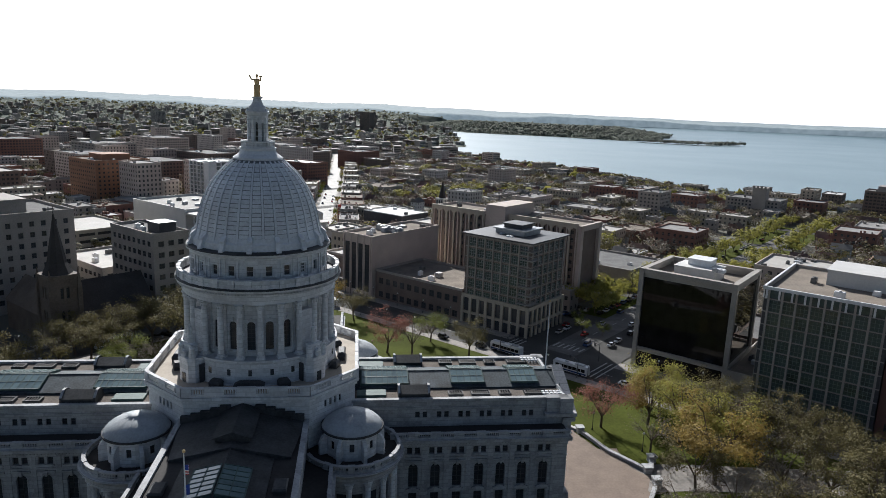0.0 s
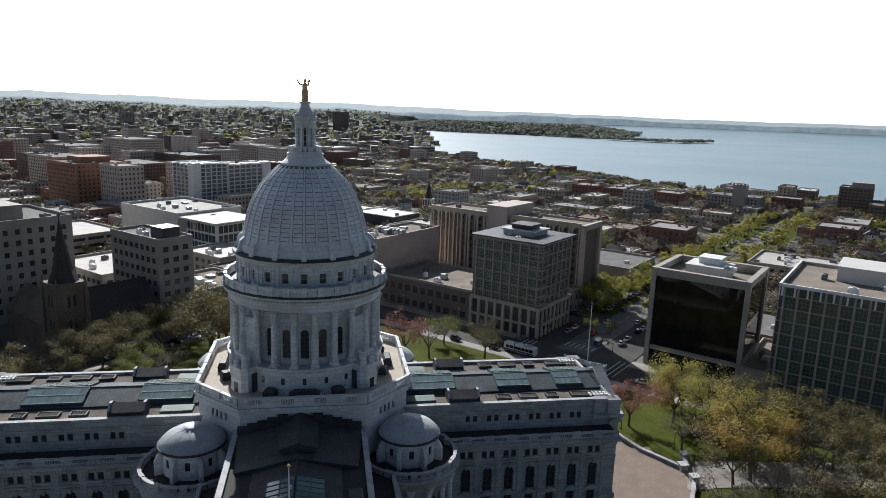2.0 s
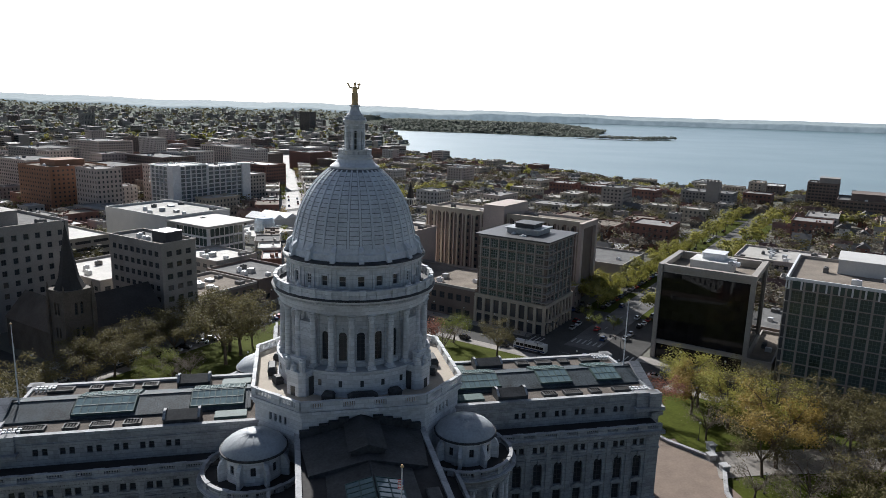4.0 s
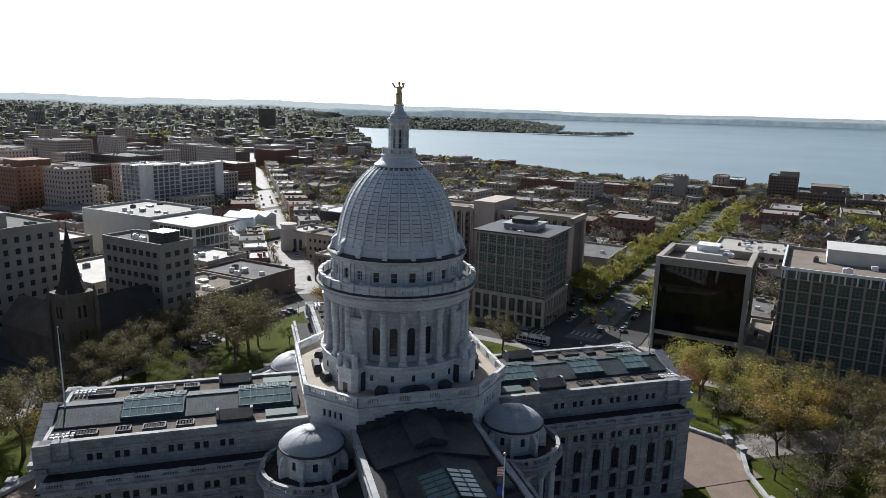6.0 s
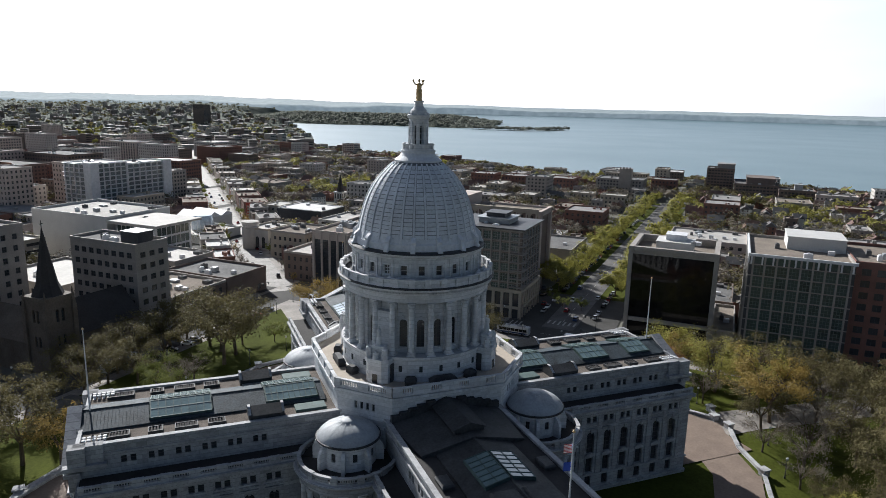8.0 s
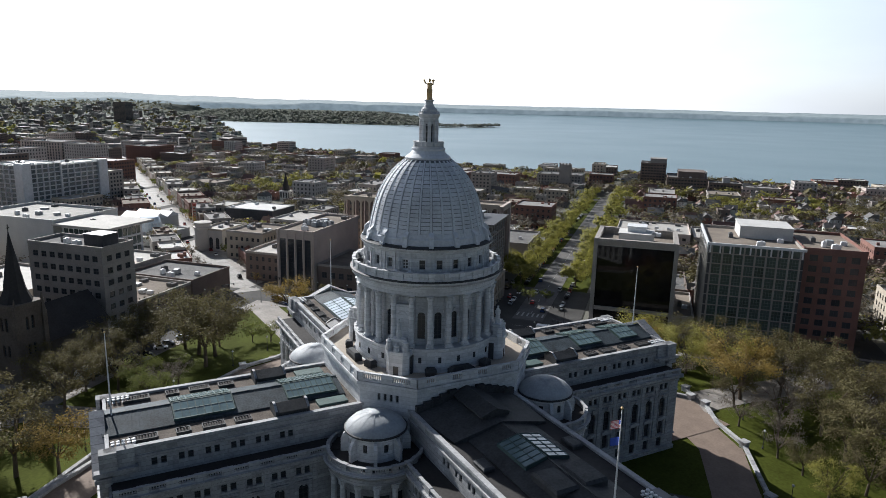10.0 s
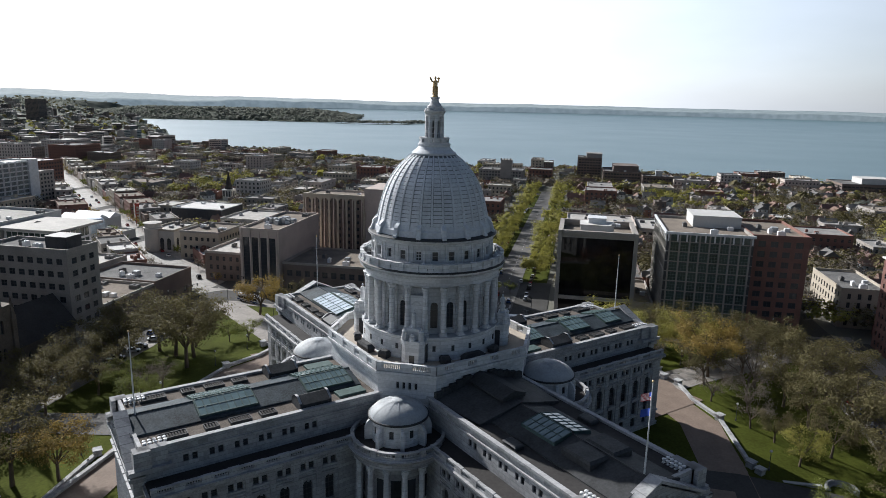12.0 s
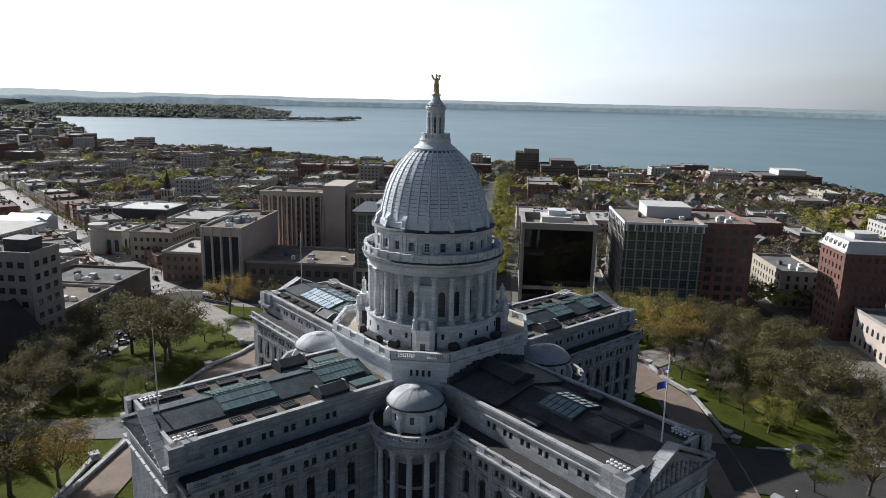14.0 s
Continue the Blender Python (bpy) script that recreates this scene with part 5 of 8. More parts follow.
draped("pavement_approach", drives, PAVING, 0.22, "pale paved approach across the lawn", "pavement", 4)
draped("road_drive", [band((36, -36), (104, -104), 20)], ASPHALT, 0.3, "dark asphalt drive beside the wing", "road", 4)
draped("road_lane", [band((-40, 40), (-76, 76), 11)], ROADGREY, 0.3, "pale worn drive into the park", "road", 4)


def low_wall(pts, piers, m, top=5.1):
    me = Mesh()
    for a, b in zip(pts[:-1], pts[1:]):
        a_, b_ = Vector(a), Vector(b)
        d = b_ - a_
        mm = Matrix.Translation((*a, 0)) @ Matrix.Rotation(math.atan2(d.y, d.x), 4, "Z")
        za = top - 4 + min(height(*a), height(*b))
        me.box(-0.15, -0.3, za - 3, d.length + 0.15, 0.3, za - 0.25, m=mm)
        me.box(-0.2, -0.45, za - 0.25, d.length + 0.2, 0.45, za, m=mm)
    for p in piers:
        z = top - 4 + height(*p)
        me.box(p[0] - 0.8, p[1] - 0.8, z - 3.5, p[0] + 0.8, p[1] + 0.8, z + 0.35)
        me.box(p[0] - 1.0, p[1] - 1.0, z + 0.35, p[0] + 1.0, p[1] + 1.0, z + 0.65)
    return tagged(part("garden_wall", me, [STONE_W], m=m), "pale granite garden wall with square piers beside the walk", "garden wall", "garden walls")


for k in range(4):
    for pts, piers in ((KERB[:4], (KERB[0], KERB[2], KERB[3])), (KERB[5:], (KERB[5], KERB[6], KERB[8]))):
        low_wall(pts, piers, QUARTERS[k])
    low_wall([(84, 2.5), (86, 7)], [(86, 7)], QUARTERS[k])
low_wall([(58.0, -42.3), (67.3, -51.2)], [(59.5, -42.0)], Matrix.Identity(4), 4.9)
low_wall([(73.3, -57.0), (92, -76)], [(92, -76)], Matrix.Identity(4), 4.9)
low_wall([(42.3, -58.0), (51.2, -67.3)], [(42.0, -59.5)], Matrix.Identity(4), 4.9)
low_wall([(-52, 43), (-69, 26), (-76, 17)], [(-52, 43), (-76, 17)], Matrix.Identity(4))
bench = Mesh()
BX, BY = 70.6, -54.0
bz = height(BX, BY)
for i in range(10):
    a0, a1 = radians(-55 + 20 * i), radians(-35 + 20 * i)
    for r0, r1, top in ((3.3, 2.85, 1.15), (2.85, 2.2, 0.55)):
        p = [(BX + r0 * math.cos(a), BY + r0 * math.sin(a)) for a in (a0, a1)] + [(BX + r1 * math.cos(a), BY + r1 * math.sin(a)) for a in (a1, a0)]
        bench.prism(p, bz - 1.0, bz + top)
tagged(part("stone_bench", bench, [STONE_W]), "curved pale granite bench by the lawn", "bench")

# ---- buildings ----
FOOT = []          # taken ground, as (v0, v1, u0, u1)


def roof_units(parent, x0, x1, y0, y1, z, n, seed):
    rng = random.Random(seed)
    for _ in range(n):
        w, d, h = rng.uniform(1.2, 3.4), rng.uniform(1.2, 3.0), rng.uniform(0.7, 1.8)
        x, y = rng.uniform(x0 + 1.5, max(x0 + 1.6, x1 - w - 1.5)), rng.uniform(y0 + 1.5, max(y0 + 1.6, y1 - d - 1.5))
        me = Mesh()
        me.box(x, y, z, x + w, y + d, z + h)
        me.box(x + 0.15, y + 0.15, z + h, x + w - 0.15, y + d - 0.15, z + h + 0.15)
        if rng.random() < 0.5:
            me.lathe([(0.4, z + h), (0.45, z + h + 0.4), (0.0, z + h + 0.42)], 8, c=(x + w / 2, y + d / 2))
        part("roof_unit", me, [rng.choice([WHITEMETAL, GREYMETAL, ROOF_G])], parent)


def block(name, label, x0, x1, y0, y1, zt, walls, roof, sides="SEW", bay=3.6, floor=3.6, win=(1.7, 1.9), sill=1.0, foot=0.5, top=1.2, depth=0.25, joined=False, parapet=0.9, bars=(2, 2), trim=None, glass=None, units=3, zb=None, arch=False, pier=0.0, ledge=0.0, category="building", group="", margin=1.2, frames=None, frame=TOWN, seed=1, taken=True):
    """A flat-roofed building with recessed openings in rows on the given sides."""
    if taken:
        FOOT.append((x0, x1, y0, y1))
    c = frame @ Vector(((x0 + x1) / 2, (y0 + y1) / 2, 0))
    if zb is None:
        zb = height(c.x, c.y) - 2.5
    body = thing(name, label, category, frame, group)
    me, poses, extras = Mesh(), [], []
    edge = {"S": ((x0, y0), (x1, y0)), "E": ((x1, y0), (x1, y1)), "N": ((x1, y1), (x0, y1)), "W": ((x0, y1), (x0, y0))}
    g0 = zb + 2.5 + foot
    rows = max(0, int((zt - top - g0) / floor))
    fl = (zt - top - g0) / rows if rows else 0
    for s, (p, q) in edge.items():
        length = (Vector(q) - Vector(p)).length
        holes = []
        if s in sides and rows:
            n = max(1, int((length - 2 * margin) / bay))
            b = (length - 2 * margin) / n
            for i in range(n):
                for j in range(rows):
                    w = min(win[0], b - 0.35)
                    holes.append((margin + b * (i + 0.5), g0 + fl * j + sill, w, min(win[1], fl - sill * 0.4 - 0.3), arch and j == rows - 1))
            d = (Vector(q) - Vector(p)) / length
            o = Vector((d.y, -d.x))
            mm = Matrix.Translation((*p, 0)) @ Matrix.Rotation(math.atan2(d.y, d.x), 4, "Z")
            if pier:
                pm = Mesh()
                pm.box(-0.28, -pier, zb, 0.28, 0.02, zt)
                pm = pm.data("pier", [trim or walls])
                extras += [("pier", pm, mm @ Matrix.Translation((margin + b * i, 0, 0))) for i in range(n + 1)]
            if ledge:
                lm_ = Mesh()
                lm_.box(0, -ledge, -0.15, length, 0.02, 0.15)
                lm_ = lm_.data("ledge", [trim or walls])
                extras += [("ledge", lm_, mm @ Matrix.Translation((0, 0, g0 + fl * j))) for j in range(rows + 1)]
        ps = wall(me, p, q, zb, zt, holes, depth)
        poses += [(h, m) for h, m in zip(holes, ps)]
    me.face([(x0, y0, zt - parapet), (x1, y0, zt - parapet), (x1, y1, zt - parapet), (x0, y1, zt - parapet)], 2)
    if parapet:
        t = 0.35
        for a in ((x0 - 0.1, y0 - 0.1, x1 + 0.1, y0 + t), (x0 - 0.1, y1 - t, x1 + 0.1, y1 + 0.1), (x0 - 0.1, y0 + t, x0 + t, y1 - t), (x1 - t, y0 + t, x1 + 0.1, y1 - t)):
            me.box(a[0], a[1], zt - parapet, a[2], a[3], zt + 0.12, slot=1)
    shell_ = part("wall", me, [walls, trim or walls, roof], body)
    for nm, data_, at_ in extras:
        part(nm, data_, None, shell_, m=at_)
    if joined:
        wm = Mesh()
        for (s, z, w, h, ar), m in poses:
            wm.face([m @ Vector(q) for q in ((-w / 2, -0.02, 0), (w / 2, -0.02, 0), (w / 2, -0.02, h), (-w / 2, -0.02, h))], 1)
            wm.box(-0.05, -0.09, 0, 0.05, -0.03, h, m=m)
            wm.box(-w / 2, -0.09, h * 0.5 - 0.05, w / 2, -0.03, h * 0.5 + 0.05, m=m)
        if poses:
            part("glazing", wm, [trim or DARKMETAL, glass or GLASS], shell_, kind="stuff")
    else:
        for (s, z, w, h, ar), m in poses:
            part("window", pane(w, h, ar, bars[0], bars[1], 0.08, frames, glass), None, shell_, m=m)
    roof_units(body, x0, x1, y0, y1, zt - parapet, units, seed)
    return body, shell_


def penthouse(parent, x0, x1, y0, y1, z0, z1, mats, lip=0.25):
    me = Mesh()
    me.box(x0, y0, z0, x1, y1, z1)
    me.box(x0 - lip, y0 - lip, z1, x1 + lip, y1 + lip, z1 + 0.35)
    return part("penthouse", me, [mats], parent)


# glass corner office over stone piers
b, w = block("office_block", "glass office block on stone piers with stepped roof pavilion", -46, -17, 132, 158, 34.6, BRICK_D, ROOF_G, "SE", 3.4, 3.6, (3.0, 3.1), 0.3, foot=10.5, top=0.6, bars=(3, 3), glass=TINTGLASS, pier=0.25, ledge=0.2, units=4, trim=CREAM_D, frames=GREYMETAL)
sb = Mesh()
sb.box(-46.4, 131.0, 9.6, -16.0, 132, 11)
sb.box(-17, 132, 9.6, -16.0, 158.4, 11)
base_ = part("stone_band", sb, [CREAM], w)
sb = Mesh()
sb.box(-46.4, 131.1, 3.2, -16.1, 132, 4.2)
sb.box(-17, 132, 3.2, -16.1, 158.4, 4.2)
part("stone_band", sb, [CREAM], w)
sb = Mesh()
sb.box(-0.6, -0.4, -4, 0.6, 0.4, 9.6)
sb = sb.data("stone_pier", [CREAM])
for i in range(9):
    part("stone_pier", sb, None, base_, m=Matrix.Translation((-46 + 29.4 * i / 8, 131.4, 0)))
    if i:
        part("stone_pier", sb, None, base_, m=Matrix.Translation((-16.5, 131.4 + 26.4 * i / 8, 0)) @ Matrix.Rotation(math.pi / 2, 4, "Z"))
sg = Mesh()
sg.box(-45.6, 131.7, -2, -16.7, 132.05, 9.6)
sg.box(-17.05, 131.9, -2, -16.7, 157.6, 9.6)
part("shop_glazing", sg, [GLASS], w)
for j in range(7):
    bb = Mesh()
    z = 11.8 + 3.3 * j
    bb.box(-21.5, 130.6, z, -15.6, 136.5, z + 0.3)
    bb.box(-21.5, 130.6, z + 1.2, -15.6, 130.72, z + 1.3)
    bb.box(-15.72, 130.6, z + 1.2, -15.6, 136.5, z + 1.3)
    part("corner_balcony", bb, [CREAM_D], w)
lip = Mesh()
lip.box(-47.2, 130.8, 34.6, -15.8, 159.2, 35.1)
part("roof_edge", lip, [DARKMETAL], b)
penthouse(b, -38, -25, 140, 152, 34.5, 37.0, GREYMETAL, 0.8)
penthouse(b, -35.5, -27.5, 142, 150, 37.3, 38.8, DARKMETAL, 0.6)

# long hotel behind it
b, w = block("hotel", "long brown brick hotel with pale concrete shaft and arched top floor", -106, -74, 186, 206, 34, BRICK_D, ROOF_T, "SE", 4.4, 3.1, (1.9, 1.6), 1.0, foot=4, top=1.5, arch=False, trim=CONC_P, pier=0.5, units=2)
m2 = Mesh()
m2.box(-74, 186, -6, -63, 212, 38)
part("lift_shaft", m2, [CONC_P], b)
b2, w2 = block("hotel", "long brown brick hotel wing with pale arched cornice", -62, -26, 188, 207, 33.6, BRICK_D, ROOF_T, "S", 4.4, 3.1, (1.9, 1.6), 1.0, foot=4, top=1.5, trim=CONC_P, pier=0.5, units=1)
m2 = Mesh()
m2.box(-26.0, 187.0, -6, -24.6, 189.5, 33.6)
m2.box(-26.0, 205.0, -6, -24.6, 207.5, 33.6)
m2.box(-26.0, 187.0, 31.4, -24.6, 207.5, 33.8)
part("end_frame", m2, [CONC_P], b2)

for p_, q_, par, n_ in (((-106, 185.3), (-74, 185.3), w, 7), ((-62, 187.3), (-26, 187.3), w2, 8)):
    ar = Mesh()
    ln = q_[0] - p_[0]
    wall(ar, p_, q_, 27.0, 34.6, [(ln * (i + 0.5) / n_, 27.0, ln / n_ - 1.0, 5.6, True) for i in range(n_)], 0.7)
    ar.face([(p_[0], p_[1], 34.6), (q_[0], p_[1], 34.6), (q_[0], p_[1] + 1.2, 34.6), (p_[0], p_[1] + 1.2, 34.6)])
    for i in range(n_ + 1):
        x = p_[0] + ln * i / n_
        ar.box(x - 0.5, p_[1], -4, x + 0.5, p_[1] + 0.7, 27.0)
    part("arcade", ar, [CREAM], par)

# slab by the shopping street
b, w = block("office_slab", "narrow concrete office slab with dark vertical glazing", -112, -94, 130, 176, 26.3, CONC_P, ROOF_T, "S", 4.0, 22, (2.9, 21.0), 0.5, foot=2.5, top=1.0, bars=(5, 12), glass=GLASS, pier=0.4, units=7, margin=1.0)
for i in range(7):
    fm = Mesh()
    x = -109 + 2.1 * i
    fm.box(x, 148, 25.4, x + 1.7, 151, 27.6)
    fm.lathe([(0.7, 27.6), (0.75, 28.0), (0.0, 28.05)], 10, c=(x + 0.85, 149.5))
    part("roof_unit", fm, [GREYMETAL], b)
block("shop_building", "low brown brick shops with rows of square windows", -93.5, -47, 132, 164, 12, BRICK_D, ROOF_T, "SE", 3.9, 4.6, (2.4, 2.6), 1.0, foot=0.3, top=1.0, trim=CREAM_D, units=6)
block("shop_building", "dark brick corner shops with a pale roof", -136, -114, 142, 172, 12, BRICK_D, ROOF_W, "SEW", 3.0, 3.6, (1.3, 2.0), 1.0, trim=CREAM_D, units=2)

# black glass bank
b, w = block("office_block", "black glass office cube in a white concrete frame", 22, 51.5, 132, 159.5, 31.6, BLACKGLASS, ROOF_T, "", units=0, parapet=1.4, trim=CREAM_D, frame=TOWN @ Matrix.Translation((1.4, 3.0, -0.4)))
fr = Mesh()
for x in (21.36, 50.64):
    for y in (131.16, 158.44):
        fr.box(x, y, -4, x + 1.5, y + 1.7, 33.04)
for a in ((21.4, 131.2, 52.1, 133.0), (21.4, 158.3, 52.1, 160.1), (21.4, 131.2, 23.2, 160.1), (50.3, 131.2, 52.1, 160.1)):
    fr.box(a[0], a[1], 31.6, a[2], a[3], 33.0)
    fr.box(a[0], a[1], 5.0, a[2], a[3], 6.4)
part("concrete_frame", fr, [CREAM_D], w)
gp = Mesh()
gp.face([(0, 0, 0), (1.86, 0, 0), (1.86, 0, 3.45), (0, 0, 3.45)])
gpd = gp.data("glass_panel", [BLACKGLASS])
gw = Mesh()
gw.face([(0, 1.86, 0), (0, 0, 0), (0, 0, 3.45), (0, 1.86, 3.45)])
gwd = gw.data("glass_panel", [BLACKGLASS])
for i in range(14):
    for j in range(7):
        part("glass_panel", gpd, None, w, m=Matrix.Translation((23.4 + 1.91 * i, 131.93, 6.5 + 3.52 * j)))
        if i < 13:
            part("glass_panel", gwd, None, w, m=Matrix.Translation((21.93, 133.2 + 1.91 * i, 6.5 + 3.52 * j)))
penthouse(b, 30, 43, 139, 150, 30.2, 34.0, WHITEWALL)
penthouse(b, 33, 40, 143, 150, 34.3, 36.2, WHITEMETAL)
roof_units(b, 40, 48, 137, 146, 33.9, 3, 4)

# green glass office with pale piers
b, w = block("office_block", "green glass office block with pale metal piers and top gallery", 62, 92.5, 127.5, 168, 35.2, DARKMETAL, ROOF_T, "SW", 3.35, 3.5, (2.95, 3.3), 0.12, foot=3, top=3.3, bars=(3, 3), glass=TINTGLASS, pier=0.35, ledge=0.16, trim=CREAM_D, units=3, frames=GREENFRAME, frame=TOWN @ Matrix.Translation((0.8, -2.0, 0.5)))
tg = Mesh()
for i in range(10):
    x = 62.6 + 29.3 * i / 9
    tg.box(x - 0.25, 127.1, 32.0, x + 0.25, 127.6, 35.2)
    y = 128 + 39.5 * i / 9
    tg.box(61.6, y - 0.25, 32.0, 62.1, y + 0.25, 35.2)
tg.box(61.6, 127.0, 34.6, 93.0, 127.6, 35.5)
tg.box(61.5, 127.0, 34.6, 62.1, 168.4, 35.5)
part("top_gallery", tg, [WHITEMETAL], w)
gg = Mesh()
gg.box(62.4, 127.35, 32.3, 92.2, 127.52, 34.6)
gg.box(61.85, 127.8, 32.3, 62.02, 167.8, 34.6)
part("gallery_glass", gg, [TINTGLASS], w)
penthouse(b, 74, 92, 148, 165, 34.3, 38.6, WHITEWALL)
block("office_block", "dark red brick office with a tan roof", 93.5, 113, 129, 166, 36.0, BRICK, ROOF_T, "SE", 3.6, 3.6, (2.6, 2.2), 0.8, foot=2, top=1.4, bars=(2, 1), glass=GLASS, units=5)
block("cream_building", "cream stone corner building with roof garden terrace", 132, 149, 146, 180, 14.0, CREAM, ROOF_G, "SWE", 3.0, 3.5, (1.3, 2.2), 0.9, foot=0.4, top=1.6, trim=CREAM, units=4)
b, w = block("apartment_building", "red brick apartment tower with white mansard top floor", 136, 152, 105, 124, 31.0, BRICK_R, ROOF_G, "SWE", 2.6, 3.3, (1.1, 1.8), 1.0, foot=0.6, top=0.8, bars=(2, 2), trim=CREAM, units=0, parapet=0.2)
b2 = Mesh()
b2.box(135.4, 104.4, 31.1, 152.6, 124.6, 31.7)
b2.prism([(136, 105), (152, 105), (152, 124), (136, 124)], 31.7, 35.2, inset=0.12)
top_ = part("mansard_top", b2, [WHITEWALL], w)
for i in range(5):
    dm = Mesh()
    dm.box(136.05, 107 + 3.4 * i, 32.2, 137.2, 108.4 + 3.4 * i, 34.0)
    dm.box(135.95, 106.9 + 3.4 * i, 34.0, 137.3, 108.5 + 3.4 * i, 34.2)
    part("dormer", dm, [WHITEWALL], top_)
    dm = Mesh()
    dm.box(136.02, 107.25 + 3.4 * i, 32.4, 136.06, 108.15 + 3.4 * i, 33.8)
    part("dormer_glass", dm, [GLASS], top_)
penthouse(b, 141, 149, 111, 118, 35.1, 37.0, WHITEWALL)
block("shop_building", "low annexe with a tan flat roof", 53.5, 61, 134, 170, 5.5, CREAM_D, ROOF_T, "S", 3.2, 3.2, (2.2, 1.8), 0.8, joined=True, units=2)
block("shop_building", "grey low block with roof ducts", 26, 60, 172, 206, 6.0, BRICK_D, ROOF_G, "SE", 3.6, 3.2, (2.2, 1.6), 0.8, joined=True, units=8)
block("shop_building", "pale stone block with a ducted white roof", 68, 100, 290, 330, 8.0, CREAM_D, ROOF_W, "SE", 3.6, 3.2, (2.2, 1.6), 0.8, joined=True, units=9, seed=8)
block("shop_building", "brown brick shop row with arched upper windows", 141, 165, 60, 103, 12.0, CONC_P, ROOF_G, "SW", 3.2, 4.4, (1.5, 2.6), 0.9, trim=CREAM_D, arch=True, units=5)
block("shop_building", "white painted low shop", 141.5, 165, 40, 59, 7.0, WHITEWALL, ROOF_G, "W", 3.0, 3.4, (1.4, 1.8), 0.9, units=2)
block("shop_building", "two-storey building with a bright white roof and ducts", 24, 66, 288, 328, 9.5, CONC_P, ROOF_W, "SWE", 4.0, 3.8, (2.0, 1.8), 1.0, units=14)
block("shop_building", "red brick building with many small windows", 78, 112, 200, 218, 9.0, BRICK, ROOF_G, "SWE", 3.0, 3.4, (1.2, 1.6), 1.0, joined=True, units=3)
block("library_building", "grey stone low hall beside the avenue", -70, -20, 236, 275, 7.0, CREAM_D, ROOF_G, "SE", 4.0, 4.2, (1.6, 2.4), 1.0, joined=True, units=4)

# south-west side of the square
b, w = block("office_block", "pale stone seven-storey office block with paired windows", -162, -130.5, 51.5, 66, 31.8, CREAM_D, ROOF_G, "SE", 3.6, 3.75, (2.3, 2.0), 0.9, foot=1.5, top=1.8, bars=(2, 2), trim=CREAM_D, ledge=0.12, units=4)
penthouse(b, -142, -134, 56, 63, 30.8, 34.6, DARKMETAL)
block("shop_building", "low dark shops with a pale roof and ducts", -160, -131, 67, 96, 9.0, BRICK_D, ROOF_T, "SE", 3.4, 4.0, (1.6, 2.2), 0.9, units=10, trim=CREAM_D)
block("museum_building", "low museum building with a dark flat roof", -164, -131, 97, 122, 9.5, BRICK_D, ROOF_G, "SE", 6.0, 5.0, (2.4, 2.4), 1.2, units=5)
b, w = block("office_block", "beige stone ten-storey office block with stepped roof", -212, -176, -16, 44, 36.5, CREAM_D, ROOF_G, "SE", 4.0, 3.7, (1.7, 2.0), 0.9, foot=3, top=2.2, bars=(2, 2), ledge=0.0, units=6)
penthouse(b, -206, -184, -6, 30, 35.6, 40.5, CREAM_D)
block("office_block", "pale low annexe with a white roof", -208, -168, 50, 84, 12.5, CREAM_D, ROOF_W, "SE", 3.6, 4.0, (2.4, 1.8), 0.9, units=4, joined=True)
# dark sheets fill the deck openings in place of the shade inside
b, w = block("parking_garage", "concrete parking garage with open decks", -300, -256, 40, 110, 12.0, CREAM, ROOF_W, "SE", 9.0, 3.0, (8.2, 1.5), 0.9, foot=0.2, top=0.6, bars=(1, 1), glass=GRAVEL_D, units=4)

# arts centre
b, w = block("arts_centre", "large white limestone arts centre with blank walls", -290, -234, 128, 170, 21.3, WHITEWALL, ROOF_P, "", units=9, parapet=1.2)
b3, w3 = block("arts_centre", "tall glazed foyer under a thin white roof", -233, -206, 132, 156, 18.6, WHITEMETAL, ROOF_P, "SE", 2.9, 4.5, (2.7, 4.1), 0.3, foot=0.2, top=0.8, bars=(1, 2), glass=TINTGLASS, units=1, parapet=0.2, depth=0.15)
lipm = Mesh()
lipm.box(-233.8, 127, 18.7, -200, 158, 19.8)
part("roof_plate", lipm, [ROOF_W], w3)
b4, w4 = block("arts_centre", "low pale stone rotunda wing with glazed lantern", -268, -232, 190, 226, 1.6, WHITEWALL, ROOF_W, "SE", 4, 4, (2, 2), 1, units=4)
lm = Mesh()
lm.lathe([(6.6, 1.0), (6.6, 6.4), (6.0, 8.4), (5.2, 9.4), (5.0, 9.6), (0, 9.9)], 24, c=(-248, 210))
part("glass_lantern", lm, [SHEENGLASS], w4)
lm = Mesh()
for i in range(24):
    lm.box(6.5, -0.09, 1, 6.72, 0.09, 6.5, m=Matrix.Translation((-248, 210, 0)) @ Matrix.Rotation(radians(15 * i), 4, "Z"))
part("lantern_bars", lm, [WHITEMETAL], w4)
block("shop_building", "grey modern low block with terraces", -196, -166, 104, 128, 11.0, CREAM_D, ROOF_W, "SE", 4.0, 3.8, (2.6, 1.9), 0.9, units=6)
tent = thing("market_hall", "small hall under a bright white folded roof", "hall", TOWN)
FOOT.append((-292, -262, 230, 258))
tm = Mesh()
tm.box(-290, 232, -12, -264, 256, 3.0)
part("wall", tm, [WHITEWALL], tent)
tm = Mesh()
tm.gable(-290, 232, -264, 244, 3.0, 6.5, "x", over=0.6)
tm.gable(-290, 244.5, -264, 256, 3.0, 6.0, "x", over=0.6)
part("roof", tm, [WHITEMETAL], tent)
block("theatre_hall", "black-walled hall with a bright white flat roof", -235, -199, 269, 298, 8.0, DARKMETAL, WHITEWALL, "", units=4, parapet=0.4, trim=WHITEWALL, seed=14)
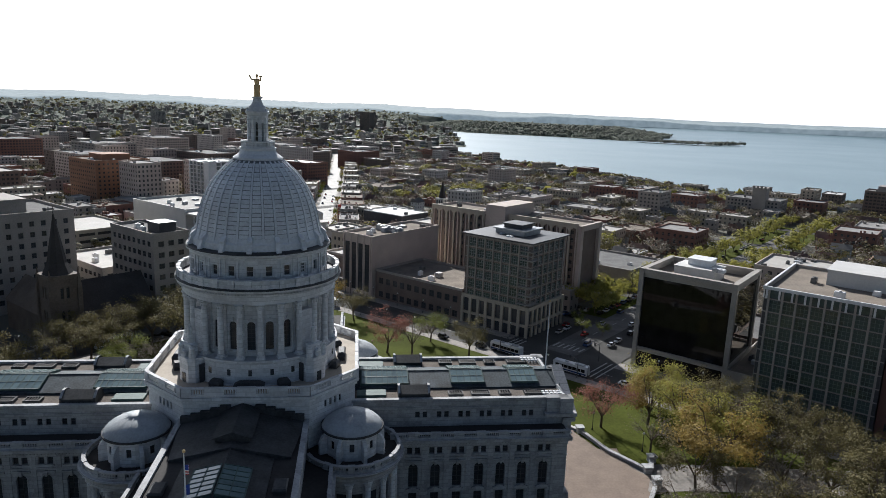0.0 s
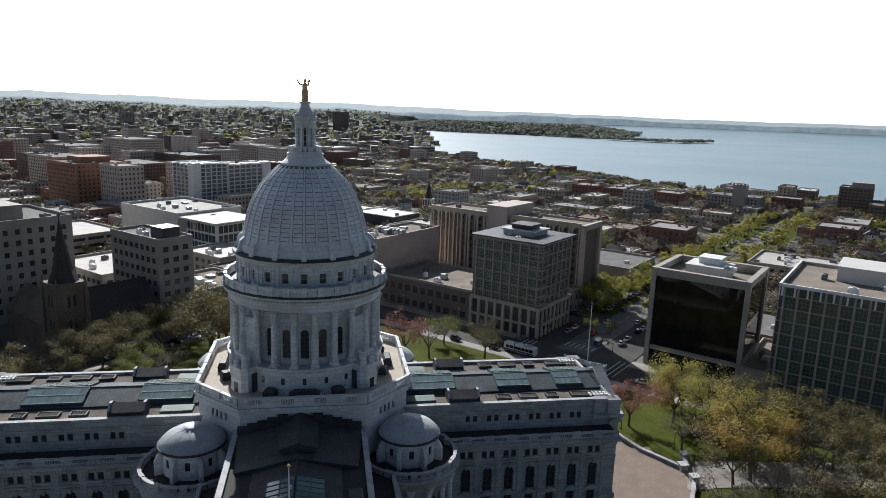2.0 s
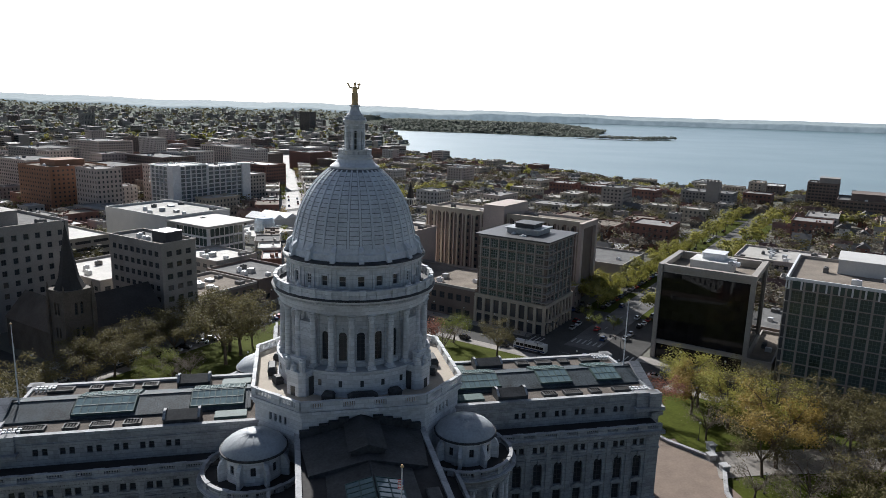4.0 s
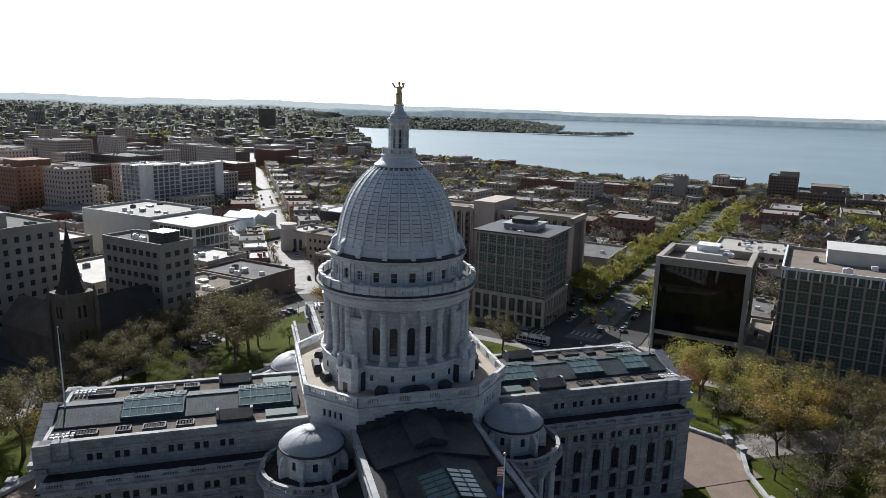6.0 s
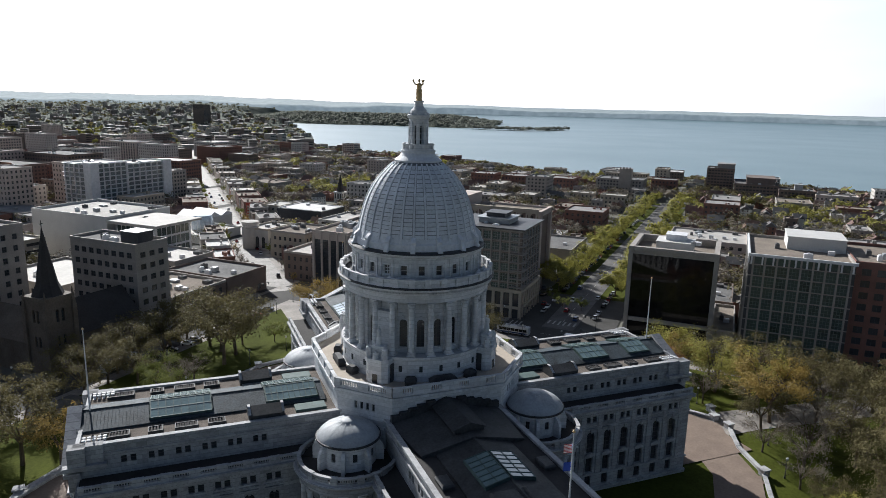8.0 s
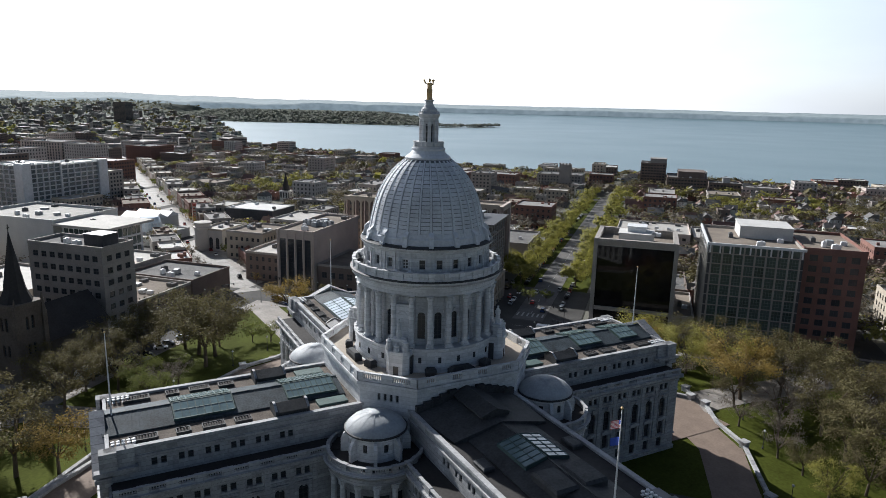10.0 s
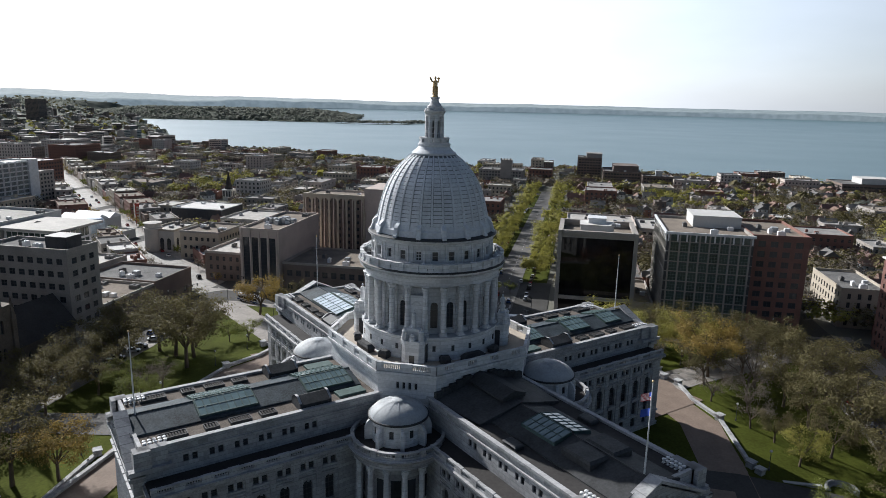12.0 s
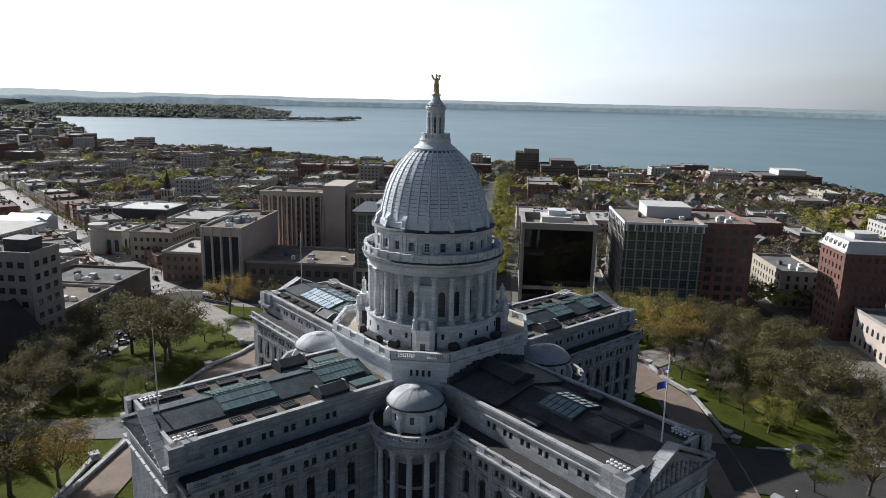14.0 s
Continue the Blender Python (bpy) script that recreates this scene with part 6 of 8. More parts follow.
# here too the shaded deck interior is a dark sheet in each opening
block("parking_garage", "concrete parking deck with a pale open roof", -189, -160, 250, 286, 6.5, CONCRETE, ROOF_W, "SE", 7.0, 2.8, (6.2, 1.2), 0.9, foot=0.2, top=0.5, bars=(1, 1), glass=GRAVEL_D, units=2, seed=15)
rc, rw = block("corner_bank", "grey stone corner building with tall arched windows", -199, -184, 192, 216, 9.5, CONCRETE, ROOF_W, "SE", 4.0, 9.0, (2.4, 6.4), 1.2, foot=0.4, top=2.0, arch=True, bars=(2, 4), trim=CREAM, units=3, seed=16)
tr = Mesh()
tr.lathe([(4.6, -8), (4.6, 9.2), (5.1, 9.6), (5.1, 10.2), (4.4, 10.4), (4.4, 12.0), (4.9, 12.3), (4.9, 12.8), (0, 13.2)], 24, c=(-197.5, 193.5))
part("round_corner", tr, [CONCRETE], rw)
block("shop_building", "cream brick block of four storeys with a tan roof", -172, -150, 179, 206, 12.5, CREAM, ROOF_T, "SWE", 3.0, 3.4, (1.5, 1.9), 0.9, foot=0.4, top=1.4, units=6, trim=CREAM_D, seed=17)
# apartment slab with white balconies
b, w = block("apartment_building", "white and glass apartment slab with stacked balconies", -402, -374, 235, 268, 32.6, WHITEMETAL, ROOF_W, "SE", 4.6, 3.2, (4.1, 2.6), 0.3, foot=3, top=0.6, bars=(4, 1), frames=GREYMETAL, glass=PALEGLASS, units=5, ledge=1.3, pier=0.5)
tw = Mesh()
tw.box(-379, 233.6, -8, -372.4, 241, 33.4)
part("corner_tower", tw, [WHITEMETAL], w)
b, w = block("apartment_building", "white and glass apartment wing with long balconies", -398, -376, 268.4, 312, 30.6, WHITEMETAL, ROOF_W, "E", 5.2, 3.1, (4.7, 2.5), 0.3, foot=3, top=0.6, bars=(4, 1), frames=GREYMETAL, glass=PALEGLASS, units=4, ledge=1.3, pier=0.5)
tw = Mesh()
tw.box(-381, 304, -8, -374.6, 313, 31.6)
part("end_tower", tw, [WHITEMETAL], w)
b, w = block("apartment_building", "orange brick apartment tower with stepped top", -492, -446, 180, 226, 30.0, BRICK_O, ROOF_T, "SE", 3.6, 3.1, (1.5, 1.5), 1.0, foot=2, top=1.5, units=3)
penthouse(b, -482, -460, 192, 216, 29, 33.5, BRICK_O)

# gothic church with a dark spire
ch = thing("church", "dark stone gothic church with a tall pointed spire", "church", TOWN)
FOOT.append((-165, -124, 8, 50))
tw = Mesh()
holes = [(3.6, 15.5, 1.0, 4.0, True), (5.4, 15.5, 1.0, 4.0, True), (3.6, 8.0, 1.0, 3.4, True), (5.4, 8.0, 1.0, 3.4, True)]
tp = []
sq4 = [(-133, 12.5), (-124, 12.5), (-124, 21.5), (-133, 21.5)]
for i in range(4):
    tp += wall(tw, sq4[i], sq4[(i + 1) % 4], -3, 22.5, holes, 0.5)
for x, y in sq4:
    tw.box(x - 0.7, y - 0.7, -3, x + 0.7, y + 0.7, 20)
    tw.prism([(x - 0.6, y - 0.6), (x + 0.6, y - 0.6), (x + 0.6, y + 0.6), (x - 0.6, y + 0.6)], 20, 25.5, inset=0.9)
tw.box(-133.4, 12.1, 22.5, -123.6, 21.9, 23.4)
t_ = part("tower", tw, [CHURCHSTONE], ch)
windows(tp[0::1], pane(1.0, 3.4, True, 1, 3), t_)
spm = Mesh()
n8 = [(-128.5 + 4.6 * math.cos(radians(45 * i + 22.5)), 17 + 4.6 * math.sin(radians(45 * i + 22.5))) for i in range(8)]
spm.prism(n8, 23.3, 27, inset=0.35, caps=False)
n8 = [(-128.5 + 3.0 * math.cos(radians(45 * i + 22.5)), 17 + 3.0 * math.sin(radians(45 * i + 22.5))) for i in range(8)]
spm.prism(n8, 27, 43.6, inset=0.97)
spm.box(-128.58, 16.92, 43, -128.42, 17.08, 45.6)
spm.box(-128.58, 16.5, 44.5, -128.42, 17.5, 44.7)
part("spire", spm, [GRAVEL_D], ch)
nv = Mesh()
np_ = wall(nv, (-126, 21.5), (-126, 47), -3, 9, [(3 + 4 * i, 1.5, 1.4, 5.0, True) for i in range(6)], 0.4)
wall(nv, (-142, 47), (-142, 21.5), -3, 9, [], 0.3)
wall(nv, (-142, 21.5), (-133, 21.5), -3, 9, [], 0.3)
nv.face([(-142, 21.5, 9), (-126, 21.5, 9), (-134, 21.5, 18)])
nv.face([(-126, 47, 9), (-142, 47, 9), (-134, 47, 18)])
na_ = part("nave", nv, [CHURCHSTONE], ch)
windows(np_, pane(1.4, 5.0, True, 2, 4), na_)
nr = Mesh()
nr.gable(-142, 21, -126, 47.5, 9, 18.3, "y", over=0.5)
part("roof", nr, [GRAVEL_D], ch)
sa = Mesh()
sa.gable(-160, 12, -133, 26, 9, 17, "x", over=0.4)
sa.box(-160, 12, -3, -133, 26, 9)
part("side_hall", sa, [CHURCHSTONE], ch)
# towers and landmarks further off
b, w = block("apartment_building", "dark grey lakeside apartment tower with stepped top", 28, 56, 682, 712, 20.0, BRICK_D, ROOF_G, "SEW", 3.0, 3.1, (2.3, 1.6), 0.9, joined=True, units=2)
penthouse(b, 38, 56, 686, 706, 19.5, 24.5, CREAM_D)
b, w = block("apartment_building", "broad dark brick lakeside block with set-back top", 57, 98, 640, 690, 9.0, BRICK_D, ROOF_G, "SEW", 3.0, 3.1, (2.3, 1.6), 0.9, joined=True, units=4)
penthouse(b, 68, 95, 650, 684, 8.5, 14.5, BRICK_D)
b, w = block("apartment_building", "low dark flats with a roof cabin by the lake", 98, 130, 626, 650, 7.0, BRICK_D, ROOF_G, "SEW", 3.2, 3.1, (2.2, 1.6), 0.9, joined=True, units=2)
penthouse(b, 112, 119, 632, 640, 6.5, 12.0, GREYMETAL)
b, w = block("club_building", "grey stone club with a battlemented tower", -78, -30, 606, 640, 9.0, CREAM_D, ROOF_G, "SEW", 3.2, 3.1, (1.6, 1.7), 0.9, joined=True, units=2)
tw = Mesh()
tw.box(-54, 604, 0, -42, 616, 20.0)
for i in range(4):
    tw.box(-54.2 + 3.3 * i, 603.8, 20, -52.4 + 3.3 * i, 605, 21.8)
part("tower", tw, [CREAM_D], w)
block("apartment_building", "tan brick flats near the lake end of the avenue", -26, -12, 676, 706, 16.0, CREAM, ROOF_T, "SEW", 3.0, 3.0, (1.5, 1.6), 0.9, joined=True, units=2)
block("apartment_building", "grey flats above the garden trees", -124, -104, 500, 526, 17.0, CREAM_D, ROOF_G, "SEW", 3.0, 3.0, (1.7, 1.5), 0.9, joined=True, units=2)
block("apartment_building", "grey lakeside apartment slab with flat roof", -609, -585, 960, 984, 5.5, CONC_P, ROOF_G, "SEW", 3.4, 3.1, (2.8, 1.6), 0.9, joined=True, units=3)
block("apartment_building", "grey concrete flats over the shops", -352, -331, 600, 630, 13.5, CONC_P, ROOF_G, "SEW", 3.4, 3.1, (1.6, 1.5), 0.9, joined=True, units=3)
block("apartment_building", "pale flats among the lakeside houses", -260, -238, 622, 660, 4.0, CREAM, ROOF_G, "SEW", 3.4, 3.1, (1.6, 1.5), 0.9, joined=True, units=3)
block("office_block", "long dark lakeside hall with flat roof", -470, -420, 770, 800, 0.0, BRICK_D, ROOF_G, "SEW", 3.4, 3.4, (2.2, 1.6), 0.9, joined=True, units=4)
b, w = block("office_block", "dark glass lakeside office with white plant storey", 322, 392, 700, 752, 0.0, BRICK_D, ROOF_G, "SW", 4, 3.2, (3.6, 1.5), 0.9, joined=True, units=0)
penthouse(b, 346, 378, 712, 742, -0.6, 5.6, WHITEWALL)
b, w = block("apartment_building", "tall grey flats with vertical window bands", -702, -640, 520, 560, 24.5, CONC_P, ROOF_G, "SE", 4, 3.1, (2.2, 2.4), 0.4, joined=True, units=4)
block("apartment_building", "dark flats beside the taller slab", -638, -596, 524, 570, 17.0, BRICK_D, ROOF_G, "SE", 3.4, 3.1, (2.0, 1.6), 0.8, joined=True, units=4)
block("university_hall", "red-brown university hall near the street's end", -646, -606, 632, 680, 14.5, BRICK, ROOF_G, "SE", 3.4, 3.1, (1.6, 1.6), 0.8, joined=True, units=4)
block("university_hall", "pale concrete university hall with flat roof", -742, -700, 728, 780, 13.0, CONCRETE, ROOF_W, "SE", 4, 3.4, (2.4, 1.6), 0.8, joined=True, units=4)
block("university_tower", "tall dark university slab on the far hill", -1600, -1555, 1640, 1672, 59.0, BRICK_D, ROOF_G, "SEW", 4, 3.6, (2.8, 2.0), 0.9, joined=True, units=0)
block("apartment_building", "distant grey tower above the western streets", -1900, -1870, 1037, 1070, 40.0, CREAM_D, ROOF_G, "SE", 4, 3.4, (2.4, 2.2), 0.6, joined=True, units=0)
for v0, v1, u0, u1, z, wl_, nm_ in ((-560, -500, 250, 300, 22, BRICK_D, "dark"), (-640, -580, 230, 270, 24, CONC_P, "pinkish concrete"), (-760, -700, 300, 350, 26, CREAM_D, "grey stone"), (-580, -520, 330, 370, 26, BRICK_D, "dark brick"), (-850, -780, 420, 470, 27, CONC_P, "concrete"), (-430, -385, 300, 340, 20, CREAM_D, "grey"), (-900, -840, 250, 300, 24, BRICK, "red brick"), (-520, -470, 420, 450, 17, BRICK, "brick"), (-700, -640, 130, 170, 24, CREAM, "tan"), (-600, -540, 120, 160, 15, BRICK_D, "dark brick")):
    block("apartment_building", nm_ + " block of flats in the western town", v0, v1, u0, u1, z, wl_, ROOF_G if z > 20 else ROOF_W, "SE", 3.4, 3.1, (2.0, 1.7), 0.8, joined=True, units=4)
sp = thing("church", "small white church tower with a black spire", "church", TOWN)
FOOT.append((-272, -256, 390, 412))
sm = Mesh()
sm.box(-268, 394, -14, -260, 402, 2.5)
sm.box(-268.4, 393.6, 2.5, -259.6, 402.4, 3.1)
st_ = part("tower", sm, [WHITEWALL], sp)
om = Mesh()
for i in range(3):
    om.box(-267.4 + 2.6 * i, 393.93, -3, -265.9 + 2.6 * i, 394.02, 1.6)
    om.box(-260.02, 394.6 + 2.6 * i, -3, -259.93, 396.1 + 2.6 * i, 1.6)
part("louvres", om, [DARKMETAL], st_, kind="stuff")
sm = Mesh()
sm.prism([(-264 + 3.4 * math.cos(radians(45 * i)), 398 + 3.4 * math.sin(radians(45 * i))) for i in range(8)], 3.1, 18.2, inset=0.96)
part("spire", sm, [GRAVEL_D], sp)
sm = Mesh()
sm.box(-270, 402, -14, -258, 424, -4)
sm.gable(-270, 402, -258, 424, -4, 2, "y", over=0.4)
part("nave", sm, [BRICK_D], sp)
sg = thing("theatre_sign", "tall red vertical theatre sign over the shopping street", "sign", Matrix.Translation((6.0, 376.0, 0)))
sm = Mesh()
sm.box(-1.2, -0.4, -7.5, 1.2, 0.4, 8.0)
sm.box(-1.5, -0.5, 8.0, 1.5, 0.5, 8.8)
sm.box(-0.2, -0.2, -14, 0.2, 0.2, -7.5)
bl = part("blade", sm, [mat("red_enamel", (0.30, 0.05, 0.035), 0.5, 0.25, 2, 0.4)], sg)
for i in range(7):
    sm = Mesh()
    sm.box(-0.7, -0.5, 5.6 - 2 * i, 0.7, -0.4, 6.9 - 2 * i)
    part("letter_bar", sm, [CREAM], bl)
draped("lawn_hill", [band((-27, 1177), (-8, 1440), 38)], GRASS, 0.4, "green lawn rising up the university hill", "lawn", 10)

# ---- town fabric: shops, flats and houses in the blocks of the grid ----
rng = random.Random(11)
STORE = {"shop": [], "mid": [], "tall": [], "house": []}
WALLS = [BRICK, BRICK_D, CREAM_D, CONC_P, CREAM_D, CREAM, CONCRETE]
ROOF_WW = mat("white_roofing", (0.47, 0.46, 0.44), 0.8, 0.25, 7, 1.0)
ROOF_L = mat("light_grey_roofing", (0.26, 0.25, 0.24), 0.9, 0.3, 6, 0.8, spec=0.08)
ROOFS = [ROOF_WW, ROOF_T, ROOF_L, ROOF_G, ROOF_L, ROOF_W]
HOUSEWALL = [mat("white_clapboard", (0.6, 0.6, 0.57), 0.8, 0.12), mat("grey_clapboard", (0.3, 0.32, 0.33), 0.8, 0.15), mat("tan_clapboard", (0.4, 0.33, 0.24), 0.8, 0.15), BRICK, mat("dark_clapboard", (0.16, 0.14, 0.13), 0.8, 0.2)]
HOUSEROOF = [mat("grey_shingles", (0.12, 0.115, 0.11), 0.95, 0.3, 3, 0.4, per_object=0.3), mat("brown_shingles", (0.15, 0.10, 0.08), 0.95, 0.3, 3, 0.4, per_object=0.3), mat("dull_red_shingles", (0.13, 0.085, 0.075), 0.95, 0.3, 3, 0.4, per_object=0.2)]
SHELF = Matrix.Translation((0, -3000, -400))


def plain_block(w, d, h, walls, roof, label, sign=0):
    """A small flat-roofed building standing at the origin; its wall is the top object."""
    me, wm = Mesh(), Mesh()
    x0, x1, y0, y1 = -w / 2, w / 2, -d / 2, d / 2
    rows = max(1, int((h - 1) / 3.3))
    fl = (h - 1) / rows
    for p, q in (((x0, y0), (x1, y0)), ((x1, y0), (x1, y1)), ((x1, y1), (x0, y1)), ((x0, y1), (x0, y0))):
        length = (Vector(q) - Vector(p)).length
        n = max(1, int(length / 3.3))
        holes = [(length * (i + 0.5) / n, fl * j + 0.9, 1.5, 1.8, False) for i in range(n) for j in range(rows)]
        for (s, z, ww, hh, a), m in zip(holes, wall(me, p, q, -5, h, holes, 0.25)):
            wm.face([m @ Vector(c) for c in ((-ww / 2, -0.02, 0), (ww / 2, -0.02, 0), (ww / 2, -0.02, hh), (-ww / 2, -0.02, hh))], 1)
            wm.box(-ww / 2, -0.08, hh * 0.5 - 0.04, ww / 2, -0.03, hh * 0.5 + 0.04, m=m)
    me.face([(x0, y0, h - 0.7), (x1, y0, h - 0.7), (x1, y1, h - 0.7), (x0, y1, h - 0.7)], 1)
    for a in ((x0 - 0.1, y0 - 0.1, x1 + 0.1, y0 + 0.3), (x0 - 0.1, y1 - 0.3, x1 + 0.1, y1 + 0.1), (x0 - 0.1, y0 + 0.3, x0 + 0.3, y1 - 0.3), (x1 - 0.3, y0 + 0.3, x1 + 0.1, y1 - 0.3)):
        me.box(a[0], a[1], h - 0.7, a[2], a[3], h + 0.1)
    for _ in range(3):
        a, b, s = rng.uniform(x0 + 1, x1 - 4), rng.uniform(y0 + 1, y1 - 4), rng.uniform(1, 2.6)
        me.box(a, b, h - 0.7, a + s, b + s * 0.8, h + rng.uniform(0.3, 1.6), slot=rng.choice([0, 1]))
    ob = part("town_building", me, [walls, roof], m=SHELF)
    part("glazing", wm, [CREAM_D, GLASS], ob, kind="stuff")
    return tagged(ob, label, "building", "town buildings")


def plain_house(w, d, h, walls, roof, rise, label):
    me, wm, rf = Mesh(), Mesh(), Mesh()
    x0, x1, y0, y1 = -w / 2, w / 2, -d / 2, d / 2
    for p, q in (((x0, y0), (x1, y0)), ((x1, y0), (x1, y1)), ((x1, y1), (x0, y1)), ((x0, y1), (x0, y0))):
        length = (Vector(q) - Vector(p)).length
        n = max(2, int(length / 2.8))
        holes = [(length * (i + 0.5) / n, 2.9 * j + 0.9, 0.95, 1.5, False) for i in range(n) for j in range(int(h / 2.9))]
        for (s, z, ww, hh, a), m in zip(holes, wall(me, p, q, -4, h, holes, 0.15)):
            wm.face([m @ Vector(c) for c in ((-ww / 2, -0.02, 0), (ww / 2, -0.02, 0), (ww / 2, -0.02, hh), (-ww / 2, -0.02, hh))], 1)
            wm.box(-ww / 2, -0.08, hh * 0.5 - 0.04, ww / 2, -0.03, hh * 0.5 + 0.04, m=m)
    for x in (x0, x1):
        t = [(x, y0, h), (x, y1, h), (x, 0, h + rise)]
        me.face(t if x > 0 else t[::-1])
    rf.gable(x0, y0, x1, y1, h - 0.1, h + rise, "x", over=0.45)
    rf.box(x0 * 0.4, -0.4, h + rise * 0.4, x0 * 0.4 + 0.8, 0.4, h + rise + 1.0)
    gx = x1 * 0.3
    me.box(gx - 1.6, y0 - 1.6, -4, gx + 1.6, y0 + 1, h - 0.4)
    rf.gable(gx - 1.9, y0 - 2.0, gx + 1.9, 0, h - 0.4, h + rise * 0.7, "y")
    ob = part("house", me, [walls], m=SHELF)
    part("roof", rf, [roof], ob)
    part("glazing", wm, [WHITEMETAL, GLASS], ob, kind="stuff")
    return tagged(ob, label, "house", "wooden town houses")


for i in range(10):
    wl_, rf_ = WALLS[i % 7], ROOFS[i % 6]
    STORE["shop"].append((plain_block(*((20, 10), (14, 9), (24, 13), (18, 18), (11, 8), (22, 16), (16, 12), (26, 18), (13, 11), (19, 14))[i], 6.5 + (i * 2.3) % 6, wl_, rf_, "small " + wl_.name.replace("_", " ") + " town building with flat roof"), (20, 10)))
for i in range(8):
    wl_, rf_ = WALLS[(i * 3) % 7], ROOFS[(i + 1) % 6]
    STORE["mid"].append((plain_block(*((28, 20), (36, 18), (22, 22), (40, 24), (30, 16), (20, 34), (34, 28), (26, 26))[i], 10 + (i * 4.1) % 11, wl_, rf_, wl_.name.replace("_", " ") + " town block of several storeys"), (30, 20)))
for i in range(5):
    wl_, rf_ = (CREAM_D, BRICK_D, CONCRETE, BRICK, CONC_P)[i], ROOFS[i]
    STORE["tall"].append((plain_block(*((30, 22), (24, 24), (44, 18), (34, 26), (28, 20))[i], 24 + (i * 7) % 15, wl_, rf_, "tall " + wl_.name.replace("_", " ") + " block above the town"), (32, 22)))
for i in range(9):
    STORE["house"].append((plain_house(9 + (i * 1.7) % 4, 7.5 + i % 3, 5.8 if i % 3 else 8.7, HOUSEWALL[i % 5], HOUSEROOF[i % 3], 3 + (i % 3), HOUSEWALL[i % 5].name.replace("_", " ") + " gabled house among trees"), (11, 9)))
PLACED, CELLS = [], {}


def state_x(y):
    return float(np.interp(y, [p[1] for p in state_axis], [p[0] for p in state_axis]))


def vacant(x, y, r):
    if abs(x) + abs(y) < 190 + r:
        return False
    v, u = ROOT2 * (x - y), ROOT2 * (x + y)
    if any(a - r < v < b + r and c - r < u < d + r for a, b, c, d in FOOT):
        return False
    if y > 160 and abs(x - state_x(y)) < 12 + r * 0.8:
        return False
    if abs(v) < 22 + r * 0.7 and 125 < u < 580:
        return False
    if wetness(x, y) > -14 - r:
        return False
    cx, cy = int(x // 50), int(y // 50)
    for i in (cx - 1, cx, cx + 1):
        for j in (cy - 1, cy, cy + 1):
            for px, py, pr in CELLS.get((i, j), ()):
                if (x - px) ** 2 + (y - py) ** 2 <= (r + pr) ** 2 * 0.55:
                    return False
    return True


def occupy(x, y, r):
    PLACED.append((x, y, r))
    CELLS.setdefault((int(x // 50), int(y // 50)), []).append((x, y, r))


PLANS = []          # (distance, family, template, pose)


class Joined:
    """Many copies of ready meshes in one mesh."""

    def __init__(self):
        self.co, self.loops, self.totals, self.slots, self.mats, self.n = [], [], [], [], [], 0
        self.cache = {}

    def add(self, me, poses):
        if me.name not in self.cache:
            co = np.empty(len(me.vertices) * 3)
            me.vertices.foreach_get("co", co)
            lv = np.empty(len(me.loops), int)
            me.loops.foreach_get("vertex_index", lv)
            lt, mi = np.empty(len(me.polygons), int), np.empty(len(me.polygons), int)
            me.polygons.foreach_get("loop_total", lt)
            me.polygons.foreach_get("material_index", mi)
            for m in me.materials:
                if m not in self.mats:
                    self.mats.append(m)
            remap = np.array([self.mats.index(m) for m in me.materials])
            self.cache[me.name] = (co.reshape(-1, 3), lv, lt, remap[mi])
        co, lv, lt, mi = self.cache[me.name]
        for p in poses:
            a = np.array(p)
            self.co.append(co @ a[:3, :3].T + a[:3, 3])
            self.loops.append(lv + self.n)
            self.totals.append(lt)
            self.slots.append(mi)
            self.n += len(co)

    def link(self, name, label, category):
        me = bpy.data.meshes.new(name)
        co, lv, lt, mi = (np.concatenate(q) for q in (self.co, self.loops, self.totals, self.slots))
        me.vertices.add(len(co))
        me.vertices.foreach_set("co", co.ravel())
        me.loops.add(len(lv))
        me.loops.foreach_set("vertex_index", lv)
        me.polygons.add(len(lt))
        me.polygons.foreach_set("loop_start", np.concatenate([[0], np.cumsum(lt)[:-1]]))
        me.polygons.foreach_set("loop_total", lt)
        for m in self.mats:
            me.materials.append(m)
        me.polygons.foreach_set("material_index", mi)
        me.update(calc_edges=True)
        me.validate()
        return tagged(new(name, me), label, category, kind="stuff")


def settle(kind, x, y, turn):
    ob, size = rng.choice(STORE[kind])
    r = RADIUS[ob.name]
    if not vacant(x, y, r * 0.9):
        return False
    PLANS.append((math.hypot(x - HUB[0], y - HUB[1]), ob.name.split(".")[0], ob, Matrix.Translation((x, y, height(x, y))) @ Matrix.Rotation(radians(turn), 4, "Z")))
    occupy(x, y, r)
    return True


RADIUS = {ob.name: 0.5 * max(max(v.co.x for v in ob.data.vertices) * 2, max(v.co.y for v in ob.data.vertices) * 2) for k in STORE for ob, _ in STORE[k]}
SIZE = {ob.name: (max(v.co.x for v in ob.data.vertices) * 2, max(v.co.y for v in ob.data.vertices) * 2) for k in STORE for ob, _ in STORE[k]}
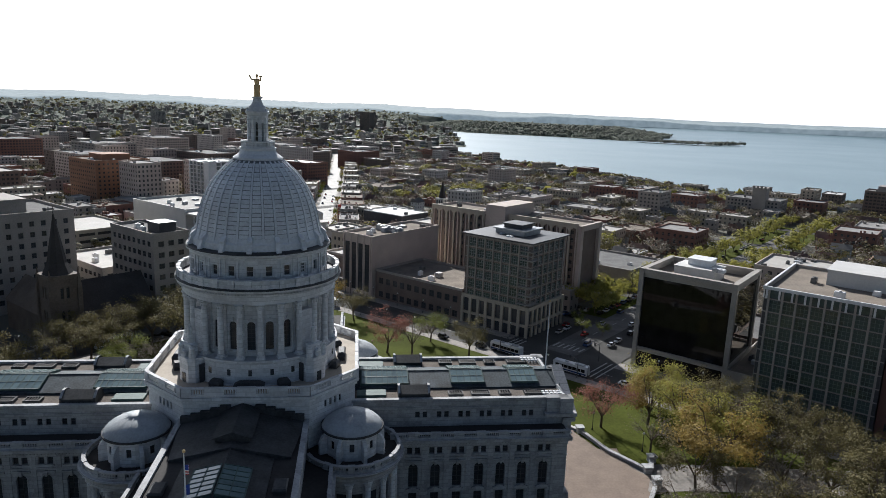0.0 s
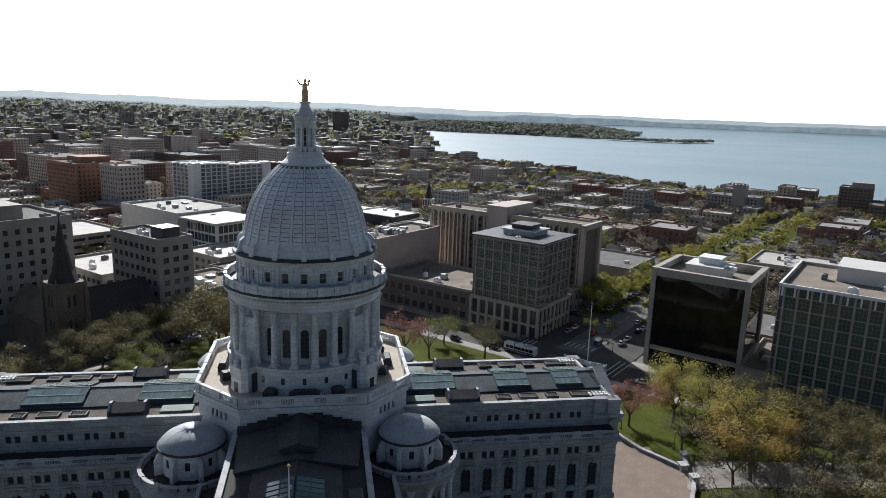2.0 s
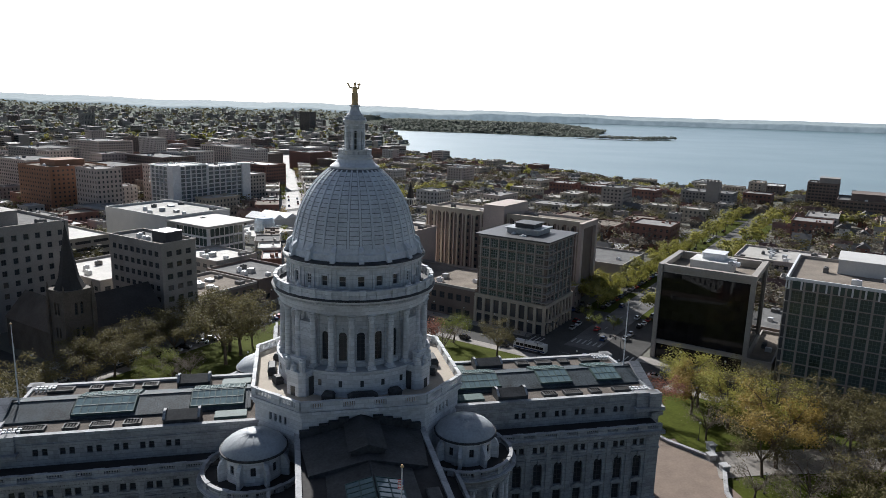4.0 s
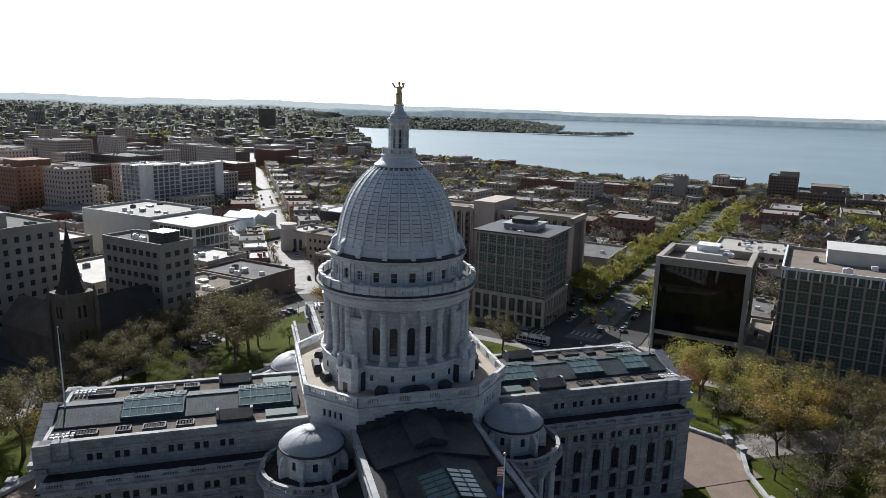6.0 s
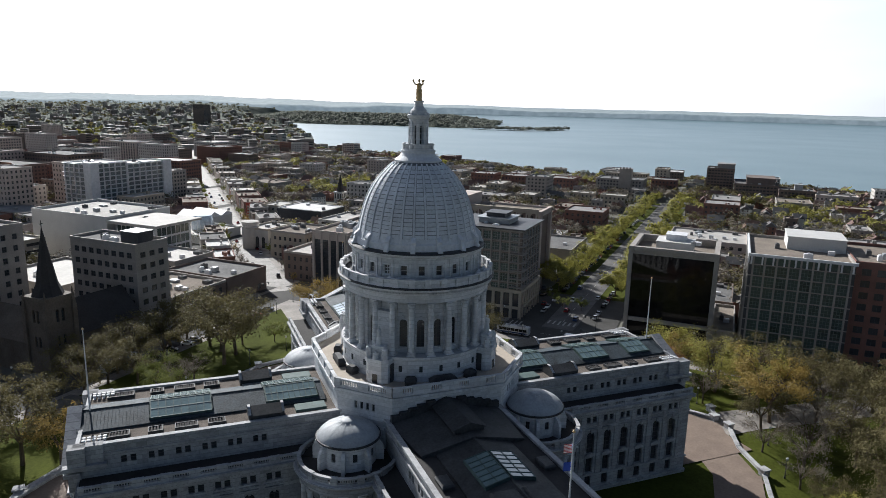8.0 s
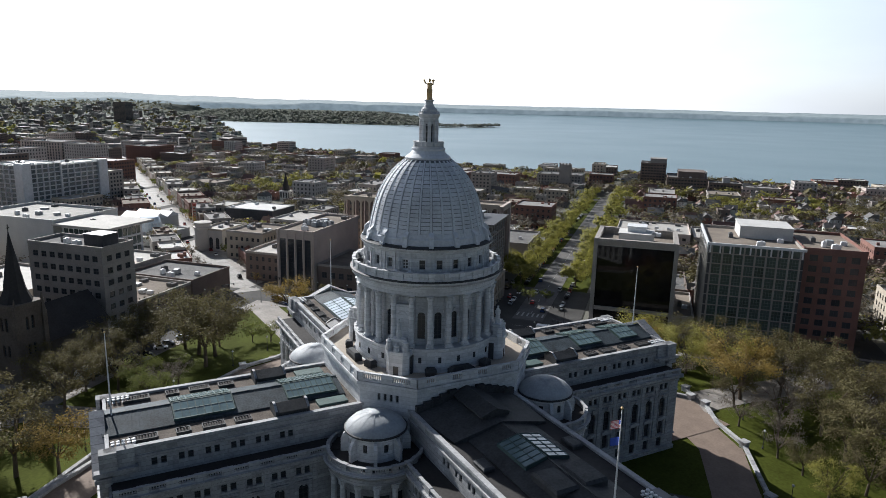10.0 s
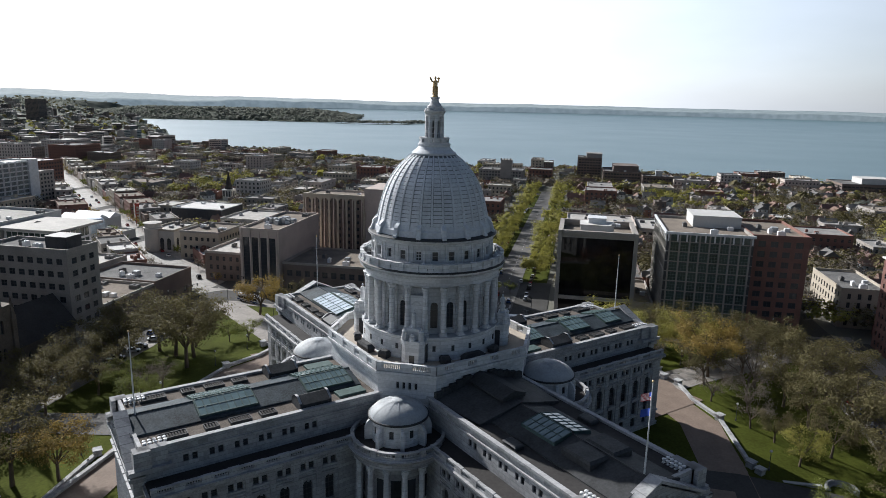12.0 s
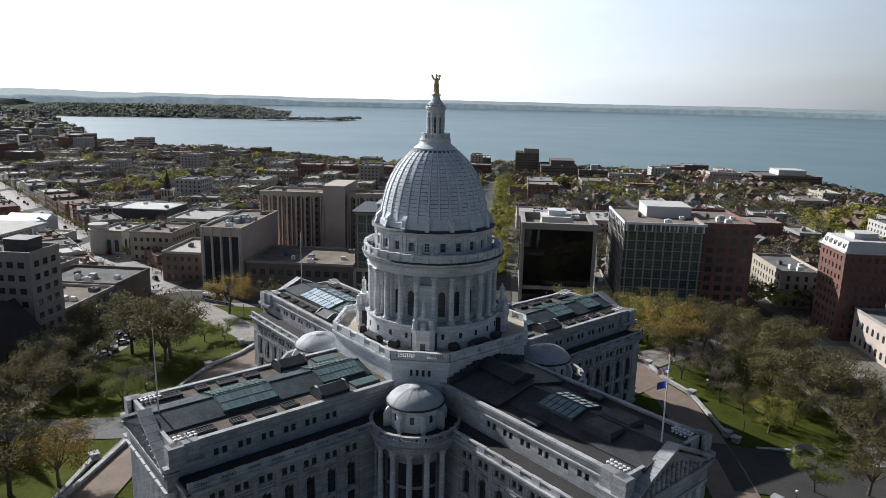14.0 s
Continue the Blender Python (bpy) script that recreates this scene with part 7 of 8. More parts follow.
# rows along the shopping street
for side in (-1, 1):
    y = 196.0
    while y < 1130:
        ob, _ = rng.choice(STORE["shop"])
        w, d = SIZE[ob.name]
        x = state_x(y) + side * (12.5 + d / 2)
        v, u = ROOT2 * (x - y), ROOT2 * (x + y)
        clear = not any(a - 6 < v < b + 6 and c - 6 < u < d2 + 6 for a, b, c, d2 in FOOT)
        if clear:
            PLANS.append((y * 0.8, "town_building", ob, Matrix.Translation((x, y + w / 2, height(x, y + w / 2))) @ Matrix.Rotation(radians(90 if side < 0 else -90), 4, "Z")))
            occupy(x, y + w / 2, max(w, d) / 2)
        y += w + (0.3 if rng.random() < 0.85 else 12)


def bearing(x, y):
    return math.degrees(math.atan2(x - HUB[0], y - HUB[1]))


GRID_V = [-1590 + 105 * k for k in range(15)] + [-120, 0, 120] + [225 + 105 * k for k in range(9)]
GRID_U = [-540 + 105 * k for k in range(5)] + [0, 120] + [225 + 105 * k for k in range(13)]
for v0, v1 in zip(GRID_V[:-1], GRID_V[1:]):
    for u0, u1 in zip(GRID_U[:-1], GRID_U[1:]):
        cx, cy = town((v0 + v1) / 2, (u0 + u1) / 2)
        dist = math.hypot(cx - HUB[0], cy - HUB[1])
        if not -40 < bearing(cx, cy) < 82 or dist > 1500 or cy < -140:
            continue
        left = cx < state_x(max(cy, 172)) - 10
        if left and dist < 950:
            mix = ("tall",) * 2 + ("mid",) * 6 + ("shop",) * 5
            tries = 22
        elif left:
            mix, tries = ("tall",) + ("mid",) * 4 + ("shop",) * 5 + ("house",) * 3, 18
        elif v0 < -100:
            mix, tries = ("mid",) * 2 + ("shop",) * 6 + ("house",) * 5, 26
        else:
            mix, tries = ("shop",) * 2 + ("mid",) + ("house",) * 12, 22
        if dist > 1150:
            tries = 13
        for _ in range(tries):
            v, u = rng.uniform(v0 + 13, v1 - 13), rng.uniform(u0 + 13, u1 - 13)
            x, y = town(v, u)
            settle(rng.choice(mix), x, y, -45 + 90 * rng.randrange(4))
rest = {"town_building": Joined(), "house": Joined()}
taken = {"town_building": 0, "house": 0}
for dist, family, ob, m in sorted(PLANS, key=lambda q: q[0]):
    if taken[family] < 260:
        copy_thing(ob, m)
        taken[family] += 1
    else:
        for o in (ob, *ob.children):
            rest[family].add(o.data, [m])
rest["town_building"].link("town_blocks", "far brick and concrete town buildings with flat roofs", "buildings")
rest["house"].link("town_houses", "far gabled wooden houses", "houses")
for kind in STORE:
    for ob, _ in STORE[kind]:
        for o in (*ob.children_recursive, ob):
            bpy.data.objects.remove(o)

# ---- trees ----


def leaf_material(name, color, tint, through_=0.32, island=0.5):
    m = mat(name, color, 0.75, 0.35, 3, 0.6, tint=tint, per_object=0.0, island=island, spec=0.2, bump=0.8)
    n, l = m.node_tree.nodes, m.node_tree.links
    b, out = n["Principled BSDF"], n["Material Output"]
    tr, mx = n.new("ShaderNodeBsdfTranslucent"), n.new("ShaderNodeMixShader")
    l.new(b.inputs["Base Color"].links[0].from_socket, tr.inputs["Color"])
    mx.inputs[0].default_value = through_
    l.new(b.outputs[0], mx.inputs[1])
    l.new(tr.outputs[0], mx.inputs[2])
    l.new(mx.outputs[0], out.inputs["Surface"])
    return m


LEAVES = {
    "olive": leaf_material("olive_leaves", (0.068, 0.058, 0.025), (0.118, 0.102, 0.044)),
    "green": leaf_material("fresh_leaves", (0.085, 0.10, 0.024), (0.15, 0.165, 0.04)),
    "gold": leaf_material("golden_leaves", (0.16, 0.112, 0.032), (0.25, 0.18, 0.05)),
    "red": leaf_material("red_buds", (0.17, 0.075, 0.055), (0.24, 0.11, 0.08)),
    "grey": leaf_material("bare_twigs", (0.105, 0.09, 0.07), (0.16, 0.138, 0.11)),
}


# distance haze is put into the far leaves as a paler, greyer colour
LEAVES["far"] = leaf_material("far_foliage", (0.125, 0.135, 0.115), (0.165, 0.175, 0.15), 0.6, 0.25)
LEAVES["lush"] = leaf_material("yellow_green_leaves", (0.15, 0.145, 0.035), (0.25, 0.235, 0.058), 0.42)


def limb(me, a, b, r0, r1, n=5):
    a, b = Vector(a), Vector(b)
    d = (b - a).normalized()
    s = d.orthogonal().normalized()
    t = d.cross(s)
    ring0 = [a + (s * math.cos(2 * math.pi * i / n) + t * math.sin(2 * math.pi * i / n)) * r0 for i in range(n)]
    ring1 = [b + (s * math.cos(2 * math.pi * i / n) + t * math.sin(2 * math.pi * i / n)) * r1 for i in range(n)]
    for i in range(n):
        me.face([ring0[i], ring0[(i + 1) % n], ring1[(i + 1) % n], ring1[i]])


def grow_tree(seed, tall, wide, leaves, size, colour, lay=0.7):
    """Trunk, limbs and twigs; leaves in loose clumps round the twig ends."""
    g = random.Random(seed)
    wood, tips = Mesh(), []
    fork = tall * g.uniform(0.22, 0.32)
    top = Vector((g.uniform(-0.4, 0.4), g.uniform(-0.4, 0.4), fork))
    r = tall * 0.024
    limb(wood, (0, 0, -1.0), (0, 0, 0.4), r * 1.5, r * 1.1, 8)
    limb(wood, (0, 0, 0.4), top, r * 1.1, r * 0.85, 8)
    for i in range(g.randrange(6, 9)):
        a = 2 * math.pi * i / 7 + g.uniform(-0.4, 0.4)
        out = wide * g.uniform(0.35, 0.62)
        mid = top + Vector((math.cos(a) * out * 0.5, math.sin(a) * out * 0.5, (tall - fork) * g.uniform(0.25, 0.42)))
        end = top + Vector((math.cos(a) * out, math.sin(a) * out, (tall - fork) * g.uniform(0.5, 0.85)))
        limb(wood, top, mid, r * 0.6, r * 0.4)
        limb(wood, mid, end, r * 0.4, r * 0.2)
        for j in range(g.randrange(4, 6)):
            b = a + g.uniform(-1.3, 1.3)
            s = mid.lerp(end, g.uniform(0.0, 1.0))
            reach_ = wide * g.uniform(0.22, 0.5)
            e = s + Vector((math.cos(b) * reach_, math.sin(b) * reach_, (tall - fork) * g.uniform(-0.12, 0.3)))
            e.z = min(e.z, tall)
            limb(wood, s, e, r * 0.2, r * 0.07, 4)
            tips += [e, s.lerp(e, 0.65)]
            for k in range(2):
                t = e + Vector((g.uniform(-1, 1), g.uniform(-1, 1), g.uniform(-0.4, 1))) * wide * 0.16
                limb(wood, s.lerp(e, 0.7), t, r * 0.09, r * 0.04, 3)
                tips.append(t)
    crown = Mesh()
    per = max(3, leaves // len(tips))
    heart = Vector((0, 0, fork + (tall - fork) * 0.3))
    for p in tips:
        clump = wide * g.uniform(0.1, 0.2)
        for _ in range(int(per * g.uniform(0.3, 1.7))):
            c = p + Vector((g.gauss(0, 1), g.gauss(0, 1), g.gauss(0, 0.75))) * clump * 0.62
            if c.z < fork * 0.8:
                continue
            out = ((c - p).normalized() * 0.5 + (c - heart).normalized()) * lay + Vector((g.uniform(-1, 1), g.uniform(-1, 1), g.uniform(-1, 1))) * (1.1 - lay) + Vector((0, 0, 0.25))
            out.normalize()
            u = out.orthogonal().normalized()
            u = u * math.cos(g.uniform(0, 6.28)) + out.cross(u) * math.sin(g.uniform(0, 6.28))
            w = out.cross(u.normalized())
            s = size * g.uniform(0.55, 1.3)
            crown.face([c - u * s, c + w * s * 0.6, c + u * s, c - w * s * 0.6])
    return wood.data("trunk", [BARK]), crown.data("crown", [LEAVES[colour]])


LABEL = {"olive": "broad park tree with thin olive spring leaves", "green": "round tree in fresh yellow-green leaf", "gold": "tree covered in golden-brown spring buds", "red": "small tree with reddish buds", "grey": "nearly bare tree with fine grey twigs", "lush": "full round tree in bright yellow-green leaf"}
NEAR = {c: [grow_tree(20 + 7 * i + 3 * j, 14, 8.2, n, 0.2, c, lay=0.45) for j in range(3)] for i, (c, n) in enumerate((("olive", 5600), ("green", 6400), ("gold", 7600), ("red", 4400), ("grey", 1600), ("lush", 7000)))}
FAR = {c: [grow_tree(80 + 7 * i + 3 * j, 12, 6.5, n, z, c, lay=0.85) for j in range(3)] for i, (c, n, z) in enumerate((("olive", 420, 0.62), ("green", 520, 0.66), ("gold", 420, 0.62), ("grey", 320, 0.5), ("lush", 560, 0.7)))}
AVENUE = {"lush": [grow_tree(140 + j, 12, 9.0, 4200, 0.36, "lush", lay=0.85) for j in range(3)]}
trng = random.Random(3)


TREES = []
spare = Joined()


def plant(x, y, colour, tall, store=None, wide=1.0, group="park trees"):
    wood, crown = trng.choice((store or NEAR)[colour])
    k = tall / (14 if store is None else 12)
    TREES.append(1)
    if len(TREES) > 290:
        spare.add(crown, [Matrix.Translation((x, y, height(x, y))) @ Matrix.Rotation(trng.uniform(0, 6.28), 4, "Z") @ Matrix.Diagonal((k * wide, k * wide, k, 1))])
        return
    t = thing("tree", LABEL[colour], "tree", Matrix.Translation((x, y, height(x, y))) @ Matrix.Rotation(trng.uniform(0, 6.28), 4, "Z") @ Matrix.Diagonal((k * wide, k * wide, k, 1)), group)
    part("trunk", wood, None, t)
    part("crown", crown, None, t)


PARK = "olive -31 83 20,olive -27 91 19,olive -31 97 20,olive -34 106 18,olive -48 95 15,olive -55 100 14,olive -61 92 13,olive -63 84 13,olive -55 79 12,green -50 76 10,green -48 63 9,gold -68 33 13,olive -76 37 17,olive -84 44 15,green -14 98 7,green -9 94 7,gold 5 124 15,olive 18 122 12,olive -41 118 15,olive -46 108 15,olive -68 73 14,olive -78 62 14,olive -88 52 14,olive -94 38 14,olive -100 22 14,grey -86 28 13,olive -70 90 13,grey -24 101 12,grey -40 72 8,grey -44 68 8,red 29 81 13,grey 37 80 12,green 45 98 11,olive 56 82 12,gold 96 -3 17,lush 104 9 16,lush 99 19 15,lush 103 44 14,lush 101 35 14,red 81 26 12,olive 110 33 14,olive 121 2 14,olive 132 13 13,olive 139 4 12,olive 118 -9 13,olive 133 -4 14,olive 98 -44 18,olive 120 -22 17,lush 72 -44 9,grey 78 -28 9,olive 77 -35 8,green 54 -62 9,olive 64 -69 12,olive 108 -31 16,grey 104 -13 13,olive 115 21 15,olive 124 14 14,gold 95 29 13,olive 90 -53 14,olive 82 -61 13,grey 88 12 9,olive -108 10 13,olive 126 -14 14,grey 92 -18 12,olive 100 -24 14,grey 110 -5 13,olive 112 6 14,grey 118 -30 13,olive 107 14 14,olive 128 -26 14,grey 86 -22 10,olive 94 -34 13,olive 84 -45 11,olive 116 -38 14,olive 106 -48 14,olive 96 -58 14,olive 74 -72 13,grey 114 12 13,olive 90 -6 12,grey 82 -14 9"
for row in PARK.split(","):
    c, x, y, h = row.split()
    plant(float(x), float(y), c, float(h), None, 1.12)
for u in range(184, 590, 16):
    for v in (-12.5, 12.5, -20, 21):
        if trng.random() < (0.88 if abs(v) < 18 else 0.2) and not (v > 20 and 170 < u < 210):
            plant(*town(v + trng.uniform(-1, 1), u + trng.uniform(-3, 3)), "lush", trng.uniform(9, 12.5), AVENUE if u < 340 else FAR, 0.95 if u < 340 else 1.15, "avenue trees")
for v, u in ((-24, 186), (-27, 200), (-20, 210), (-32, 214)):
    plant(*town(v, u), "lush", trng.uniform(8, 10.5), AVENUE, 1.1, "avenue trees")
for v in (-10, -4, 3):
    plant(*town(v, 150 + trng.uniform(0, 12)), "green", 6, None, 1.0, "avenue trees")
for y in range(190, 900, 16):
    for s in (-1, 1):
        if trng.random() < 0.7:
            plant(state_x(y) + s * 9.0, y + trng.uniform(-4, 4), trng.choice(["green", "gold", "grey"]), trng.uniform(5, 8), FAR, 0.8, "street trees")
count = 0
while count < 1850:
    a, d = radians(trng.uniform(-36, 76)), trng.uniform(250, 1150)
    x, y = HUB[0] + d * math.sin(a), HUB[1] + d * math.cos(a)
    if x < state_x(max(172, y)) - 15 and trng.random() < 0.75:
        continue
    if vacant(x, y, 2.5):
        plant(x, y, trng.choice(["grey", "grey", "olive", "olive"] + ["lush"] * (4 if math.sin(x * 0.017) + math.sin(y * 0.023 + 1) > 0.7 else 0)), trng.uniform(8, 13), FAR, 1.45, "town trees")
        count += 1
spare.link("town_trees", "spring street and garden trees further off", "trees")


def woods(name, label, places, size, colours, cards=10):
    """Far trees, each a small heap of leaf clumps lying on its crown; joined."""
    g = np.random.RandomState(9)
    p = np.array(places)
    n = len(p)
    h = np.repeat(p[:, 2], cards)
    foot = np.stack([np.repeat(p[:, 0], cards), np.repeat(p[:, 1], cards), np.repeat(ground_z(p[:, 0], p[:, 1]), cards)], -1)
    d = g.normal(0, 1, (n * cards, 3))
    d[:, 2] = np.abs(d[:, 2]) * 0.8
    d /= np.linalg.norm(d, axis=1)[:, None]
    c = foot + d * h[:, None] * np.array([0.46, 0.46, 0.55]) * g.uniform(0.75, 1.05, (n * cards, 1)) + np.array([0, 0, 1]) * (h * 0.42)[:, None]
    out = d + g.normal(0, 0.35, d.shape) + np.array([0, 0, 0.5])
    u = np.cross(out, g.normal(0, 1, d.shape))
    u /= np.linalg.norm(u, axis=1)[:, None]
    w = np.cross(out, u)
    w /= np.linalg.norm(w, axis=1)[:, None]
    r = (h * size * g.uniform(0.7, 1.3, n * cards))[:, None]
    v = np.stack([c - u * r, c - w * r * 0.75, c + u * r, c + w * r * 0.75], 1).reshape(-1, 3)
    dist = np.maximum(np.hypot(v[:, 0] - HUB[0], v[:, 1] - HUB[1]), 1.0)
    eye = np.array([HUB[0], HUB[1], EYE_Z])
    v = eye + (v - eye) * (reach(dist) / dist)[:, None]
    me = bpy.data.meshes.new(name)
    me.from_pydata(v.tolist(), [], np.arange(len(v)).reshape(-1, 4).tolist())
    for one in colours:
        me.materials.append(LEAVES[one])
    me.polygons.foreach_set("material_index", np.repeat(g.randint(0, len(colours), n), cards).astype(np.int32))
    me.update()
    return tagged(new(name, me), label, "woods", kind="stuff")


def scatter(n, d0, d1, a0, a1, test, h0, h1, seed):
    g = np.random.RandomState(seed)
    d = np.sqrt(g.uniform(d0 ** 2, d1 ** 2, n))
    a = np.radians(g.uniform(a0, a1, n))
    x, y = HUB[0] + d * np.sin(a), HUB[1] + d * np.cos(a)
    ok = test(x, y)
    return [(px, py, ph) for px, py, ph in zip(x[ok], y[ok], g.uniform(h0, h1, n)[ok])]


def dry(x, y):
    return (inside(SHORE, x, y) < -6) & ~((np.abs(x - np.interp(y, [p[1] for p in state_axis], [p[0] for p in state_axis])) < 14) & (y < 1160))


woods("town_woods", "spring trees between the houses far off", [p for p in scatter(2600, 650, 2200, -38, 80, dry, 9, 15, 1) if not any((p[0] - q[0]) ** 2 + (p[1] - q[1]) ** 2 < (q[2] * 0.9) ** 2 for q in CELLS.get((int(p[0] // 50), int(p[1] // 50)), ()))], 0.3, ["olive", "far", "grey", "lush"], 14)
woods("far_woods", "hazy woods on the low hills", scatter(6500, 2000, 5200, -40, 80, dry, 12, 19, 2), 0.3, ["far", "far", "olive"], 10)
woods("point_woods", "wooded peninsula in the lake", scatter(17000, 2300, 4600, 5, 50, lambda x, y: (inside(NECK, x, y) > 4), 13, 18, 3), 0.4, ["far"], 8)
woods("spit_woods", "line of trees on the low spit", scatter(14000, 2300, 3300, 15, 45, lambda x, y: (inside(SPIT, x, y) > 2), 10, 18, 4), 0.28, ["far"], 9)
woods("shore_woods", "trees along the near lake shore", scatter(7000, 500, 1500, 10, 82, lambda x, y: (inside(SHORE, x, y) < -6) & (inside(SHORE, x, y) > -75), 8, 13, 5), 0.25, ["olive", "grey", "grey", "olive", "lush"], 16)

# distant town: pale roofs and slabs among the trees
g = random.Random(21)
far = Mesh()
n_far = 0
while n_far < 1500:
    a, d = radians(g.uniform(-38, 14)), g.uniform(1250, 4200)
    x, y = HUB[0] + d * math.sin(a), HUB[1] + d * math.cos(a)
    if wetness(x, y) > -25:
        continue
    k = float(reach(d)) / d
    w, l, h = g.uniform(10, 34), g.uniform(9, 20), g.choice([5, 6, 8, 9, 12, 15, 22]) * g.uniform(0.8, 1.2)
    z = height(x, y)
    t = Matrix.Translation((HUB[0] + (x - HUB[0]) * k, HUB[1] + (y - HUB[1]) * k, EYE_Z + (z - EYE_Z) * k)) @ Matrix.Rotation(radians(g.choice([-45, 45, 0])), 4, "Z")
    far.box(-w / 2, -l / 2, -4, w / 2, l / 2, h, slot=g.choice([0, 1, 2, 3]), top=g.choice([1, 2, 3, 4]), m=t)
    if h > 8:
        for j in range(int(h / 3.4)):
            far.box(-w / 2 + 0.5, -l / 2 - 0.06, 1 + 3.4 * j, w / 2 - 0.5, -l / 2 + 0.06, 2.6 + 3.4 * j, slot=5, m=t)
    n_far += 1
tagged(part("far_town", far, [BRICK_D, CREAM_D, CREAM_D, CREAM_D, ROOF_G, GLASS]), "distant town buildings with pale roofs", "buildings", kind="stuff")

# ---- flagpoles, vehicles, lamps ----


def flagpole(m, h, flags=()):
    t = thing("flagpole", "white metal roof flagpole with gilt ball", "flagpole", m, "flagpoles")
    p = Mesh()
    p.lathe([(0.35, 0), (0.35, 0.3), (0.14, 0.4), (0.12, h * 0.5), (0.06, h)], 8)
    part("pole", p, [WHITEMETAL], t)
    b = Mesh()
    b.lathe([(0, h), (0.18, h + 0.1), (0.2, h + 0.22), (0.1, h + 0.38), (0, h + 0.42)], 8)
    part("ball", b, [GOLD], t)
    for name, z, w, l, cols in flags:
        f = Mesh()
        n = 10
        for i in range(n):
            for j in range(len(cols)):
                x0, x1 = l * i / n, l * (i + 1) / n
                y0, y1 = 0.28 * math.sin(2.2 * x0), 0.28 * math.sin(2.2 * x1)
                z0, z1 = z - w * j / len(cols), z - w * (j + 1) / len(cols)
                d0, d1 = 0.55 * x0, 0.55 * x1
                slot = cols[j]
                if name == "striped" and i < 4 and j < 7:
                    slot = 2
                f.face([(-x0, y0, z1 - d0), (-x1, y1, z1 - d1), (-x1, y1, z0 - d1), (-x0, y0, z0 - d0)], slot)
        part("flag", f, [FLAG_W, FLAG_R, FLAG_B], t)


FLAG_W, FLAG_R, FLAG_B = mat("white_cloth", (0.7, 0.68, 0.66), 0.9), mat("red_cloth", (0.4, 0.04, 0.05), 0.9), mat("blue_cloth", (0.03, 0.06, 0.28), 0.9)
for k in range(4):
    flagpole(QUARTERS[k] @ Matrix.Translation((57.4, 0.3, 28.3)), 15.6, [("striped", 14.2, 1.2, 1.7, [1, 0] * 6 + [1]), ("plain", 11.8, 1.2, 1.6, [2] * 4)] if k == 3 else ())

PAINTS = [mat("car_" + n, c, 0.25, 0.08, 3, 1, metal=0.2, spec=0.7) for n, c in (("white", (0.7, 0.7, 0.7)), ("black", (0.015, 0.015, 0.017)), ("silver", (0.4, 0.41, 0.42)), ("grey", (0.12, 0.12, 0.13)), ("red", (0.3, 0.03, 0.03)), ("blue", (0.04, 0.07, 0.16)))]
RUBBER = mat("tyre_rubber", (0.02, 0.02, 0.02), 0.9)


def hull(sections):
    """A body from cross-sections along x: (x, half width, z low, z high)."""
    me = Mesh()
    rings_ = [[(x, -w, a), (x, w, a), (x, w * 0.97, b * 0.6 + a * 0.4), (x, w * 0.86, b), (x, -w * 0.86, b), (x, -w * 0.97, b * 0.6 + a * 0.4)] for x, w, a, b in sections]
    for r0, r1 in zip(rings_[:-1], rings_[1:]):
        for i in range(6):
            me.face([r0[i], r0[(i + 1) % 6], r1[(i + 1) % 6], r1[i]])
    me.face(rings_[0][::-1])
    me.face(rings_[-1])
    return me


def car(paint, suv=False):
    t = thing("car", ("parked " + paint.name.replace("car_", "") + (" sport utility car by the kerb" if suv else " saloon car by the kerb")), "car", Matrix.Translation((0, -3000, -400)), "cars round the square")
    h = 0.25 if suv else 0.0
    part("body", hull([(-2.25, 0.7, 0.4, 0.75 + h), (-2.1, 0.85, 0.3, 0.95 + h), (-1.2, 0.9, 0.28, 1.0 + h), (0.9, 0.9, 0.28, 0.98 + h), (1.9, 0.86, 0.3, 0.8 + h), (2.2, 0.7, 0.4, 0.65)]), [paint], t)
    part("cabin", hull([(-1.9 if suv else -1.5, 0.72, 0.9 + h, 1.1 + h), (-1.5 if suv else -0.9, 0.78, 0.9 + h, 1.45 + h), (0.3, 0.78, 0.9 + h, 1.45 + h), (1.1, 0.75, 0.9 + h, 1.0 + h)]), [BLACKGLASS], t)
    r = Mesh()
    r.box(-1.4 if suv else -0.85, -0.62, 1.43 + h, 0.25, 0.62, 1.49 + h)
    part("roof", r, [paint], t)
    for x in (-1.35, 1.35):
        for y in (-0.85, 0.85):
            w = Mesh()
            n = 10
            for i in range(n):
                a0, a1 = 2 * math.pi * i / n, 2 * math.pi * (i + 1) / n
                p0, p1 = (x + 0.33 * math.cos(a0), 0.33 + 0.33 * math.sin(a0)), (x + 0.33 * math.cos(a1), 0.33 + 0.33 * math.sin(a1))
                w.face([(p0[0], y - 0.1, p0[1]), (p1[0], y - 0.1, p1[1]), (p1[0], y + 0.1, p1[1]), (p0[0], y + 0.1, p0[1])])
            for s in (-0.1, 0.1):
                w.face([(x + 0.33 * math.cos(2 * math.pi * i / n), y + s, 0.33 + 0.33 * math.sin(2 * math.pi * i / n)) for i in (range(n) if s < 0 else range(n - 1, -1, -1))])
            part("wheel", w, [RUBBER], t)
    return t


CARS = [car(p, i % 2 == 1) for i, p in enumerate(PAINTS)]
crng = random.Random(8)


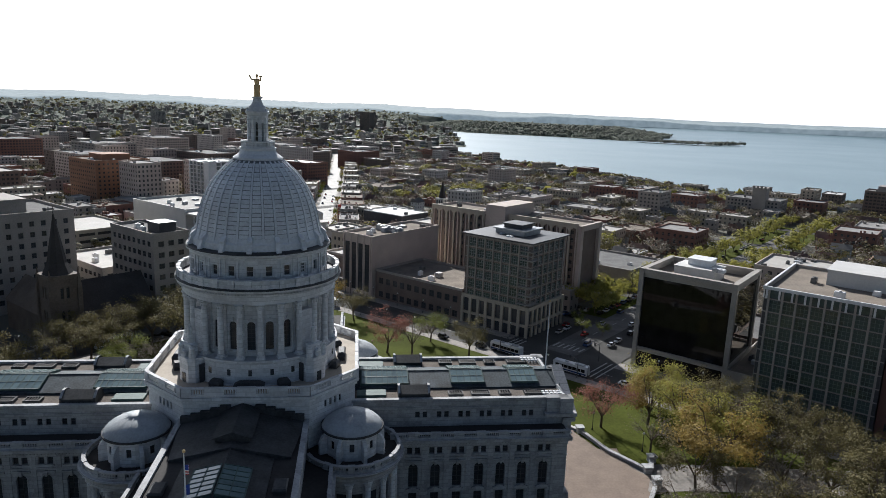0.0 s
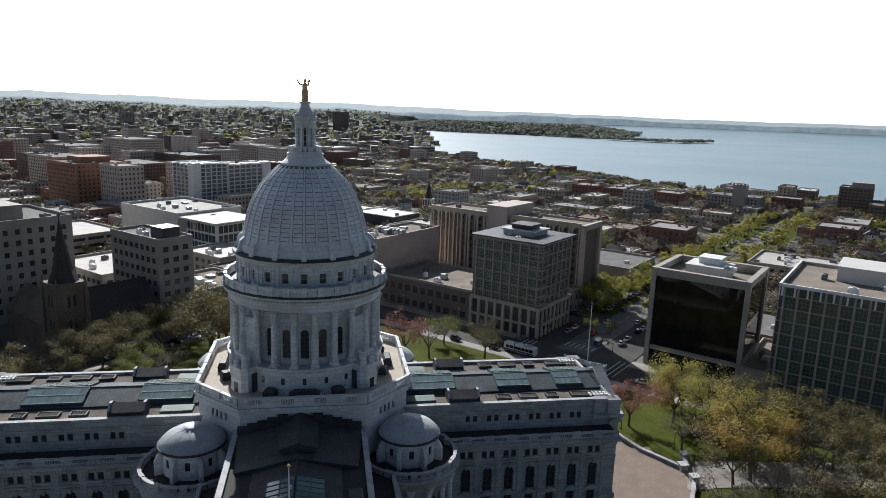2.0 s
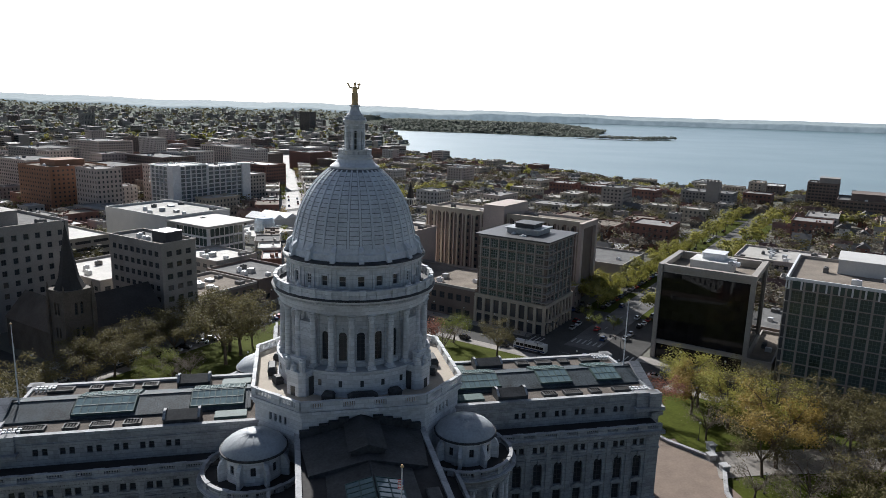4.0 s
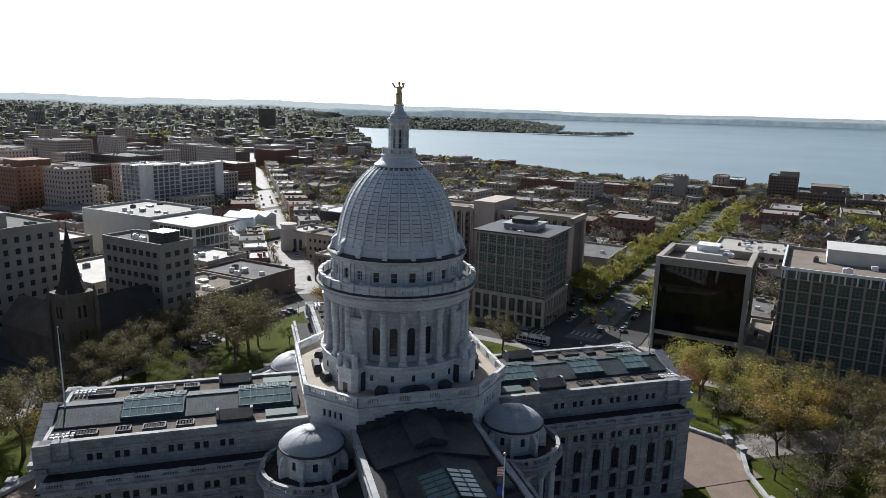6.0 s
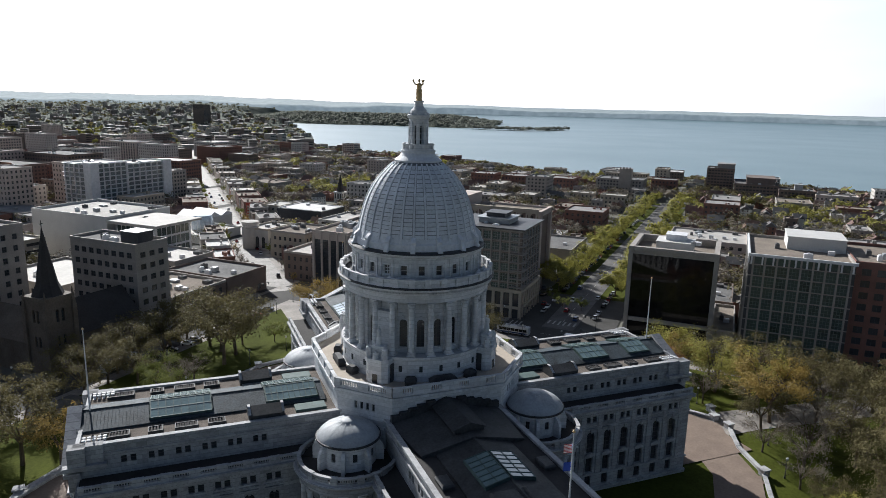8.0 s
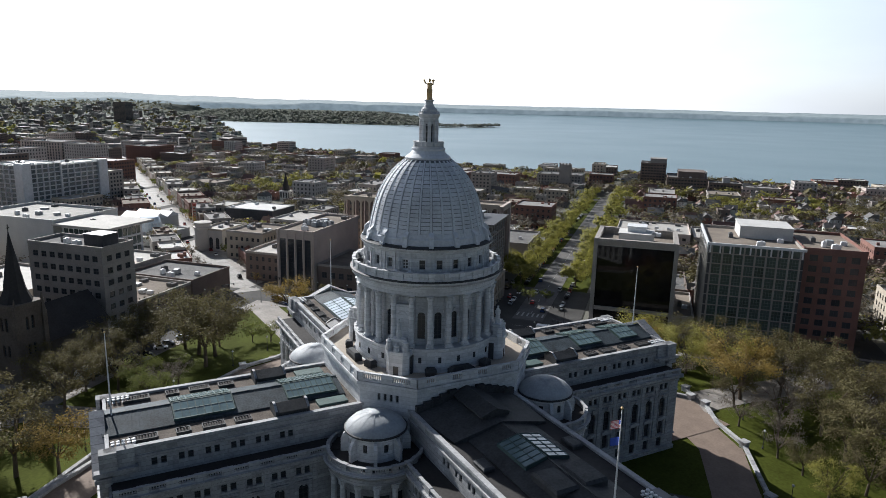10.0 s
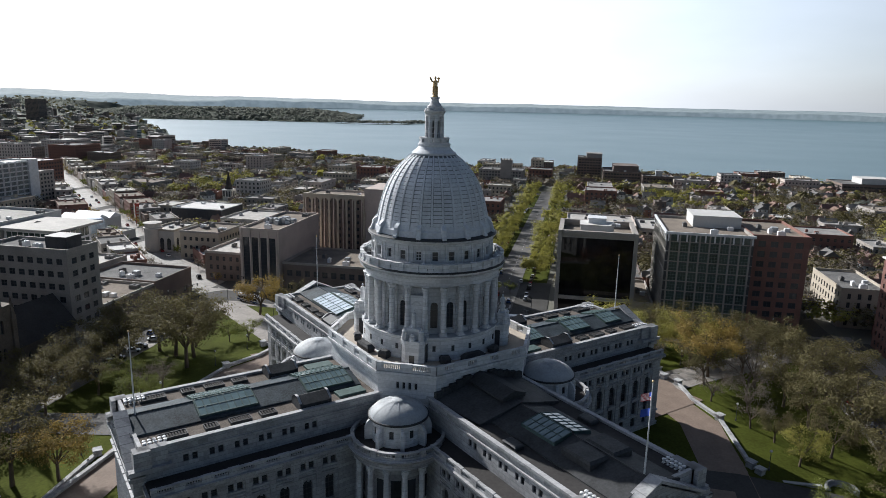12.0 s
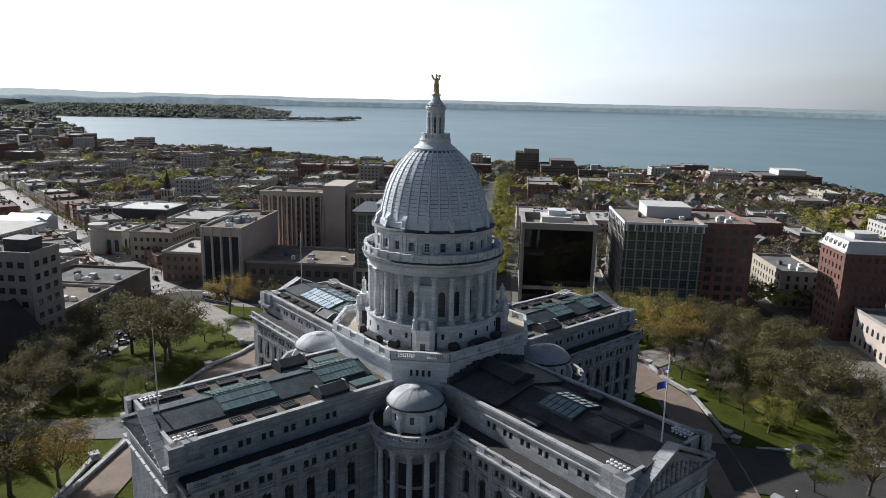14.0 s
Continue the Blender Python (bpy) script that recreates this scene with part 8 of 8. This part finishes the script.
def park(v, u, turn):
    x, y = town(v, u)
    copy_thing(crng.choice(CARS), Matrix.Translation((x, y, height(x, y) + 0.36)) @ Matrix.Rotation(radians(turn - 45), 4, "Z"))


for k in range(19):
    if crng.random() < 0.8:
        park(-107.5, 28 + 3.6 * k, crng.uniform(28, 34))
for v, u, a in ((-37, 108, 0), (-22, 110, 0), (-2, 150, 90), (-3.3, 168, 90), (-13, 156, 90), (4, 140, 90), (6, 176, 90), (-5, 190, 90), (30, 113, 0), (44, 117, 180), (-50, 117, 180), (-62, 112, 0), (62, 120, 0), (118, 60, 90), (113, 40, 90), (116, 18, 90), (120, 0, 90), (112, 78, 90), (-113, 4, 90), (-116, -18, 90), (-112, 66, 90)):
    park(v, u, a)
for u in range(146, 470, 6):
    for v in (-10.5, 10.5):
        if crng.random() < (0.75 if u < 330 else 0.45):
            park(v, u, 90 + crng.choice([0, 180]))
for k in range(9):
    park(108.5, 20 + 5.5 * k, 90)
for i in range(6):
    park(-33 + 3.2 * i, 168 + 0.4 * i, 75)
    park(-33 + 3.2 * i, 182, 105)
for y in range(200, 560, 14):
    if crng.random() < 0.5:
        x = state_x(y) + crng.choice([-4, 4])
        copy_thing(crng.choice(CARS), Matrix.Translation((x, y, height(x, y) + 0.5)) @ Matrix.Rotation(radians(90), 4, "Z"))
for t in CARS:
    for o in (*t.children_recursive, t):
        bpy.data.objects.remove(o)

BUSPAINT = mat("bus_white", (0.62, 0.62, 0.63), 0.35, 0.1, 3, 1)


def bus(v, u, turn):
    x, y = town(v, u)
    t = thing("bus", "white city bus with dark windows standing in the street", "bus", Matrix.Translation((x, y, height(x, y) + 0.25)) @ Matrix.Rotation(radians(turn - 45), 4, "Z"), "buses on the square")
    part("body", hull([(-6.0, 1.2, 0.35, 3.0), (-5.8, 1.27, 0.3, 3.1), (5.7, 1.27, 0.3, 3.1), (6.0, 1.2, 0.35, 2.9)]), [BUSPAINT], t)
    for s in (-1, 1):
        for i in range(7):
            w = Mesh()
            w.box(-5.3 + 1.5 * i, s * 1.27 - 0.03, 1.3, -3.95 + 1.5 * i, s * 1.27 + 0.03, 2.3)
            part("window", w, [BLACKGLASS], t)
    st_ = Mesh()
    for s in (-1, 1):
        st_.box(-5.8, s * 1.275 - 0.025, 0.5, 5.8, s * 1.275 + 0.025, 1.0)
    part("stripe", st_, [PAINTS[5]], t)
    f = Mesh()
    f.box(5.93, -1.0, 1.2, 6.03, 1.0, 2.5)
    part("windscreen", f, [BLACKGLASS], t)
    ac = Mesh()
    ac.box(-4.5, -0.8, 3.1, -1.5, 0.8, 3.4)
    ac.box(1.0, -0.5, 3.1, 2.2, 0.5, 3.28)
    part("roof_unit", ac, [GREYMETAL], t)
    for x_ in (-3.8, 3.6):
        for y_ in (-1.15, 1.15):
            w = Mesh()
            n = 12
            for i in range(n):
                a0, a1 = 2 * math.pi * i / n, 2 * math.pi * (i + 1) / n
                w.face([(x_ + 0.5 * math.cos(a0), y_ - 0.14, 0.5 + 0.5 * math.sin(a0)), (x_ + 0.5 * math.cos(a1), y_ - 0.14, 0.5 + 0.5 * math.sin(a1)), (x_ + 0.5 * math.cos(a1), y_ + 0.14, 0.5 + 0.5 * math.sin(a1)), (x_ + 0.5 * math.cos(a0), y_ + 0.14, 0.5 + 0.5 * math.sin(a0))])
            for s in (-0.14, 0.14):
                w.face([(x_ + 0.5 * math.cos(2 * math.pi * i / n), y_ + s, 0.5 + 0.5 * math.sin(2 * math.pi * i / n)) for i in (range(n) if s < 0 else range(n - 1, -1, -1))])
            part("wheel", w, [RUBBER], t)


bus(-13, 112.5, 180)
bus(12, 111.8, 180)
bus(-98, 110, 160)
bus(-112, 26, 90)

GLOBE = mat("frosted_globe", (0.75, 0.74, 0.7), 0.3)


def lamp_post(x, y, h=4.2):
    t = thing("street_lamp", "dark iron lamp post with white globe", "street lamp", Matrix.Translation((x, y, height(x, y) + 0.15)), "park lamps")
    p = Mesh()
    p.lathe([(0.22, 0), (0.22, 0.4), (0.09, 0.6), (0.07, h), (0.16, h + 0.08)], 8)
    part("post", p, [DARKMETAL], t)
    g_ = Mesh()
    g_.lathe([(0.1, h + 0.08), (0.27, h + 0.25), (0.3, h + 0.42), (0.2, h + 0.62), (0, h + 0.7)], 10)
    part("globe", g_, [GLOBE], t)


for k in range(4):
    m = Matrix.Rotation(radians(90 * k), 2)
    for p in ((86, -12), (78, -24), (63, -42), (42, -63), (24, -78), (12, -86), (98, 8), (118, -8), (136, 8)):
        lamp_post(*(m @ Vector(p)))
for k in range(16):
    lamp_post(*town(-106 + 14 * k, 107), 5.0)
    if abs(-106 + 14 * k) > 20:
        lamp_post(*town(-106 + 14 * k, 129), 5.0)
for k in range(9):
    lamp_post(*town(-129, -10 + 14 * k), 5.0)


def signal_pole(x, y, turn):
    t = thing("traffic_light", "dark mast arm with hanging traffic lights", "traffic light", Matrix.Translation((x, y, height(x, y))) @ Matrix.Rotation(radians(turn), 4, "Z"), "traffic lights")
    p = Mesh()
    p.lathe([(0.16, 0), (0.1, 6.4)], 8)
    p.box(0, -0.06, 6.0, 5.5, 0.06, 6.14)
    part("mast", p, [DARKMETAL], t)
    for d in (2.4, 5.0):
        b_ = Mesh()
        b_.box(d - 0.17, -0.2, 5.1, d + 0.17, 0.2, 6.1)
        part("signal_head", b_, [DARKMETAL], t)


for v, u, a in ((-14, 128, 20), (14, 128, 110), (-14, 110, 0), (16, 108, 100), (-124, 108, 30), (-108, 128, 120)):
    signal_pole(*town(v, u), a)

# painted lines on the streets
lines = [band(town(v, 120 - 8.5), town(v, 120 + 8.5), 0.5) for v in (-18, -16.2, -14.4, 17, 18.8, 20.6)]
lines += [band(town(-100 + 8 * k, 117), town(-96 + 8 * k, 117), 0.2) for k in range(26)]
lines += [band(town(0, 135 + 9 * k), town(0, 139 + 9 * k), 0.25) for k in range(30)]
lines += [band(town(-5 + 2 * k, 131), town(-5 + 2 * k, 136), 0.7) for k in range(6)]
draped("trim_road_lines", lines, LINEPAINT, 0.42, "worn white street markings", "road marking", 4)
